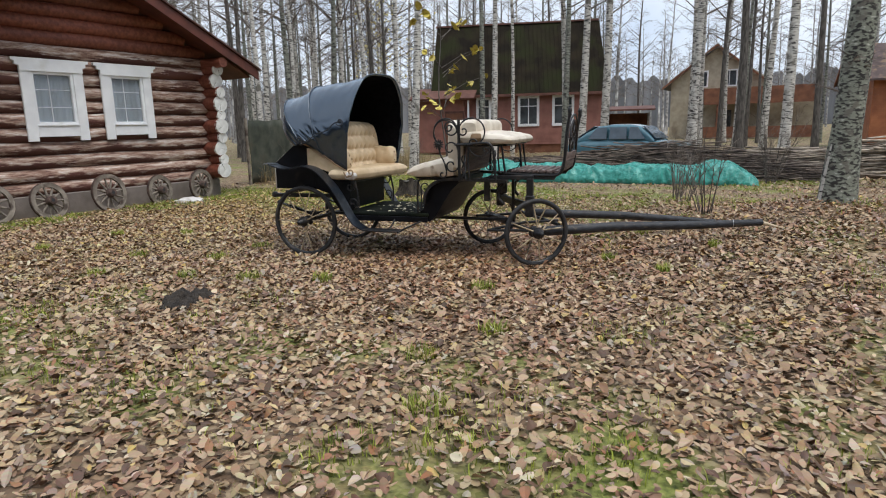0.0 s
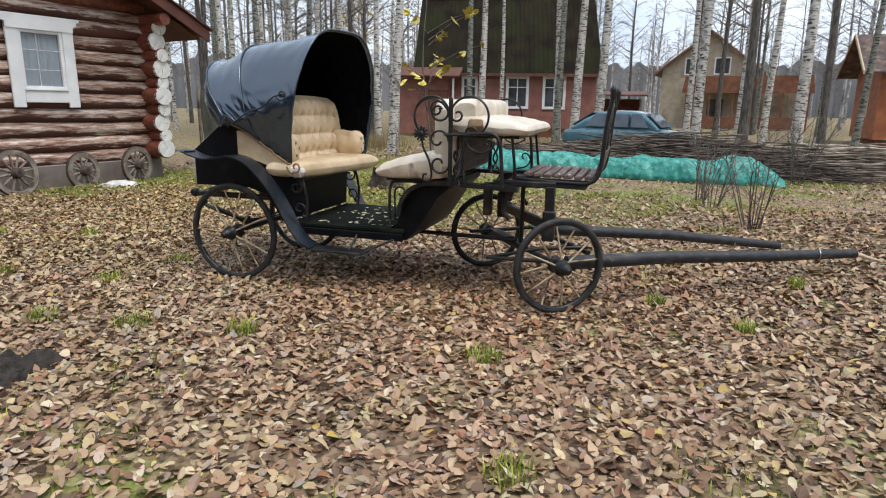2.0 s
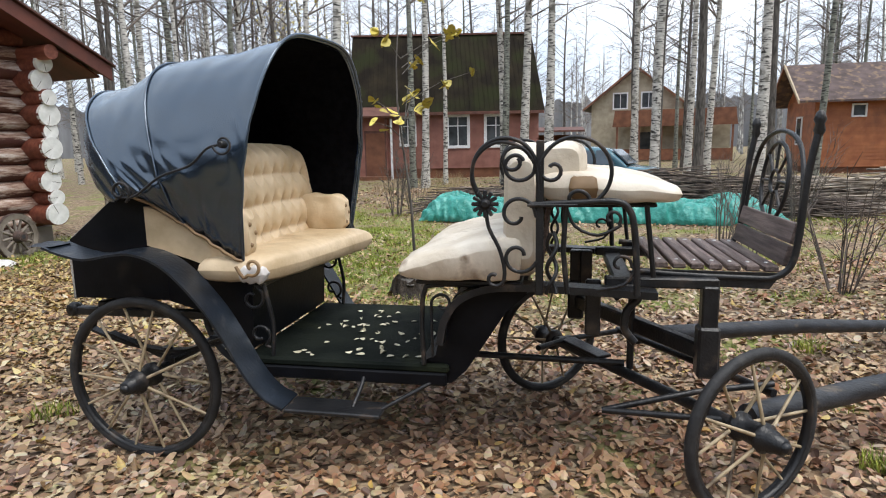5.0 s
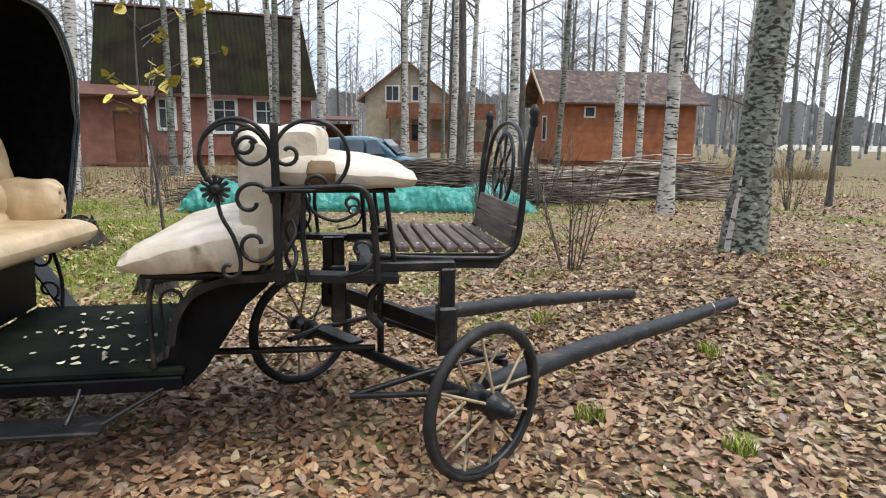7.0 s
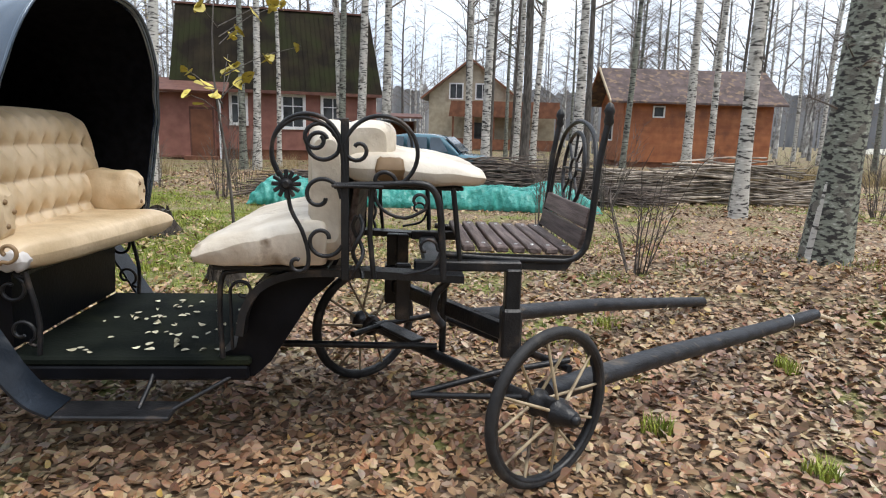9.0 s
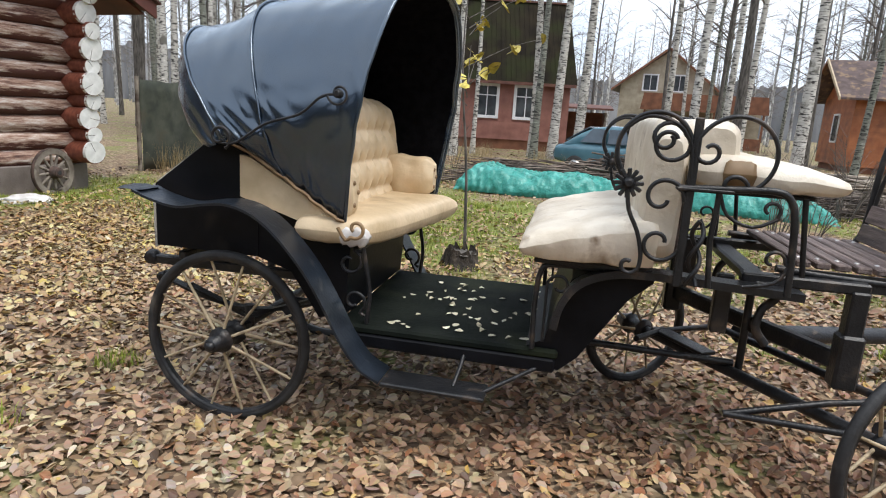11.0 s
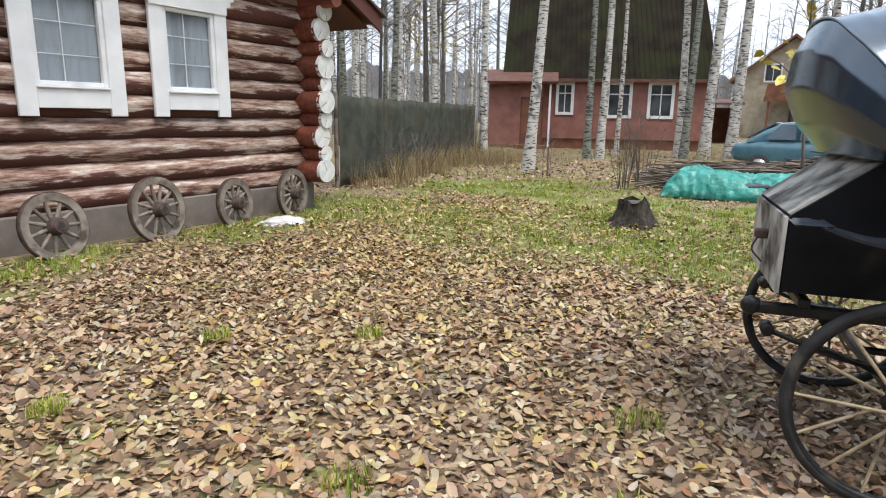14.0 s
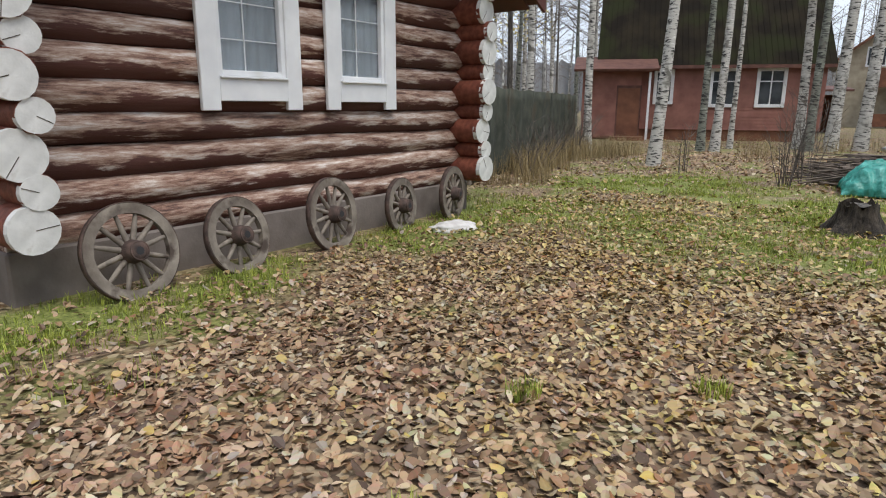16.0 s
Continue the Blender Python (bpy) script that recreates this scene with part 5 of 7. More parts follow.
        x = B[0] + (T[0] - B[0]) * h + 0.4 * wr
        z = B[1] + (T[1] - B[1]) * h + sag * h + wr * h
        y = (hy0 + hy1) / 2 - (w - 0.075 * low * min(1.0, 12 * (0.66 - u) if u < 0.66 else 0)) * cy - math.copysign(wr, cy) * (1 - h)
        x += 0.205 * (1 - u) ** 1.5 * (y - hy0) / (hy1 - hy0)
        return Vector((x, y, z))
    hd = part("hood", Geo().grid(hood, 110, 110), M_HOOD, c, "black leather folding hood, raised, tinted with the sky's blue")
    so = hd.modifiers.new("thick", "SOLIDIFY")
    so.thickness, so.offset = 0.010, 1.0

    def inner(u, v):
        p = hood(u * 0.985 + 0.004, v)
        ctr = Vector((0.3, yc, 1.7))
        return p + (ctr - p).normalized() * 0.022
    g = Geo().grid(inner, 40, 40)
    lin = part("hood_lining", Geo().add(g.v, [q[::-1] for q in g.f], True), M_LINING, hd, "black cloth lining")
    for u in (0.0, 4 / 11, 7 / 11):
        pts = [hood(u, k / 40) for k in range(41)]
        ctr = Vector((0.1, yc, 1.6))
        pts = [p + (p - ctr).normalized() * 0.006 for p in pts]
        part("hood_bow", Geo().tube(pts, 0.006 if u else 0.009, 8), M_HOOD, hd, "leather-covered bow")
    part("hood_hem", Geo().tube([hood(k / 40 * 7 / 11, 0) + Vector((0, -0.008, 0)) for k in range(41)], 0.009, 6), M_BUTTON, hd, "brown leather hem")
    for y in (near - 0.115, far + 0.115):
        pts = smooth_path([(0.02, y, 1.44), (0.10, y, 1.45), (0.25, y, 1.545), (0.42, y, 1.60), (0.52, y, 1.68), (0.60, y, 1.70)], 5)
        part("hood_stay", Geo().tube(pts, 0.0065, 8), M_IRON, hd, "hinged iron hood stay")
        part("stay_curl", Geo().tube(arc(0.61, 1.70, 0.055, 0.02, 190, 560, 20, y - 0.005), 0.006, 8), M_IRON, hd)
        part("stay_curl", Geo().tube(arc(0.012, 1.47, 0.062, 0.02, -60, 320, 18, y), 0.008, 8), M_IRON, hd)
        part("stay_bolt", Geo().lathe([(0.02, -0.02), (0.02, 0.01), (0.012, 0.02)], pose(0.605, y, 1.70, 90), 12), M_IRON, hd)
        part("front_curl", Geo().tube(smooth_path([(0.60, y + 0.05, 1.08), (0.64, y + 0.05, 1.02)] + arc(0.69, 1.08, 0.05, 0.015, -120, 230, 12, y + 0.05), 2), 0.009, 6), M_BUTTON, c, "rusty iron curl")

    # mudguards that sweep down to the steps
    for y0, y1, s in ((-0.02, 0.175, 1), (1.40, 1.59, -1)):
        pts = smooth_path([(-0.40, 0, 1.19), (-0.30, 0, 1.155), (-0.16, 0, 1.13), (0.0, 0, 1.155), (0.115, 0, 1.16), (0.24, 0, 1.12), (0.36, 0, 1.03), (0.50, 0, 0.87), (0.60, 0, 0.71), (0.69, 0, 0.55), (0.78, 0, 0.44), (0.88, 0, 0.385)], 5)
        fd = part("mudguard", band(Geo(), pts, y0, y1, 0.012), M_FENDER, c, "blue-black swept mudguard")
        part("mudguard_tip", cushion(Geo(), -0.50, -0.36, y0 + 0.02, y1 - 0.02, 1.185, 1.20, n=(6, 6)), M_FENDER, fd)
        part("step_board", Geo().box((1.13, (y0 + y1) / 2 - 0.0, 0.372), (0.50, 0.17, 0.022), pose(0, 0, 0, 0, 0.5), bevel=0.006), M_IRON, c, "hanging step board, paint worn to grey")
        yb = near + 0.05 if s > 0 else far - 0.05
        ym = (y0 + y1) / 2
        part("step_hanger", Geo().tube(smooth_path([(1.24, yb, 0.54), (1.24, yb * 0.6 + ym * 0.4, 0.47), (1.22, ym, 0.38)], 5), 0.011, 8), M_IRON, c)
        part("step_stay", Geo().tube([(1.36, ym, 0.372), (1.62, yb - 0.03 * s, 0.49)], 0.011, 8), M_IRON, c)

    # middle seats, back to back
    g = cushion(Geo(), 1.47, 2.06, near - 0.10, far + 0.04, 1.02, 1.15, seed=5, round_=0.24, n=(20, 32))
    g.v = [(x, y, z + (0.13 * max(0.0, (x - 1.50) / 0.56) ** 0.8 if z > 1.085 else 0) + 0.012 * noise.noise(Vector((x * 9, y * 7, 2)))) for x, y, z in g.v]
    part("middle_seat", g, M_CREAM_PALE, c, "worn pale cream seat cushion")
    part("middle_seat_board", Geo().box((1.80, yc, 1.015), (0.52, far - near + 0.06, 0.02), bevel=0.004), M_IRON, c)

    def slab(u, v):
        a = 2 * math.pi * v
        y = near - 0.07 + (far - near + 0.10) * u
        e = 1 - max(0, abs(2 * u - 1) - 0.93) * 4
        cx, cz, hx, hz = 2.055, 1.37, 0.085, 0.315
        x = cx + hx * e * math.copysign(abs(math.cos(a)) ** 0.45, math.cos(a)) + 0.008 * noise.noise(Vector((u * 6, math.sin(a) * 2, 3)))
        z = cz + hz * e * math.copysign(abs(math.sin(a)) ** 0.45, math.sin(a))
        return Vector((x, y, z))
    g = Geo().grid(slab, 26, 32)
    g.add(g.v[:32], [tuple(range(32))])
    g.add(g.v[26 * 33:26 * 33 + 32], [tuple(range(32))[::-1]])
    part("shared_backrest", g, M_CREAM_PALE, c, "upright cream backrest, cracked at the edges")

    def bolster(u, v):
        a = 2 * math.pi * v
        y = near - 0.03 + (far - near + 0.03) * u
        e = 1 - max(0, abs(2 * u - 1) - 0.90) * 3
        r = 0.125 * e * (1 + 0.06 * noise.noise(Vector((u * 5, math.cos(a), math.sin(a)))))
        return Vector((2.235 + 0.95 * r * math.copysign(abs(math.cos(a)) ** 0.6, math.cos(a)), y, 1.565 + r * math.copysign(abs(math.sin(a)) ** 0.6, math.sin(a))))
    g = Geo().grid(bolster, 26, 24)
    g.add(g.v[:24], [tuple(range(24))])
    g.add(g.v[26 * 25:26 * 25 + 24], [tuple(range(24))[::-1]])
    part("bolster", g, M_CREAM_PALE, c, "cream rolled back cushion")
    part("back_board", Geo().box((2.165, yc, 1.26), (0.03, far - near - 0.08, 0.36), pose(0, 0, 0, 0, 8), bevel=0.006), M_SLAT, c, "brown board behind the backrest")
    g = cushion(Geo(), 2.14, 2.76, near - 0.09, far - 0.02, 1.395, 1.545, seed=9, round_=0.25, n=(20, 30))
    g.v = [(x, y, 1.395 + (z - 1.395) * (1.12 - 0.42 * max(0.0, (x - 2.30) / 0.46)) + 0.012 * noise.noise(Vector((x * 9, y * 7, 6)))) for x, y, z in g.v]
    part("driver_seat", g, M_CREAM_PALE, c, "torn pale driver's cushion with foam showing")
    foam = cushion(Geo(), 2.27, 2.40, near - 0.10, near + 0.05, 1.42, 1.53, n=(8, 8), seed=4)
    part("foam_patch", foam, M_BUTTON, c, "brown exposed foam")
    part("driver_seat_board", Geo().box((2.42, yc, 1.388), (0.5, far - near - 0.02, 0.018), bevel=0.004), M_IRON, c)

    for y in (near - 0.14, far + 0.10):
        items, R = scroll_set(y)
        fr = part("scroll_post", Geo().box((2.145, y, 1.34), (0.035, 0.014, 0.70), bevel=0.004), M_IRON, c, "wrought-iron scroll frame")
        for nm, pts in items:
            part(nm, Geo().tube(pts, R, 7), M_IRON, fr)
        big = smooth_path([(1.87, y, 1.44), (1.84, y, 1.52), (1.86, y, 1.62), (1.95, y, 1.685), (2.06, y, 1.66), (2.125, y, 1.58), (2.14, y, 1.45)], 5)
        part("side_loop", Geo().tube(big, R, 7), M_IRON, fr)
        part("arm_rail", Geo().tube(smooth_path([(2.10, y, 1.405), (2.30, y, 1.415), (2.47, y, 1.42), (2.53, y, 1.385), (2.555, y, 1.30), (2.57, y, 1.12), (2.575, y, 1.0)], 5), 0.015, 8), M_IRON, fr)
        part("arm_plate", Geo().box((2.20, y, 1.405), (0.22, 0.05, 0.012), bevel=0.003), M_IRON, fr)
        part("arm_curl", Geo().tube(smooth_path([(2.26, y, 1.40), (2.30, y, 1.31), (2.40, y, 1.27), (2.49, y, 1.31)] + arc(2.46, 1.345, 0.04, 0.015, -40, 240, 8, y), 3), 0.008, 6), M_IRON, fr)
        part("arm_curl", Geo().tube(smooth_path([(2.40, y, 1.02), (2.52, y, 1.05), (2.56, y, 1.12)] + arc(2.50, 1.14, 0.05, 0.015, -10, 260, 8, y), 3), 0.008, 6), M_IRON, fr)
        part("arm_post", Geo().tube([(2.27, y, 1.0), (2.25, y, 1.2), (2.26, y, 1.40)], 0.012, 8), M_IRON, fr)
        part("seat_leg", Geo().tube([(2.66, y + (0.12 if y < 1 else -0.12), 1.06), (2.62, y + (0.12 if y < 1 else -0.12), 1.39)], 0.012, 8), M_IRON, fr)
        fl = Geo().lathe([(0.01, -0.012), (0.028, -0.012), (0.03, 0.0), (0.012, 0.018)], pose(1.90, y - 0.01, 1.41, 90), 12)
        for k in range(12):
            a = 2 * math.pi * k / 12
            fl.box((1.90 + 0.042 * math.cos(a), y - 0.01, 1.41 + 0.042 * math.sin(a)), (0.04, 0.012, 0.018), pose(0, 0, 0, 0, -math.degrees(a)), bevel=0.004)
        part("iron_flower", fl, M_IRON, fr, "forged iron flower")
        tw = Geo()
        for k in range(2):
            tw.tube([(2.20 + 0.022 * math.cos(s * 0.55 + k * math.pi), y + 0.022 * math.sin(s * 0.55 + k * math.pi), 1.0 + s * 0.02) for s in range(15)], 0.010, 6)
        part("twisted_bar", tw, M_IRON, fr)

    # driver's footboard
    by0, by1 = 0.36, 1.22
    for i in range(7):
        sl = part("slat", Geo().box((2.72 + i * 0.083, (by0 + by1) / 2, 1.085 - i * 0.002), (0.064, by1 - by0, 0.03), bevel=0.006), M_SLAT, c)
        for y in (by0 + 0.09, by1 - 0.09):
            part("bolt", Geo().lathe([(0.002, 0.004), (0.009, 0.003), (0.011, 0.0)], pose(2.72 + i * 0.083, y, 1.1 - i * 0.002), 8), M_CHROME, sl)
    for i in range(2):
        part("toe_board", Geo().box((3.285 + i * 0.025, (by0 + by1) / 2, 1.135 + i * 0.105), (0.028, by1 - by0, 0.10), pose(0, 0, 0, 0, 12), bevel=0.005), M_SLAT, c, "brown toe board")
    for y in (by0 - 0.03, by1 + 0.03):
        rail = smooth_path([(2.60, y, 1.06), (2.80, y, 1.045), (3.10, y, 1.035), (3.22, y, 1.04), (3.29, y, 1.10), (3.315, y, 1.25), (3.33, y, 1.50), (3.36, y, 1.70), (3.365, y, 1.72)], 5)
        fb = part("footboard_rail", Geo().tube(rail, 0.017, 8), M_IRON, c, "bent iron footboard rail")
        part("finial", Geo().lathe([(0.016, -0.05), (0.026, -0.03), (0.02, 0.0), (0.028, 0.02), (0.018, 0.05), (0.008, 0.06)], pose(3.363, y, 1.74), 10), M_IRON, fb)
        part("side_web", Geo().prism([(2.62, 1.0), (3.2, 0.985), (3.25, 1.06), (2.62, 1.07)][::-1], y - 0.008, y + 0.008), M_IRON, fb)
    ring = Geo()
    cy0, cz0 = (by0 + by1) / 2, 1.46

    def orn(y, z):
        return (3.30 + 0.08 * (z - 1.0), y, z)
    ring.tube([orn(cy0 + 0.20 * math.cos(a * math.pi / 16), cz0 + 0.20 * math.sin(a * math.pi / 16)) for a in range(32)], 0.011, 7, closed=True)
    ring.tube([orn(cy0 + 0.06 * math.cos(a * math.pi / 8), cz0 + 0.06 * math.sin(a * math.pi / 8)) for a in range(16)], 0.009, 6, closed=True)
    for k in range(8):
        a = k * math.pi / 4
        ring.tube([orn(cy0 + 0.06 * math.cos(a), cz0 + 0.06 * math.sin(a)), orn(cy0 + 0.20 * math.cos(a), cz0 + 0.20 * math.sin(a))], 0.008, 6)
    orna = part("rail_ornament", ring, M_IRON, c, "wheel-shaped iron ornament of the front rail")
    part("rail_arch", Geo().tube(smooth_path([orn(by0, 1.25), orn(by0 + 0.03, 1.45), orn(by0 + 0.15, 1.65), orn(cy0, 1.72), orn(by1 - 0.15, 1.65), orn(by1 - 0.03, 1.45), orn(by1, 1.25)], 5), 0.012, 8), M_IRON, orna)

    # frame below the footboard
    pn, pf = Vector((2.93, 0.28, 0)), Vector((2.34, 1.25, 0))
    skew = math.degrees(math.atan2(pf.y - pn.y, pf.x - pn.x))
    for q in (pn, pf):
        post = part("corner_post", Geo().box((q.x, q.y, 0.90), (0.075, 0.075, 0.21), bevel=0.008), M_IRON, c, "black square corner post")
        part("post_sleeve", Geo().box((q.x, q.y, 0.685), (0.10, 0.10, 0.25), bevel=0.012), M_IRON, post)
    for y in (0.29, 1.16):
        part("top_bar", Geo().box((2.71, y, 1.015), (0.52, 0.065, 0.05), bevel=0.008), M_IRON, c)
        part("bracket", Geo().tube(smooth_path([(2.62, y, 1.0), (2.61, y, 0.93), (2.56, y, 0.87), (2.55, y, 0.78), (2.60, y, 0.71)], 4), 0.02, 8), M_IRON, c, "bent iron bracket")
        part("upright", Geo().box((2.40, y + 0.05, 0.87), (0.075, 0.05, 0.28), bevel=0.008), M_IRON, c)
    part("bolster_beam", Geo().box((*((pn + pf) / 2).xy, 0.675), ((pn - pf).length, 0.06, 0.085), pose(0, 0, 0, 0, 0, skew), bevel=0.010), M_IRON, c, "heavy black cross beam")
    part("cross_beam", Geo().box((2.55, yc, 0.985), (0.10, far - near - 0.1, 0.05), bevel=0.01), M_IRON, c)
    part("king_pin", Geo().tube([(2.63, 0.72, 0.42), (2.63, 0.72, 0.98)], 0.02, 10), M_IRON, c)

    # fore-carriage, turned with the shafts
    part("front_axle", Geo().tube([fore @ Vector((0, -0.86, 0.43)), fore @ Vector((0, 0.86, 0.395))], 0.03, 10), M_IRON, c, "round front axle")
    part("axle_plate", Geo().box(fore @ Vector((0, 0.42, 0.445)), (0.10, 0.42, 0.02), pose(0, 0, 0, 0, 0, turn), bevel=0.004), M_IRON, c)
    part("fork_bar", Geo().tube([fore @ Vector((-0.40, -0.30, 0.40)), fore @ Vector((-0.02, -0.50, 0.50)), fore @ Vector((0.35, -0.62, 0.52))], 0.016, 8), M_IRON, c)
    part("fork_bar", Geo().tube([fore @ Vector((-0.40, -0.30, 0.40)), fore @ Vector((0.0, -0.68, 0.43))], 0.016, 8), M_IRON, c)
    part("fork_bar", Geo().tube([fore @ Vector((-0.30, 0.45, 0.47)), fore @ Vector((0.0, 0.60, 0.44)), fore @ Vector((0.42, 0.52, 0.47))], 0.018, 8), M_IRON, c)
    part("splinter_bar", Geo().tube([fore @ Vector((0.36, -0.62, 0.47)), fore @ Vector((0.36, 0.55, 0.47))], 0.022, 8), M_IRON, c)
    a, b = Vector((3.10, 0.18, 0.41)), Vector((5.57, 1.757, 0.345))
    sh = part("shaft", Geo().tube([a, a.lerp(b, 0.3) + Vector((0, 0, 0.02)), a.lerp(b, 0.7), b], [0.058, 0.056, 0.05, 0.042], 12), M_SHAFT, c, "dark wooden shaft resting forward")
    part("shaft_ring", Geo().tube([a.lerp(b, 0.86) + Vector((0, 0.05 * math.cos(k * 0.628), 0.05 * math.sin(k * 0.628))) for k in range(10)], 0.006, 6, closed=True), M_CHROME, sh)
    part("shaft_tip", Geo().tube([b, b + (b - a).normalized() * 0.35 + Vector((0.0, -0.05, -0.09))], [0.022, 0.014], 8), M_PALEWOOD, sh, "bare pale wooden tip")
    a, b = Vector((2.72, 1.16, 0.48)), Vector((5.098, 2.578, 0.21))
    sh = part("shaft", Geo().tube([a, a.lerp(b, 0.5) + Vector((0, 0, 0.03)), b], [0.056, 0.052, 0.042], 12), M_SHAFT, c, "dark wooden shaft resting forward")
    part("shaft_ring", Geo().tube([a.lerp(b, 0.8) + Vector((0, 0.05 * math.cos(k * 0.628), 0.05 * math.sin(k * 0.628))) for k in range(10)], 0.006, 6, closed=True), M_CHROME, sh)
    return c


carriage = build_carriage()


# ---- things by the log house ----
def build_cart_wheel(r, m, spokes, label, seed):
    rng = random.Random(seed)
    w = thing("cart_wheel", m, label, "wheel", "old cart wheels along the house")
    n = 44
    prof = [(r - 0.085, -0.03), (r - 0.085, 0.03), (r, 0.034), (r, -0.034)]
    vs = [((p + 0.006 * noise.noise(Vector((j * 0.6, p * 9, seed)))) * math.cos(2 * math.pi * j / n), y, p * math.sin(2 * math.pi * j / n)) for p, y in prof for j in range(n)]
    part("rim", Geo().add(vs, [(i * n + j, ((i + 1) % 4) * n + j, ((i + 1) % 4) * n + (j + 1) % n, i * n + (j + 1) % n) for i in range(4) for j in range(n)]), M_GREYWOOD, w, "grey cracked wooden rim")
    prof = [(r + 0.003, -0.03), (r + 0.003, 0.03), (r + 0.010, 0.03), (r + 0.010, -0.03)]
    vs = [(p * math.cos(2 * math.pi * j / n), y, p * math.sin(2 * math.pi * j / n)) for p, y in prof for j in range(n)]
    part("iron_band", Geo().add(vs, [(i * n + j, ((i + 1) % 4) * n + j, ((i + 1) % 4) * n + (j + 1) % n, i * n + (j + 1) % n) for i in range(4) for j in range(n)], True), M_RUST, w, "rusty iron band")
    hub = part("hub", Geo().lathe([(0.035, 0.13), (0.075, 0.13), (0.095, 0.06), (0.105, 0.0), (0.095, -0.05), (0.075, -0.08)], pose(0, 0, 0, 90), 18), M_RUST, w, "dark wooden hub")
    part("hub_ring", Geo().tube([(0.076 * math.cos(k * 0.3927), -0.125, 0.076 * math.sin(k * 0.3927)) for k in range(16)], 0.008, 6, closed=True), M_RUST, hub)
    # flat black disc on the hub face, the bore's shade as colour
    part("bore_disc", Geo().lathe([(0.034, 0.1315), (0.034, 0.128)], pose(0, 0, 0, 90), 12), M_UNLIT, hub)
    for i in range(spokes):
        a = 2 * math.pi * i / spokes + rng.uniform(-0.03, 0.03)
        d = Vector((math.cos(a), 0, math.sin(a)))
        g = Geo().tube([d * 0.085, d * (0.45 * r + 0.02), d * (r - 0.07)], [0.026, 0.023, 0.017], 7)
        part("spoke", g, M_GREYWOOD, w)


for x, y, r, sp, lean, sd in ((-0.53, 7.42, 0.405, 12, 13, 1), (0.50, 7.44, 0.37, 11, 15, 2), (1.73, 7.45, 0.405, 12, 12, 3), (2.95, 7.50, 0.345, 11, 12, 4), (4.09, 7.53, 0.375, 12, 12, 5)):
    build_cart_wheel(r, pose(x, y, r * math.cos(radians(lean)) - 0.025, -lean, sd * 17, 0), sp, "weathered grey wooden cart wheel leaning on the house foundation", sd)


def build_sack():
    def fn(u, v):
        a, b = 2 * math.pi * u, math.pi * v
        q = Vector((math.cos(a) * math.sin(b), math.sin(a) * math.sin(b), -math.cos(b)))
        w = 1 + 0.22 * noise.noise(q * 2.2 + Vector((4, 0, 0))) + 0.08 * noise.noise(q * 6)
        return Vector((q.x * 0.31 * w, q.y * 0.17 * w, max(-0.05, q.z * 0.09 * w) + 0.05))
    whole("sack", Geo().grid(fn, 40, 24), M_SACK, "crumpled pale sack lying in the grass", "sack", pose(3.27, 6.9, 0, 0, 0, -25))


def build_stump():
    def fn(u, v):
        a = 2 * math.pi * u
        z = 0.42 * v
        flare = 0.17 * (1 - v) ** 2 * (1 + 0.6 * math.sin(a * 5 + 1))
        q = Vector((math.cos(a), math.sin(a), 0))
        r = 0.215 + flare + 0.05 * noise.noise(q * 2 + Vector((0, 0, z * 2))) + 0.03 * noise.noise(q * 9 + Vector((0, 0, z * 2)))
        return Vector((r * math.cos(a), r * math.sin(a), z - 0.03 + v ** 4 * (0.10 * noise.noise(q * 2 + Vector((0, 0, 9))) + 0.05 * noise.noise(q * 8))))
    st = thing("tree_stump", pose(6.4, 2.85, 0), "dark rotten tree stump in the grass", "stump")
    part("bark", Geo().grid(fn, 48, 14), M_STUMP, st)
    part("cut_face", Geo().grid(lambda u, v: Vector((0.225 * v * math.cos(2 * math.pi * u), 0.225 * v * math.sin(2 * math.pi * u), 0.36 + 0.02 * noise.noise(Vector((math.cos(6.28 * u) * v * 5, math.sin(6.28 * u) * v * 5, 1))))), 40, 8), M_STUMPTOP, st, "grey weathered cut face")


def build_mound():
    def fn(u, v):
        a = 2 * math.pi * u
        r = v * (0.27 + 0.07 * math.sin(a * 2 + 1) + 0.08 * noise.noise(Vector((math.cos(a) * 1.5, math.sin(a) * 1.5, 4))))
        p = Vector((r * math.cos(a), r * math.sin(a), 1))
        h = 0.13 * (1 - v * v) + (0.09 * noise.noise(p * 7) + 0.05 * noise.noise(p * 19)) * (1 - v ** 3)
        return Vector((p.x, p.y, h - 0.03))
    whole("soil_mound", Geo().grid(fn, 64, 26), M_SOIL, "dark molehill of loose soil on the lawn", "soil", pose(-2.08, -0.55, terrain(-2.08, -0.55)))


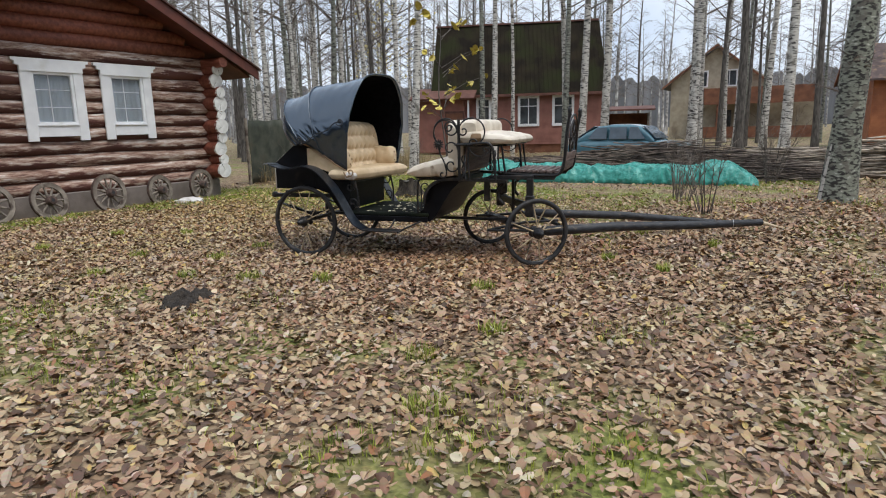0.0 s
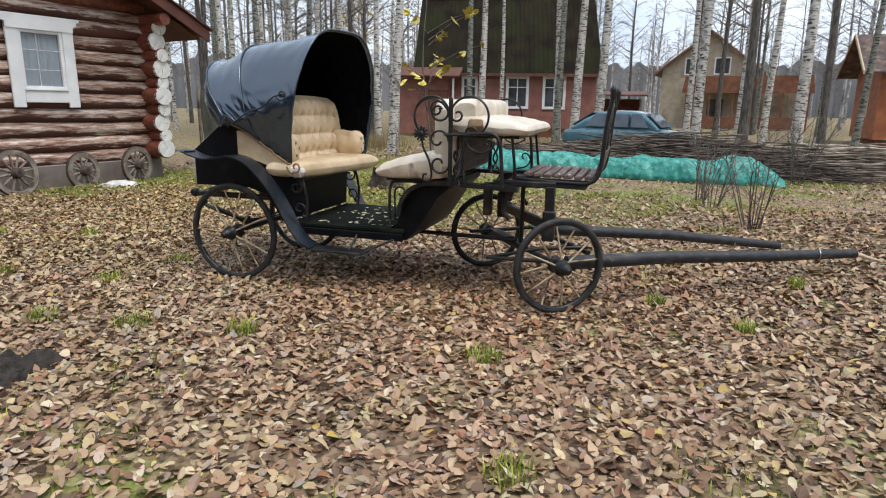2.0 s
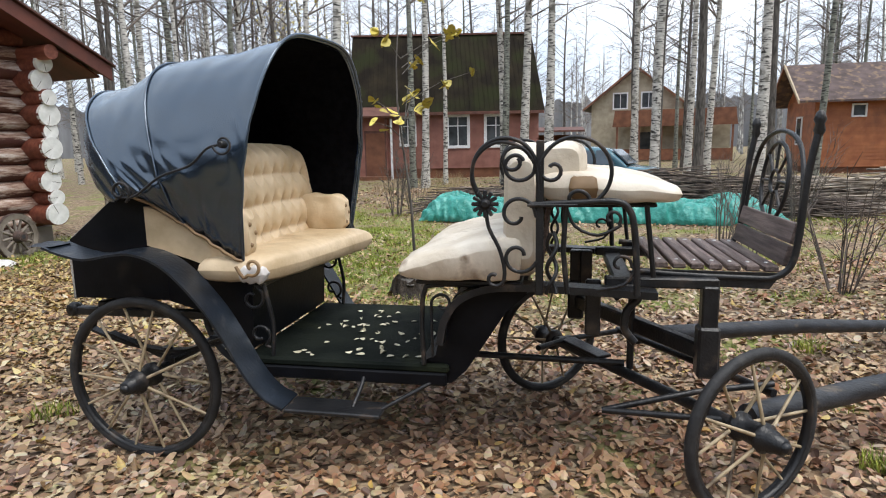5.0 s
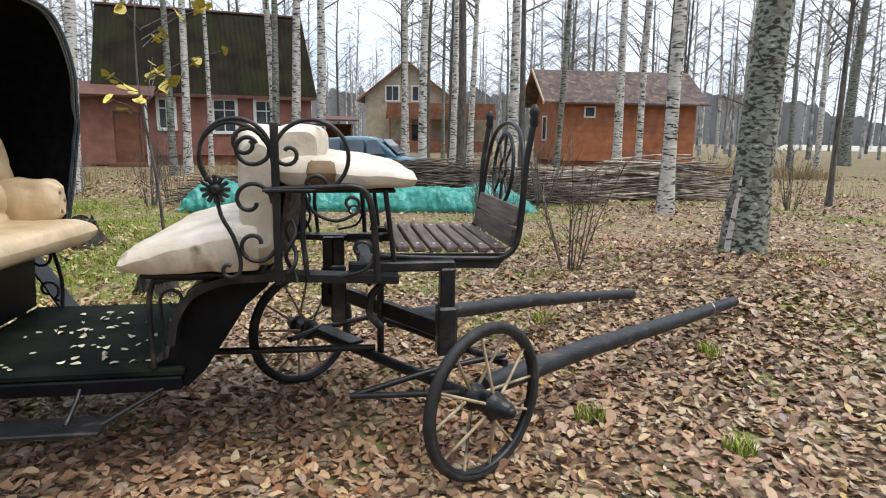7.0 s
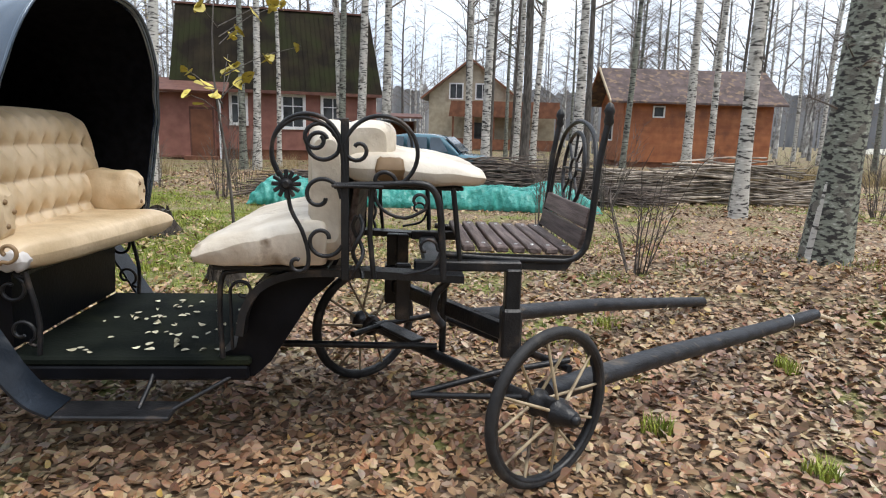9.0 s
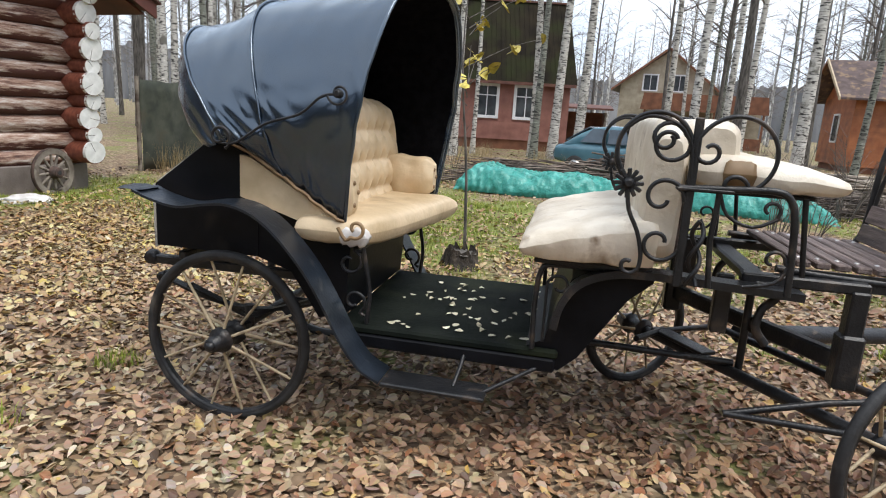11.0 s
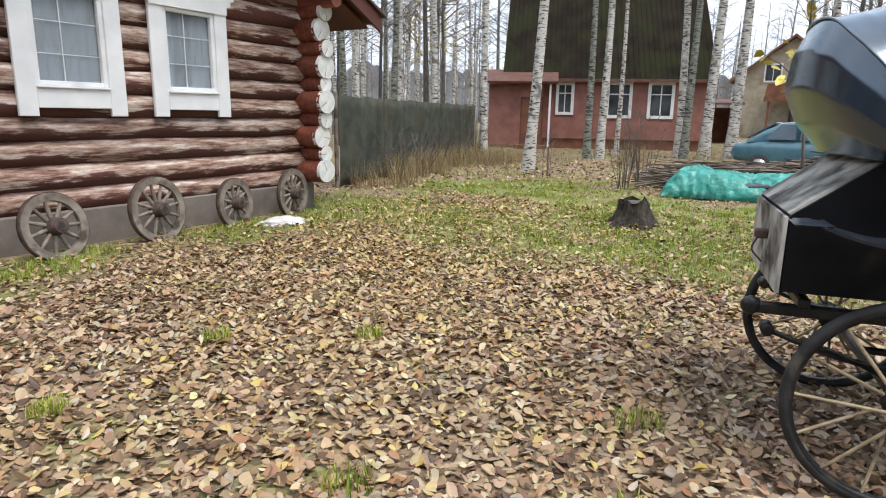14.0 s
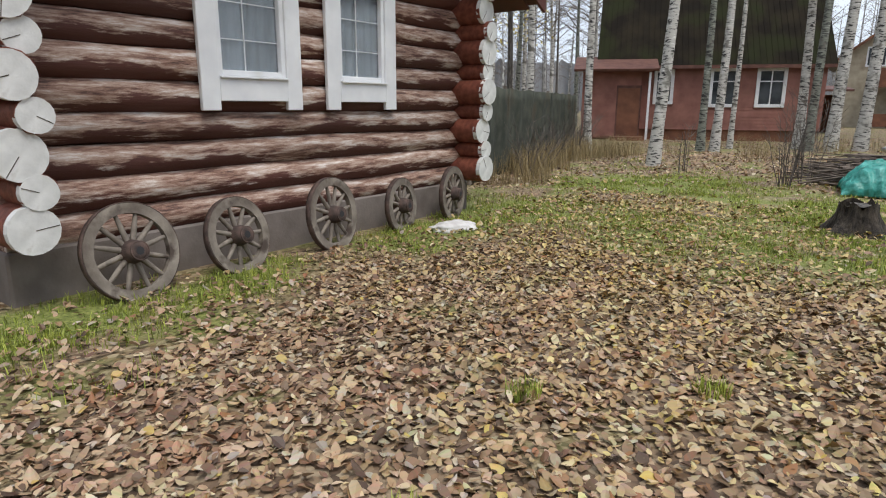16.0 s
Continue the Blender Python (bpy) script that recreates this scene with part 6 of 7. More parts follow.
def build_fence():
    f = thing("net_fence", Matrix.Identity(4), "dark green shade-net fence with wooden posts", "fence")
    a, b = Vector((7.2, 9.3, 0)), Vector((19.5, 13.0, 0))
    d = b - a
    w = Vector((-d.y, d.x, 0)).normalized()

    def fn(u, v):
        p = a + d * u + w * (0.05 * noise.noise(Vector((u * 40, v * 2, 0))) + 0.03 * math.sin(u * 60))
        return Vector((p.x, p.y, 0.02 + v * (1.92 + 0.07 * noise.noise(Vector((u * 20, 5, 5))))))
    for i in range(5):
        g = Geo().grid(lambda u, v, i=i: fn((i + u * 0.998) / 5, v), 24, 8)
        ob = part("net_panel", g, M_NET, f)
        so = ob.modifiers.new("thick", "SOLIDIFY")
        so.thickness = 0.006
    for i in range(6):
        p = a + d * (i / 5) + w * 0.08
        part("post", Geo().tube([(p.x, p.y, -0.1), (p.x, p.y, 2.0)], 0.045, 8), M_GREYWOOD, f)


def build_low_stump():
    def fn(u, v):
        a = 2 * math.pi * u
        q = Vector((math.cos(a), math.sin(a), 0))
        r = (0.16 + 0.10 * (1 - v) ** 2 + 0.05 * noise.noise(q * 2 + Vector((5, 0, v))) + 0.03 * noise.noise(q * 8 + Vector((0, 0, v * 2))))
        return Vector((r * q.x, r * q.y, 0.24 * v - 0.03 + v ** 3 * 0.10 * noise.noise(q * 4 + Vector((2, 0, 0)))))
    st = thing("tree_stump", pose(3.95, 0.36, 0), "low crumbling dark stump in the grass", "stump")
    part("bark", Geo().grid(fn, 44, 10), M_STUMP, st)
    part("cut_face", Geo().grid(lambda u, v: Vector((0.17 * v * math.cos(2 * math.pi * u), 0.17 * v * math.sin(2 * math.pi * u), 0.16 + 0.03 * noise.noise(Vector((math.cos(6.28 * u) * v * 6, math.sin(6.28 * u) * v * 6, 1))))), 32, 8), M_STUMPTOP, st)


build_sack()
build_low_stump()
build_stump()
build_mound()
build_fence()


# ---- trees ----
def tree_geo(seed, height, r, lean=(0, 0), first=0.4, limbs=26, twigs=7, sides=8, crown=1.0, fine=True):
    """A bare birch: (trunk, crown) with tapered trunk, rising limbs and drooping twigs."""
    rng = random.Random(seed)
    trunk, cr = Geo(), Geo()
    k = 14 if fine else 7
    pts, rs = [], []
    ph = rng.uniform(0, 6)
    for i in range(k + 1):
        s = i / k
        z = height * s
        wob = 0.012 * height * s
        pts.append(Vector((lean[0] * z + wob * math.sin(s * 5 + ph), lean[1] * z + wob * math.cos(s * 4 + ph * 1.7), z - (0.12 if i == 0 else 0))))
        rs.append(r * (1 - s) ** 0.75 * (1.0 if i else 1.35) + 0.012)
    trunk.tube(pts, rs, sides if fine else 5, caps=False)

    def at(s):
        f = s * k
        i = min(int(f), k - 1)
        return pts[i].lerp(pts[i + 1], f - i), rs[i] + (rs[i + 1] - rs[i]) * (f - i)
    for j in range(limbs):
        s = first + (0.97 - first) * (j + rng.random()) / limbs
        p, pr = at(s)
        a = rng.uniform(0, 2 * math.pi)
        ln = crown * (0.25 + 0.75 * (1 - s) / (1 - first)) * height * 0.20 * rng.uniform(0.6, 1.2)
        up = rng.uniform(0.35, 1.0)
        d = Vector((math.cos(a), math.sin(a), up)).normalized()
        q1 = p + d * ln * 0.5
        q2 = q1 + (d + Vector((0, 0, rng.uniform(-0.5, 0.15)))).normalized() * ln * 0.5
        lr = min(pr * 0.45, 0.010 + ln * 0.012)
        cr.tube([p, q1, q2], [lr, lr * 0.6, lr * 0.2], 4 if fine else 3, caps=False)
        for t in range(twigs):
            u = rng.uniform(0.25, 1.0)
            o = p.lerp(q1, u * 2) if u < 0.5 else q1.lerp(q2, u * 2 - 1)
            b = a + rng.uniform(-1.4, 1.4)
            e = Vector((math.cos(b), math.sin(b), rng.uniform(-0.5, 0.9))).normalized()
            tl = ln * rng.uniform(0.25, 0.6)
            m1 = o + e * tl * 0.5
            m2 = m1 + (e + Vector((0, 0, -0.6))).normalized() * tl * 0.5
            tr = 0.006 if fine else 0.012
            cr.tube([o, m1, m2], [tr, tr * 0.8, tr * 0.5], 3, caps=False, smooth=False)
            if fine:
                for _ in range(2):
                    b2 = b + rng.uniform(-1.3, 1.3)
                    o2 = o.lerp(m1, rng.uniform(0.3, 1.0))
                    e2 = Vector((math.cos(b2), math.sin(b2), rng.uniform(-0.6, 0.5))).normalized() * tl * 0.45
                    cr.tube([o2, o2 + e2], [tr * 0.7, tr * 0.4], 3, caps=False, smooth=False)
    return trunk, cr


def plant(name, x, y, seed, height, r, bark, label, lean=(0, 0), first=0.4, limbs=26, twigs=7, group=""):
    t = thing(name, pose(x, y, terrain(x, y) - 0.02 if x < 20 and abs(y) < 14 else 0), label, "tree", group)
    a, b = tree_geo(seed, height, r, lean, first, limbs, twigs, 12)
    part("trunk", a, bark, t)
    part("crown", b, M_TWIG, t, "bare twigs")
    return t


# the birches that stand nearest
near_trees = [
    (4.80, -5.79, 14, 0.185, M_BIRCH_OLD, (0.0, -0.032), "large old birch with grey-green lichened bark", 0.30),
    (11.9, -7.0, 14, 0.15, M_BIRCH, (0.0, 0.0), "white birch with a dark foot beside the stacked poles", 0.45),
    (13.1, -7.3, 13, 0.15, M_BIRCH_GREY, (0.005, -0.01), "grey birch beside the stacked poles", 0.45),
    (13.9, 8.0, 15, 0.155, M_BIRCH, (0.03, -0.045), "leaning white birch before the pink house", 0.5),
    (20.6, 8.1, 15, 0.15, M_BIRCH, (0.0, -0.02), "white birch before the pink house", 0.5),
    (20.3, 8.5, 14, 0.13, M_BIRCH_GREY, (0.0, 0.01), "grey birch before the pink house", 0.5),
    (18.5, 12.0, 14, 0.14, M_BIRCH, (0.0, 0.02), "white birch beside the net fence", 0.45),
    (22.4, 8.0, 14, 0.09, M_BIRCH, (0.0, 0.0), "slender white birch before the pink house", 0.5),
    (23.5, 4.85, 16, 0.20, M_BIRCH, (0.0, -0.015), "white birch in a clump beside the pink house", 0.4),
    (24.4, 6.0, 16, 0.17, M_BIRCH, (0.0, 0.03), "white birch in a clump beside the pink house", 0.4),
    (24.2, 4.0, 16, 0.21, M_BIRCH, (0.0, -0.02), "white birch in a clump beside the pink house", 0.4),
    (23.0, 5.5, 16, 0.15, M_BIRCH_GREY, (0.01, 0.0), "grey birch in a clump beside the pink house", 0.4),
    (25.0, -8.6, 15, 0.20, M_BIRCH, (0, 0), "white birch before the timber cabin", 0.5),
    (26.0, -9.75, 15, 0.15, M_BIRCH, (0, 0), "white birch before the timber cabin", 0.5),
    (22.0, -5.7, 14, 0.11, M_BIRCH_GREY, (0.0, -0.03), "slender leaning birch by the cabin", 0.5),
    (21.0, -3.95, 15, 0.19, M_BIRCH, (0.0, 0.0), "white birch behind the brushwood", 0.5),
    (27.0, -1.5, 15, 0.15, M_BIRCH, (0.0, 0.0), "white birch behind the brushwood", 0.5),
    (30.0, 1.2, 16, 0.16, M_BIRCH, (0.0, 0.0), "white birch behind the parked car", 0.45),
    (29.4, -25.0, 15, 0.17, M_BIRCH, (0.0, 0.02), "white birch at the edge of the open wood", 0.45),
    (24.7, -23.0, 15, 0.30, M_BARK, (0.02, 0.02), "thick dark tree at the edge of the open wood", 0.45),
    (37.0, -27.7, 16, 0.20, M_BARK, (0.0, 0.0), "dark trunk in the open wood", 0.45),
    (40.0, -26.2, 16, 0.36, M_BIRCH_GREY, (0.0, 0.0), "thick grey birch in the open wood", 0.45),
    (14.0, -11.6, 12, 0.06, M_BARK, (0.0, 0.0), "young dark tree by the stacked poles", 0.3),
    (16.0, 18.2, 15, 0.15, M_BIRCH, (0.0, 0.0), "white birch behind the net fence", 0.4),
]
for i, (x, y, h, r, bark, lean, label, first) in enumerate(near_trees):
    plant("birch_tree", x, y, 100 + i, h, r, bark, label, lean, first, 22, 7, "birches round the yard")
# thin second stem against the large birch, and its low bare bough
plant("young_birch", 4.7, -5.6, 140, 2.5, 0.036, M_BIRCH, "thin white birch stem leaning on a large birch", (0.02, -0.10), 0.6, 6, 4)

# mid-distance wood: a few birches, each planted many times
HOUSES = [(40.5, 8.1, 4), (28.5, 9.5, 10), (57, 4, 11), (35.5, -11, 9), (17.3, 1, 4.2), (2, 12, 8.5), (13, -1, 7.5), (14.8, -6.5, 5)]
rng = random.Random(78)
kinds = []
for i in range(9):
    bark = (M_BIRCH, M_BIRCH_GREY, M_BARK, M_BIRCH, M_BIRCH_GREY, M_BIRCH, M_BARK, M_BIRCH, M_BIRCH_GREY)[i]
    kinds.append(plant("birch_tree", -60 - 6 * i, -40, 300 + i, 15 + 3 * rng.random(), 0.11 + 0.07 * rng.random(), bark, "tall bare birch in the wood", (rng.uniform(-0.02, 0.02), rng.uniform(-0.02, 0.02)), 0.38, 26, 7, "birches of the wood"))
made = 0
taken = [(t[0], t[1]) for t in near_trees]
while made < 185:
    b, d = radians(rng.uniform(-46, 88)), rng.uniform(21, 62)
    x, y = -1 + d * math.cos(b), d * math.sin(b)
    if any((x - hx) ** 2 + (y - hy) ** 2 < hr ** 2 for hx, hy, hr in HOUSES) or any((x - q) ** 2 + (y - w) ** 2 < 3 for q, w in taken):
        continue
    if math.degrees(b) < -22 and d < 34:
        continue
    # keep the outlook on the house fronts open
    if d < 30 and abs(math.degrees(b) - 18) < 12:
        continue
    taken.append((x, y))
    s = rng.uniform(0.8, 1.15)
    ob = copy_thing(kinds[rng.randrange(9)], pose(x, y, 0, 0, 0, rng.uniform(0, 360)))
    ob.scale = (s, s, s)
    made += 1


# far wood, too many to count
def far_wood():
    rng = random.Random(5)
    protos = []
    for i in range(8):
        a, b = tree_geo(500 + i, 17, 0.15, (rng.uniform(-0.02, 0.02), rng.uniform(-0.02, 0.02)), 0.30, 24, 7, fine=False)
        protos.append((np.array(a.v), a.f, np.array(b.v), b.f))
    for which, name, mat, label in ((0, "far_wood_trunks", M_FARBARK, "distant bare birch trunks"), (2, "far_wood_twigs", M_TWIG, "twigs of the distant wood, haze put into their tone")):
        rng = random.Random(9)
        vs, fs, n = [], [], 0
        for i in range(380):
            b, d = radians(rng.uniform(-48, 92)), 56 + 95 * rng.random() ** 0.9
            x, y = -1 + d * math.cos(b), d * math.sin(b)
            p = protos[rng.randrange(8)]
            an, sc = rng.uniform(0, 6.28), rng.uniform(0.75, 1.2)
            if any((x - hx) ** 2 + (y - hy) ** 2 < hr ** 2 for hx, hy, hr in HOUSES):
                continue
            R = np.array([[math.cos(an), -math.sin(an), 0], [math.sin(an), math.cos(an), 0], [0, 0, 1]]) * sc
            v = p[which] @ R.T + np.array([x, y, 0])
            vs.append(v)
            fs += [tuple(k + n for k in f) for f in p[which + 1]]
            n += len(v)
        me = bpy.data.meshes.new(name)
        me.from_pydata(np.concatenate(vs).tolist(), [], fs)
        me.materials.append(mat)
        tagged(new(name, me), label, "wood", kind="stuff")


far_wood()


def far_treeline():
    """The wood's end: a band far behind everything, distance haze painted into its grey."""
    g = Geo()

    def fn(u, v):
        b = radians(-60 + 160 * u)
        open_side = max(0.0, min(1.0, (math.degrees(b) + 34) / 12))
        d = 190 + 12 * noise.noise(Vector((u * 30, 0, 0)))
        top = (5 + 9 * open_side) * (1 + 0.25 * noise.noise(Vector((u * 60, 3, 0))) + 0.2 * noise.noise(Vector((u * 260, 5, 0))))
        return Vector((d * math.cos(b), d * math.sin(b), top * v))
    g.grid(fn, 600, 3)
    whole("backdrop", g, M_BACKWOOD, "edge of the distant wood, haze painted as grey", "wood", kind="structure")
    # unseen wall behind the camera, added to darken reflections and side light
    w = Geo()

    def edge(u, v):
        b = radians(102 + 196 * u)
        d = 44 + 5 * noise.noise(Vector((u * 14, 7, 0)))
        top = 14.5 * (1 + 0.22 * noise.noise(Vector((u * 40, 3, 0))) + 0.25 * noise.noise(Vector((u * 210, 5, 0))))
        return Vector((d * math.cos(b), d * math.sin(b), top * v))
    w.grid(edge, 500, 3)
    whole("backdrop", w, M_UNSEEN_WOOD, "unseen dark wood backdrop behind the camera, added to darken reflections", "wood", kind="structure")
    f = Geo()
    f.grid(lambda u, v: Vector(((110 + 60 * v) * math.cos(radians(-60 + 34 * u)), (110 + 60 * v) * math.sin(radians(-60 + 34 * u)), 0.05 + 0.4 * v)), 30, 2)
    whole("field", f, M_FIELD, "pale open field beyond the wood", "field", kind="structure")


far_treeline()


# ---- shrubs, dry grass, sapling ----
def shrub(x, y, seed, height, stems, spread, label, mat=M_TWIG):
    rng = random.Random(seed)
    s = thing("shrub", pose(x, y, terrain(x, y) if x < 20 else 0), label, "shrub", "bare shrubs")
    for i in range(stems):
        g = Geo()
        a = rng.uniform(0, 6.28)
        out = rng.uniform(0.15, 1.0) * spread
        h = height * rng.uniform(0.6, 1.0)
        base = Vector((0.10 * math.cos(a), 0.10 * math.sin(a), -0.05))
        tip = Vector((out * math.cos(a), out * math.sin(a), h))
        mid_ = base.lerp(tip, 0.5) + Vector((rng.uniform(-0.05, 0.05), rng.uniform(-0.05, 0.05), 0.08))
        g.tube([base, mid_, tip], [0.009, 0.006, 0.003], 5)
        for k in range(7):
            u = rng.uniform(0.3, 1)
            o = base.lerp(mid_, u * 2) if u < 0.5 else mid_.lerp(tip, u * 2 - 1)
            b = a + rng.uniform(-1.5, 1.5)
            e = o + Vector((math.cos(b), math.sin(b), rng.uniform(0.5, 1.6))).normalized() * rng.uniform(0.15, 0.45) * height * 0.6
            g.tube([o, e], [0.005, 0.002], 3, smooth=False)
        part("stem", g, mat, s)


shrub(5.12, -4.0, 1, 1.35, 11, 0.75, "leafless shrub with thin upright stems")
shrub(8.2, -2.85, 2, 1.5, 12, 0.7, "leafless shrub before the tarpaulin")
shrub(7.3, -3.2, 3, 1.2, 10, 0.5, "leafless shrub before the tarpaulin")
shrub(11.2, 4.4, 4, 1.6, 18, 0.45, "bare reddish shrub at the tarpaulin's end")
shrub(12.3, 6.75, 5, 1.2, 7, 0.2, "thin bare saplings standing together")
shrub(11.6, 4.1, 6, 1.9, 12, 0.5, "bare reddish shrub at the tarpaulin's end")
shrub(12.3, -4.3, 7, 2.0, 18, 0.9, "tall leafless shrub beside the stacked poles")
shrub(13.0, -10.2, 8, 1.9, 14, 0.6, "leafless shrub by the stacked poles")
shrub(16.4, 11.3, 9, 1.8, 20, 0.8, "bare shrub beside the net fence", M_TWIG)
for i, (x, y) in enumerate(((9.2, 9.2), (11.0, 9.8), (12.8, 10.4), (14.6, 10.8), (24, 1.5), (26, -3), (19.5, -8.5), (20.5, -11))):
    shrub(x, y, 20 + i, 1.3, 16, 0.9, "low tangle of bare undergrowth", M_TWIG)


def blades(name, label, spots, mat, seed, h0, h1, width):
    """Grass blades, each a bent strip; spots are (x, y, radius, count)."""
    rng = np.random.default_rng(seed)
    V = []
    for x, y, rad, n in spots:
        r, a = rad * np.sqrt(rng.random(n)), rng.uniform(0, 2 * np.pi, n)
        bx, by = x + r * np.cos(a), y + r * np.sin(a)
        h = rng.uniform(h0, h1, n)
        an = rng.uniform(0, 2 * np.pi, n)
        lean = rng.uniform(0.1, 0.7, n) * h
        w = width * rng.uniform(0.6, 1.2, n)
        dx, dy = np.cos(an), np.sin(an)
        z = np.full(n, terrain(x, y))
        p = np.stack([np.stack([bx - dy * w, by + dx * w, z], 1), np.stack([bx + dy * w, by - dx * w, z], 1),
                      np.stack([bx + dy * w * 0.7 + dx * lean * 0.35, by - dx * w * 0.7 + dy * lean * 0.35, z + h * 0.6], 1), np.stack([bx - dy * w * 0.7 + dx * lean * 0.35, by + dx * w * 0.7 + dy * lean * 0.35, z + h * 0.6], 1),
                      np.stack([bx + dx * lean, by + dy * lean, z + h], 1)], 1)
        V.append(p.reshape(-1, 3))
    V = np.concatenate(V)
    n = len(V) // 5
    q = np.arange(n)[:, None] * 5
    quads, tris = q + np.array([0, 1, 2, 3]), q + np.array([3, 2, 4])
    me = bpy.data.meshes.new(name)
    me.from_pydata(V.tolist(), [], quads.tolist() + tris.tolist())
    me.materials.append(mat)
    return tagged(new(name, me), label, "grass", kind="stuff")


rng = random.Random(21)
spots = []
for i in range(7500):
    x, y = rng.uniform(-8, 17), rng.uniform(-11, 9)
    g = grassy(x, y)
    if rng.random() < g and not (-1.4 < x < 5 and y > 7.7):
        spots.append((x, y, 0.22, int(14 + 56 * g)))
tufts = [(-2.2, -3.4, 0.14), (-1.5, -3.6, 0.12), (-2.9, -3.9, 0.14), (-0.4, -2.9, 0.12), (1.35, -3.6, 0.09), (2.3, -4.6, 0.09), (1.0, -4.3, 0.08), (-1.5, 0.3, 0.12), (-1.2, -0.4, 0.14), (-1.9, 1.4, 0.10),
         (-1.0, 2.0, 0.12), (-0.6, 0.9, 0.16), (0.3, 1.1, 0.14), (-0.9, -1.2, 0.12), (3.2, -3.5, 0.12), (-1.4, 3.7, 0.10), (-0.2, 3.9, 0.10), (0.5, 3.1, 0.10)]
blades("lawn_grass", "short green and yellowish lawn grass in patches", spots, M_GRASS, 3, 0.03, 0.085, 0.0042)
blades("grass_tufts", "small bright green grass tufts among fallen leaves", [(x, y, r, 130) for x, y, r in tufts], M_GRASS, 7, 0.05, 0.11, 0.0045)
dry = [(8 + 0.5 * i + rng.uniform(-0.3, 0.3), 8.9 + 0.15 * i + rng.uniform(-0.5, 0.6), 0.35, 120) for i in range(22)]
dry += [(26 + rng.uniform(-2, 2), -15 + rng.uniform(-2, 2), 0.6, 160) for i in range(16)]
dry += [(rng.uniform(15, 24), rng.uniform(-14, 14), 0.5, 60) for i in range(40)]
dry += [(13.5 + rng.uniform(-5, 4), 10.2 + rng.uniform(-0.6, 0.5), 0.4, 90) for i in range(24)]
blades("dry_grass", "tall straw-coloured dry grass", dry, M_DRY, 4, 0.25, 0.75, 0.005)


def leaf_mesh(name, px, py, pz, size, rng, flat=0.35):
    """Round-bladed leaves, each two halves folded on a midrib, with curled rims."""
    n = len(px)
    shape = np.array([(-0.50, 0, 0), (-0.36, 0.27, 0.07), (-0.05, 0.39, 0.13), (0.28, 0.26, 0.10), (0.56, 0, 0.03), (0.28, -0.26, 0.10), (-0.05, -0.39, 0.13), (-0.36, -0.27, 0.07)])
    pts = shape[None] * size[:, None, None] * np.stack([np.ones(n), rng.uniform(0.72, 1.12, n), rng.uniform(-1.0, 1.5, n)], 1)[:, None, :]
    bend = rng.normal(0, 0.5, n)[:, None]
    pts[..., 2] += bend * pts[..., 0] ** 2 / size[:, None]
    az, tx, ty = rng.uniform(0, 2 * np.pi, n), rng.normal(0, flat, n), rng.normal(0, flat, n)
    c, s = np.cos(az)[:, None], np.sin(az)[:, None]
    x, y, z = pts[..., 0], pts[..., 1], pts[..., 2]
    z2 = z + x * np.sin(tx)[:, None] + y * np.sin(ty)[:, None]
    X, Y = x * c - y * s, x * s + y * c
    z2 -= np.minimum(0, z2.min(axis=1))[:, None] * 0.85
    V = np.stack([X + px[:, None], Y + py[:, None], z2 + pz[:, None]], -1).reshape(-1, 3)
    q = np.arange(n)[:, None] * 8
    F = np.concatenate([q + np.array([0, 4, 3, 2, 1]), q + np.array([0, 7, 6, 5, 4])])
    me = bpy.data.meshes.new(name)
    me.from_pydata(V.tolist(), [], F.tolist())
    return me


def fallen_leaves():
    rng = np.random.default_rng(12)
    X, Y = [], []
    for x0, x1, y0, y1, dens in ((-7, 8, -8, 7.3, 400), (-4.5, 3.5, -6, 6, 330), (-10, 20, -14, 10, 75), (20, 34, -20, 12, 16)):
        n = int((x1 - x0) * (y1 - y0) * dens)
        X.append(rng.uniform(x0, x1, n))
        Y.append(rng.uniform(y0, y1, n))
    X, Y = np.concatenate(X), np.concatenate(Y)
    keep = np.array([rng.random() > 0.66 * grassy(x, y) and not (-1.3 < x < 4.9 and y > 7.6) for x, y in zip(X, Y)])
    X, Y = X[keep], Y[keep]
    Z = np.array([terrain(x, y) for x, y in zip(X, Y)]) + rng.uniform(0.001, 0.016, len(X)) + np.array([0.045 * grassy(x, y) for x, y in zip(X, Y)]) * rng.random(len(X))
    size = 0.030 + 0.044 * rng.random(len(X)) ** 1.3
    far = np.hypot(X + 1, Y) > 12
    size[far] *= 1.4
    me = leaf_mesh("fallen_leaves", X, Y, Z, size, rng)
    me.materials.append(M_LEAF)
    # leaf tint by place, reddish round the carriage: 1 reddish brown, 0 buff, -1 yellow
    kind = np.exp(-((X - 1.0) / 2.0) ** 2 - ((Y + 2.2) / 1.9) ** 2) + 0.8 * np.exp(-((X - 7) / 4) ** 2 - ((Y + 5.5) / 2.6) ** 2)
    kind += 0.6 * np.exp(-((X + 1) / 2.2) ** 2 - ((Y - 5.3) / 1.4) ** 2)
    kind -= 0.45 * np.exp(-(X / 4) ** 2 - ((Y - 4.2) / 2.6) ** 2)
    kind -= 0.9 * np.exp(-((X - 6) / 4) ** 2 - ((Y - 5) / 3) ** 2) + 0.5 * np.exp(-((X - 5) / 3) ** 2 - ((Y + 0.5) / 2) ** 2)
    at = me.attributes.new("kind", "FLOAT", "POINT")
    at.data.foreach_set("value", np.repeat(kind + rng.normal(0, 0.25, len(X)), 8))
    tagged(new("fallen_leaves", me), "dense carpet of fallen brown and buff birch leaves", "leaves", kind="stuff")


fallen_leaves()


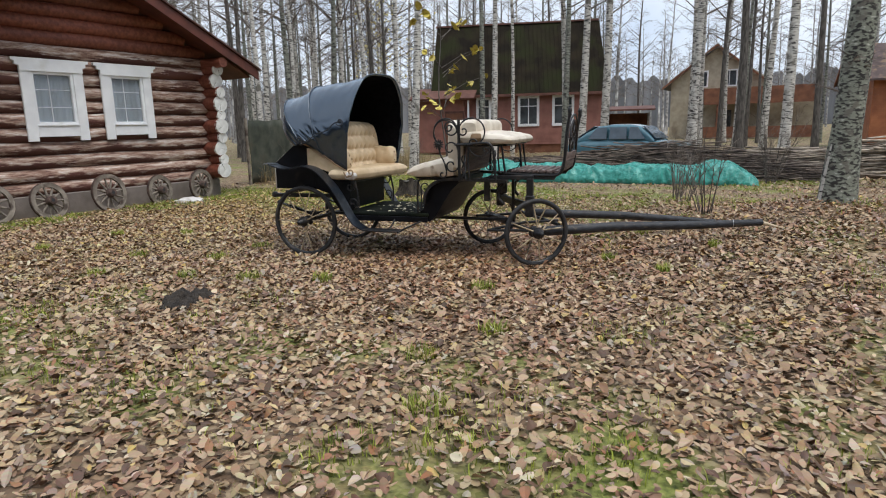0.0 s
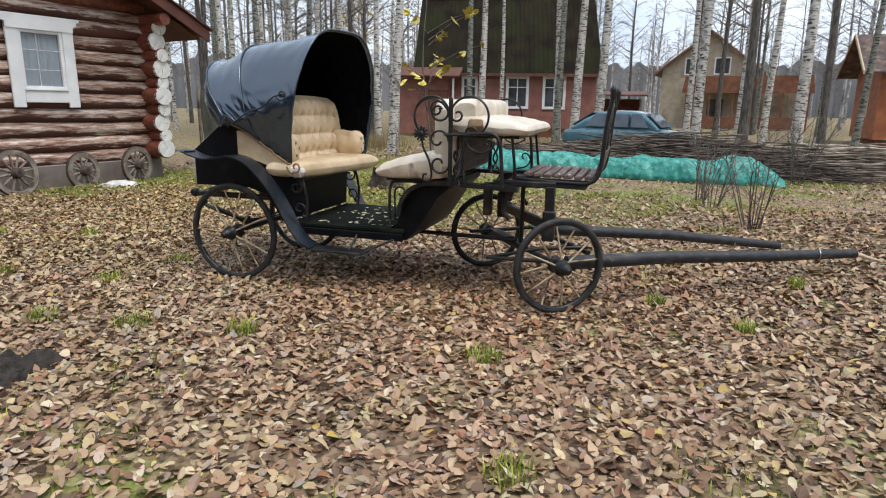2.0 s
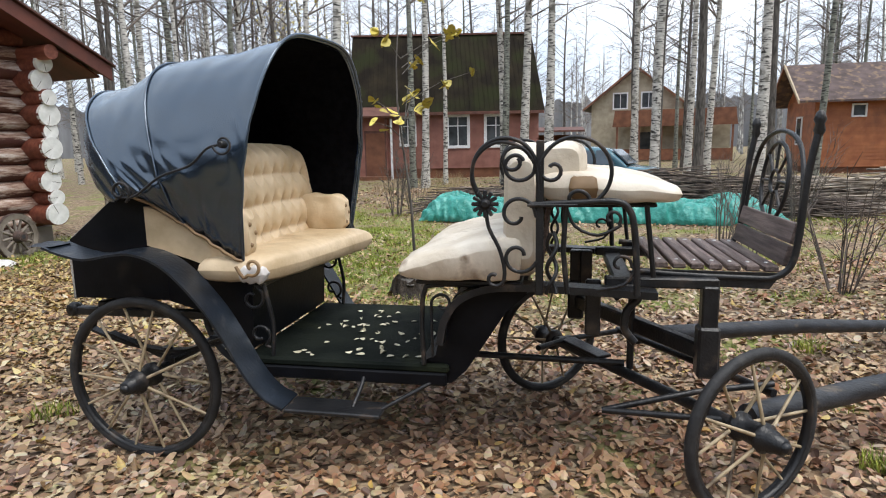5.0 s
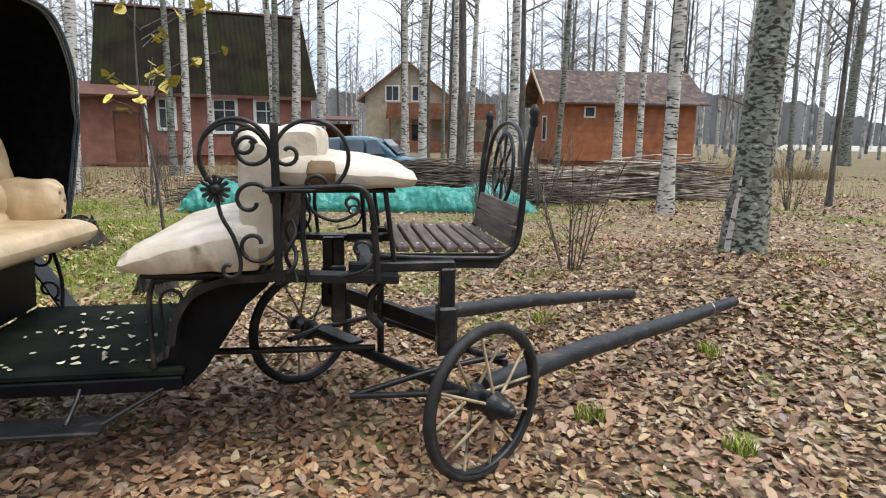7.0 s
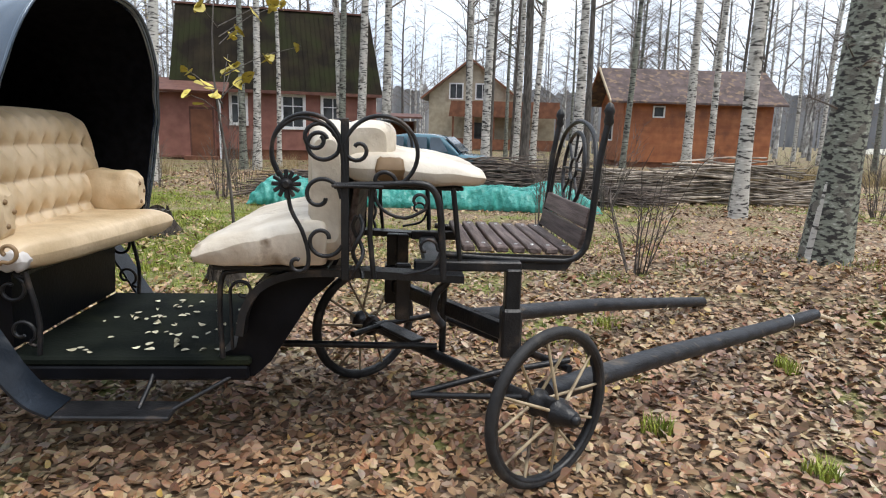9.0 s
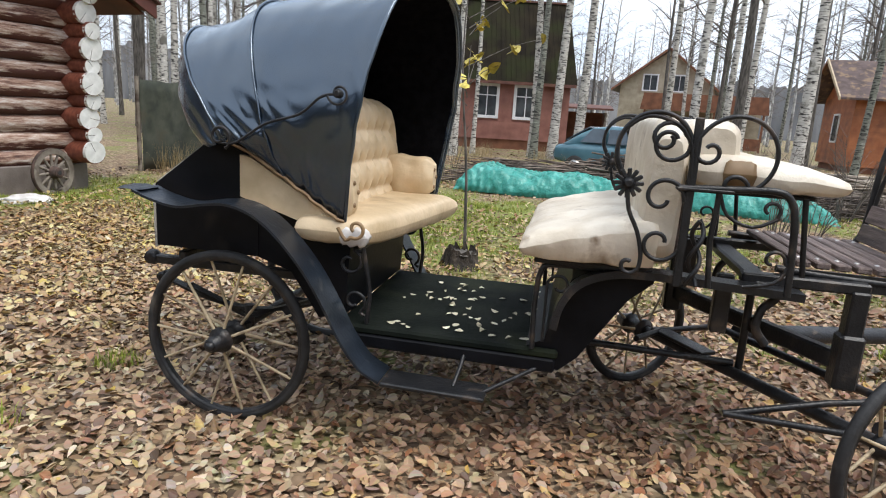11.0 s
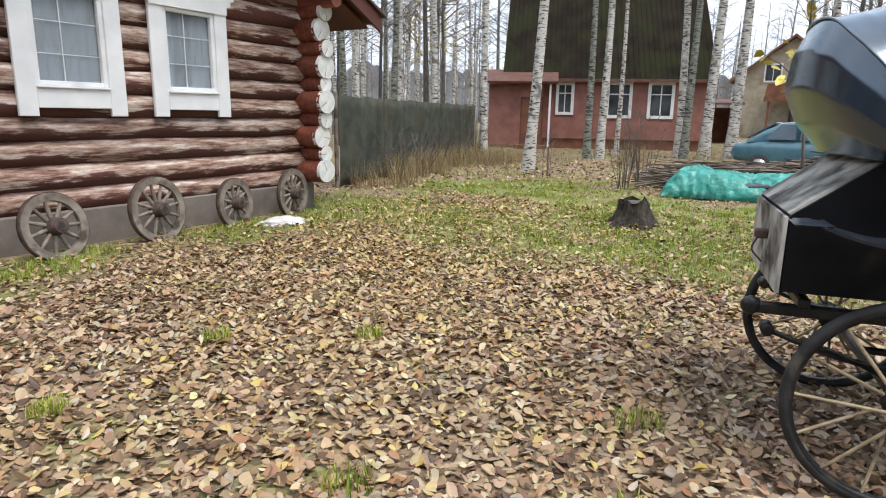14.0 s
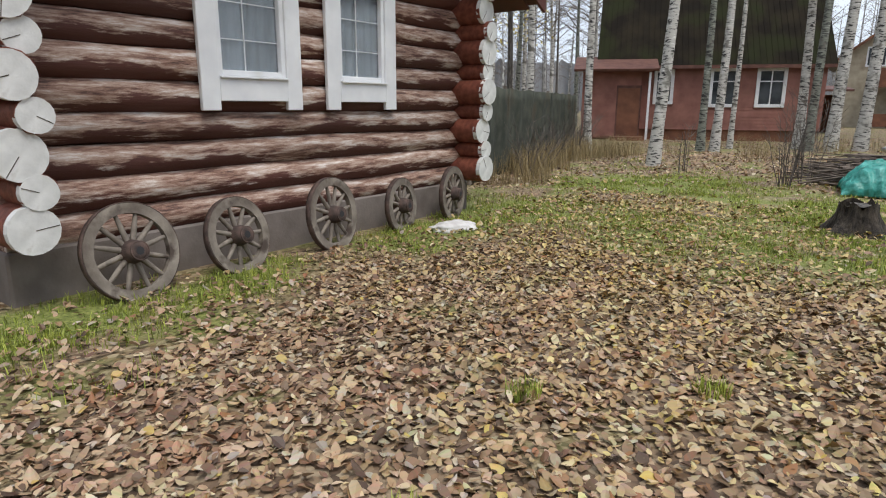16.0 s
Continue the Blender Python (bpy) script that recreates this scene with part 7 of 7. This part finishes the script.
def leaves_on_floor():
    rng = np.random.default_rng(4)
    n = 70
    lx, ly = rng.uniform(0.75, 1.62, n), 0.25 + 1.0 * rng.random(n) ** 1.2
    c, s = math.cos(radians(-76.7)), math.sin(radians(-76.7))
    me = leaf_mesh("leaves_on_carriage", lx * c - ly * s, lx * s + ly * c, np.full(n, 0.581), rng.uniform(0.026, 0.045, n), rng, 0.08)
    me.materials.append(M_PALELEAF)
    tagged(new("leaves_on_carriage", me), "pale fallen leaves scattered on the carriage floor", "leaves", kind="stuff")


leaves_on_floor()


def sapling():
    s = thing("aspen_sapling", pose(4.63, 0.6, 0), "thin sapling with a few last yellow leaves", "tree")
    rng = random.Random(3)
    pts = [Vector((0.02 * k * math.sin(k), 0.03 * k, 0.45 * k - 0.05)) for k in range(9)]
    part("trunk", Geo().tube(pts, [0.022 * (1 - k / 10) for k in range(9)], 8), M_BARK, s)
    g = Geo()
    P = []
    for j in range(16):
        o = pts[3].lerp(pts[8], rng.random())
        a = rng.uniform(0, 6.28)
        e = o + Vector((math.cos(a), math.sin(a), rng.uniform(0.1, 0.8))).normalized() * rng.uniform(0.4, 1.0)
        g.tube([o, o.lerp(e, 0.5) + Vector((0, 0, 0.05)), e], [0.007, 0.005, 0.003], 4)
        for k in range(4):
            P.append(o.lerp(e, rng.uniform(0.5, 1.0)))
    part("branches", g, M_BARK, s)
    P = np.array([tuple(p) for p in P])
    r2 = np.random.default_rng(3)
    me = leaf_mesh("leaves", P[:, 0], P[:, 1], P[:, 2] - 0.04, r2.uniform(0.10, 0.16, len(P)), r2, 0.9)
    me.materials.append(M_YELLOW)
    part("leaves", me, None, s, "yellow autumn leaves")


sapling()


def yellow_birch():
    """The one tree far off that still holds its leaves."""
    rng = random.Random(31)
    t = plant("yellow_birch", 33.0, 24.0, 71, 13, 0.10, M_BIRCH, "birch that still holds thin yellow-green leaves", (0, 0), 0.3, 30, 6)
    P = np.array([(rng.gauss(0, 1.2), rng.gauss(0, 1.2), rng.uniform(5, 13)) for _ in range(900)])
    r2 = np.random.default_rng(8)
    me = leaf_mesh("leaves", P[:, 0], P[:, 1], P[:, 2], r2.uniform(0.10, 0.18, len(P)), r2, 1.0)
    me.materials.append(M_YELLOW)
    part("leaves", me, None, t, "sparse yellow leaves")


yellow_birch()
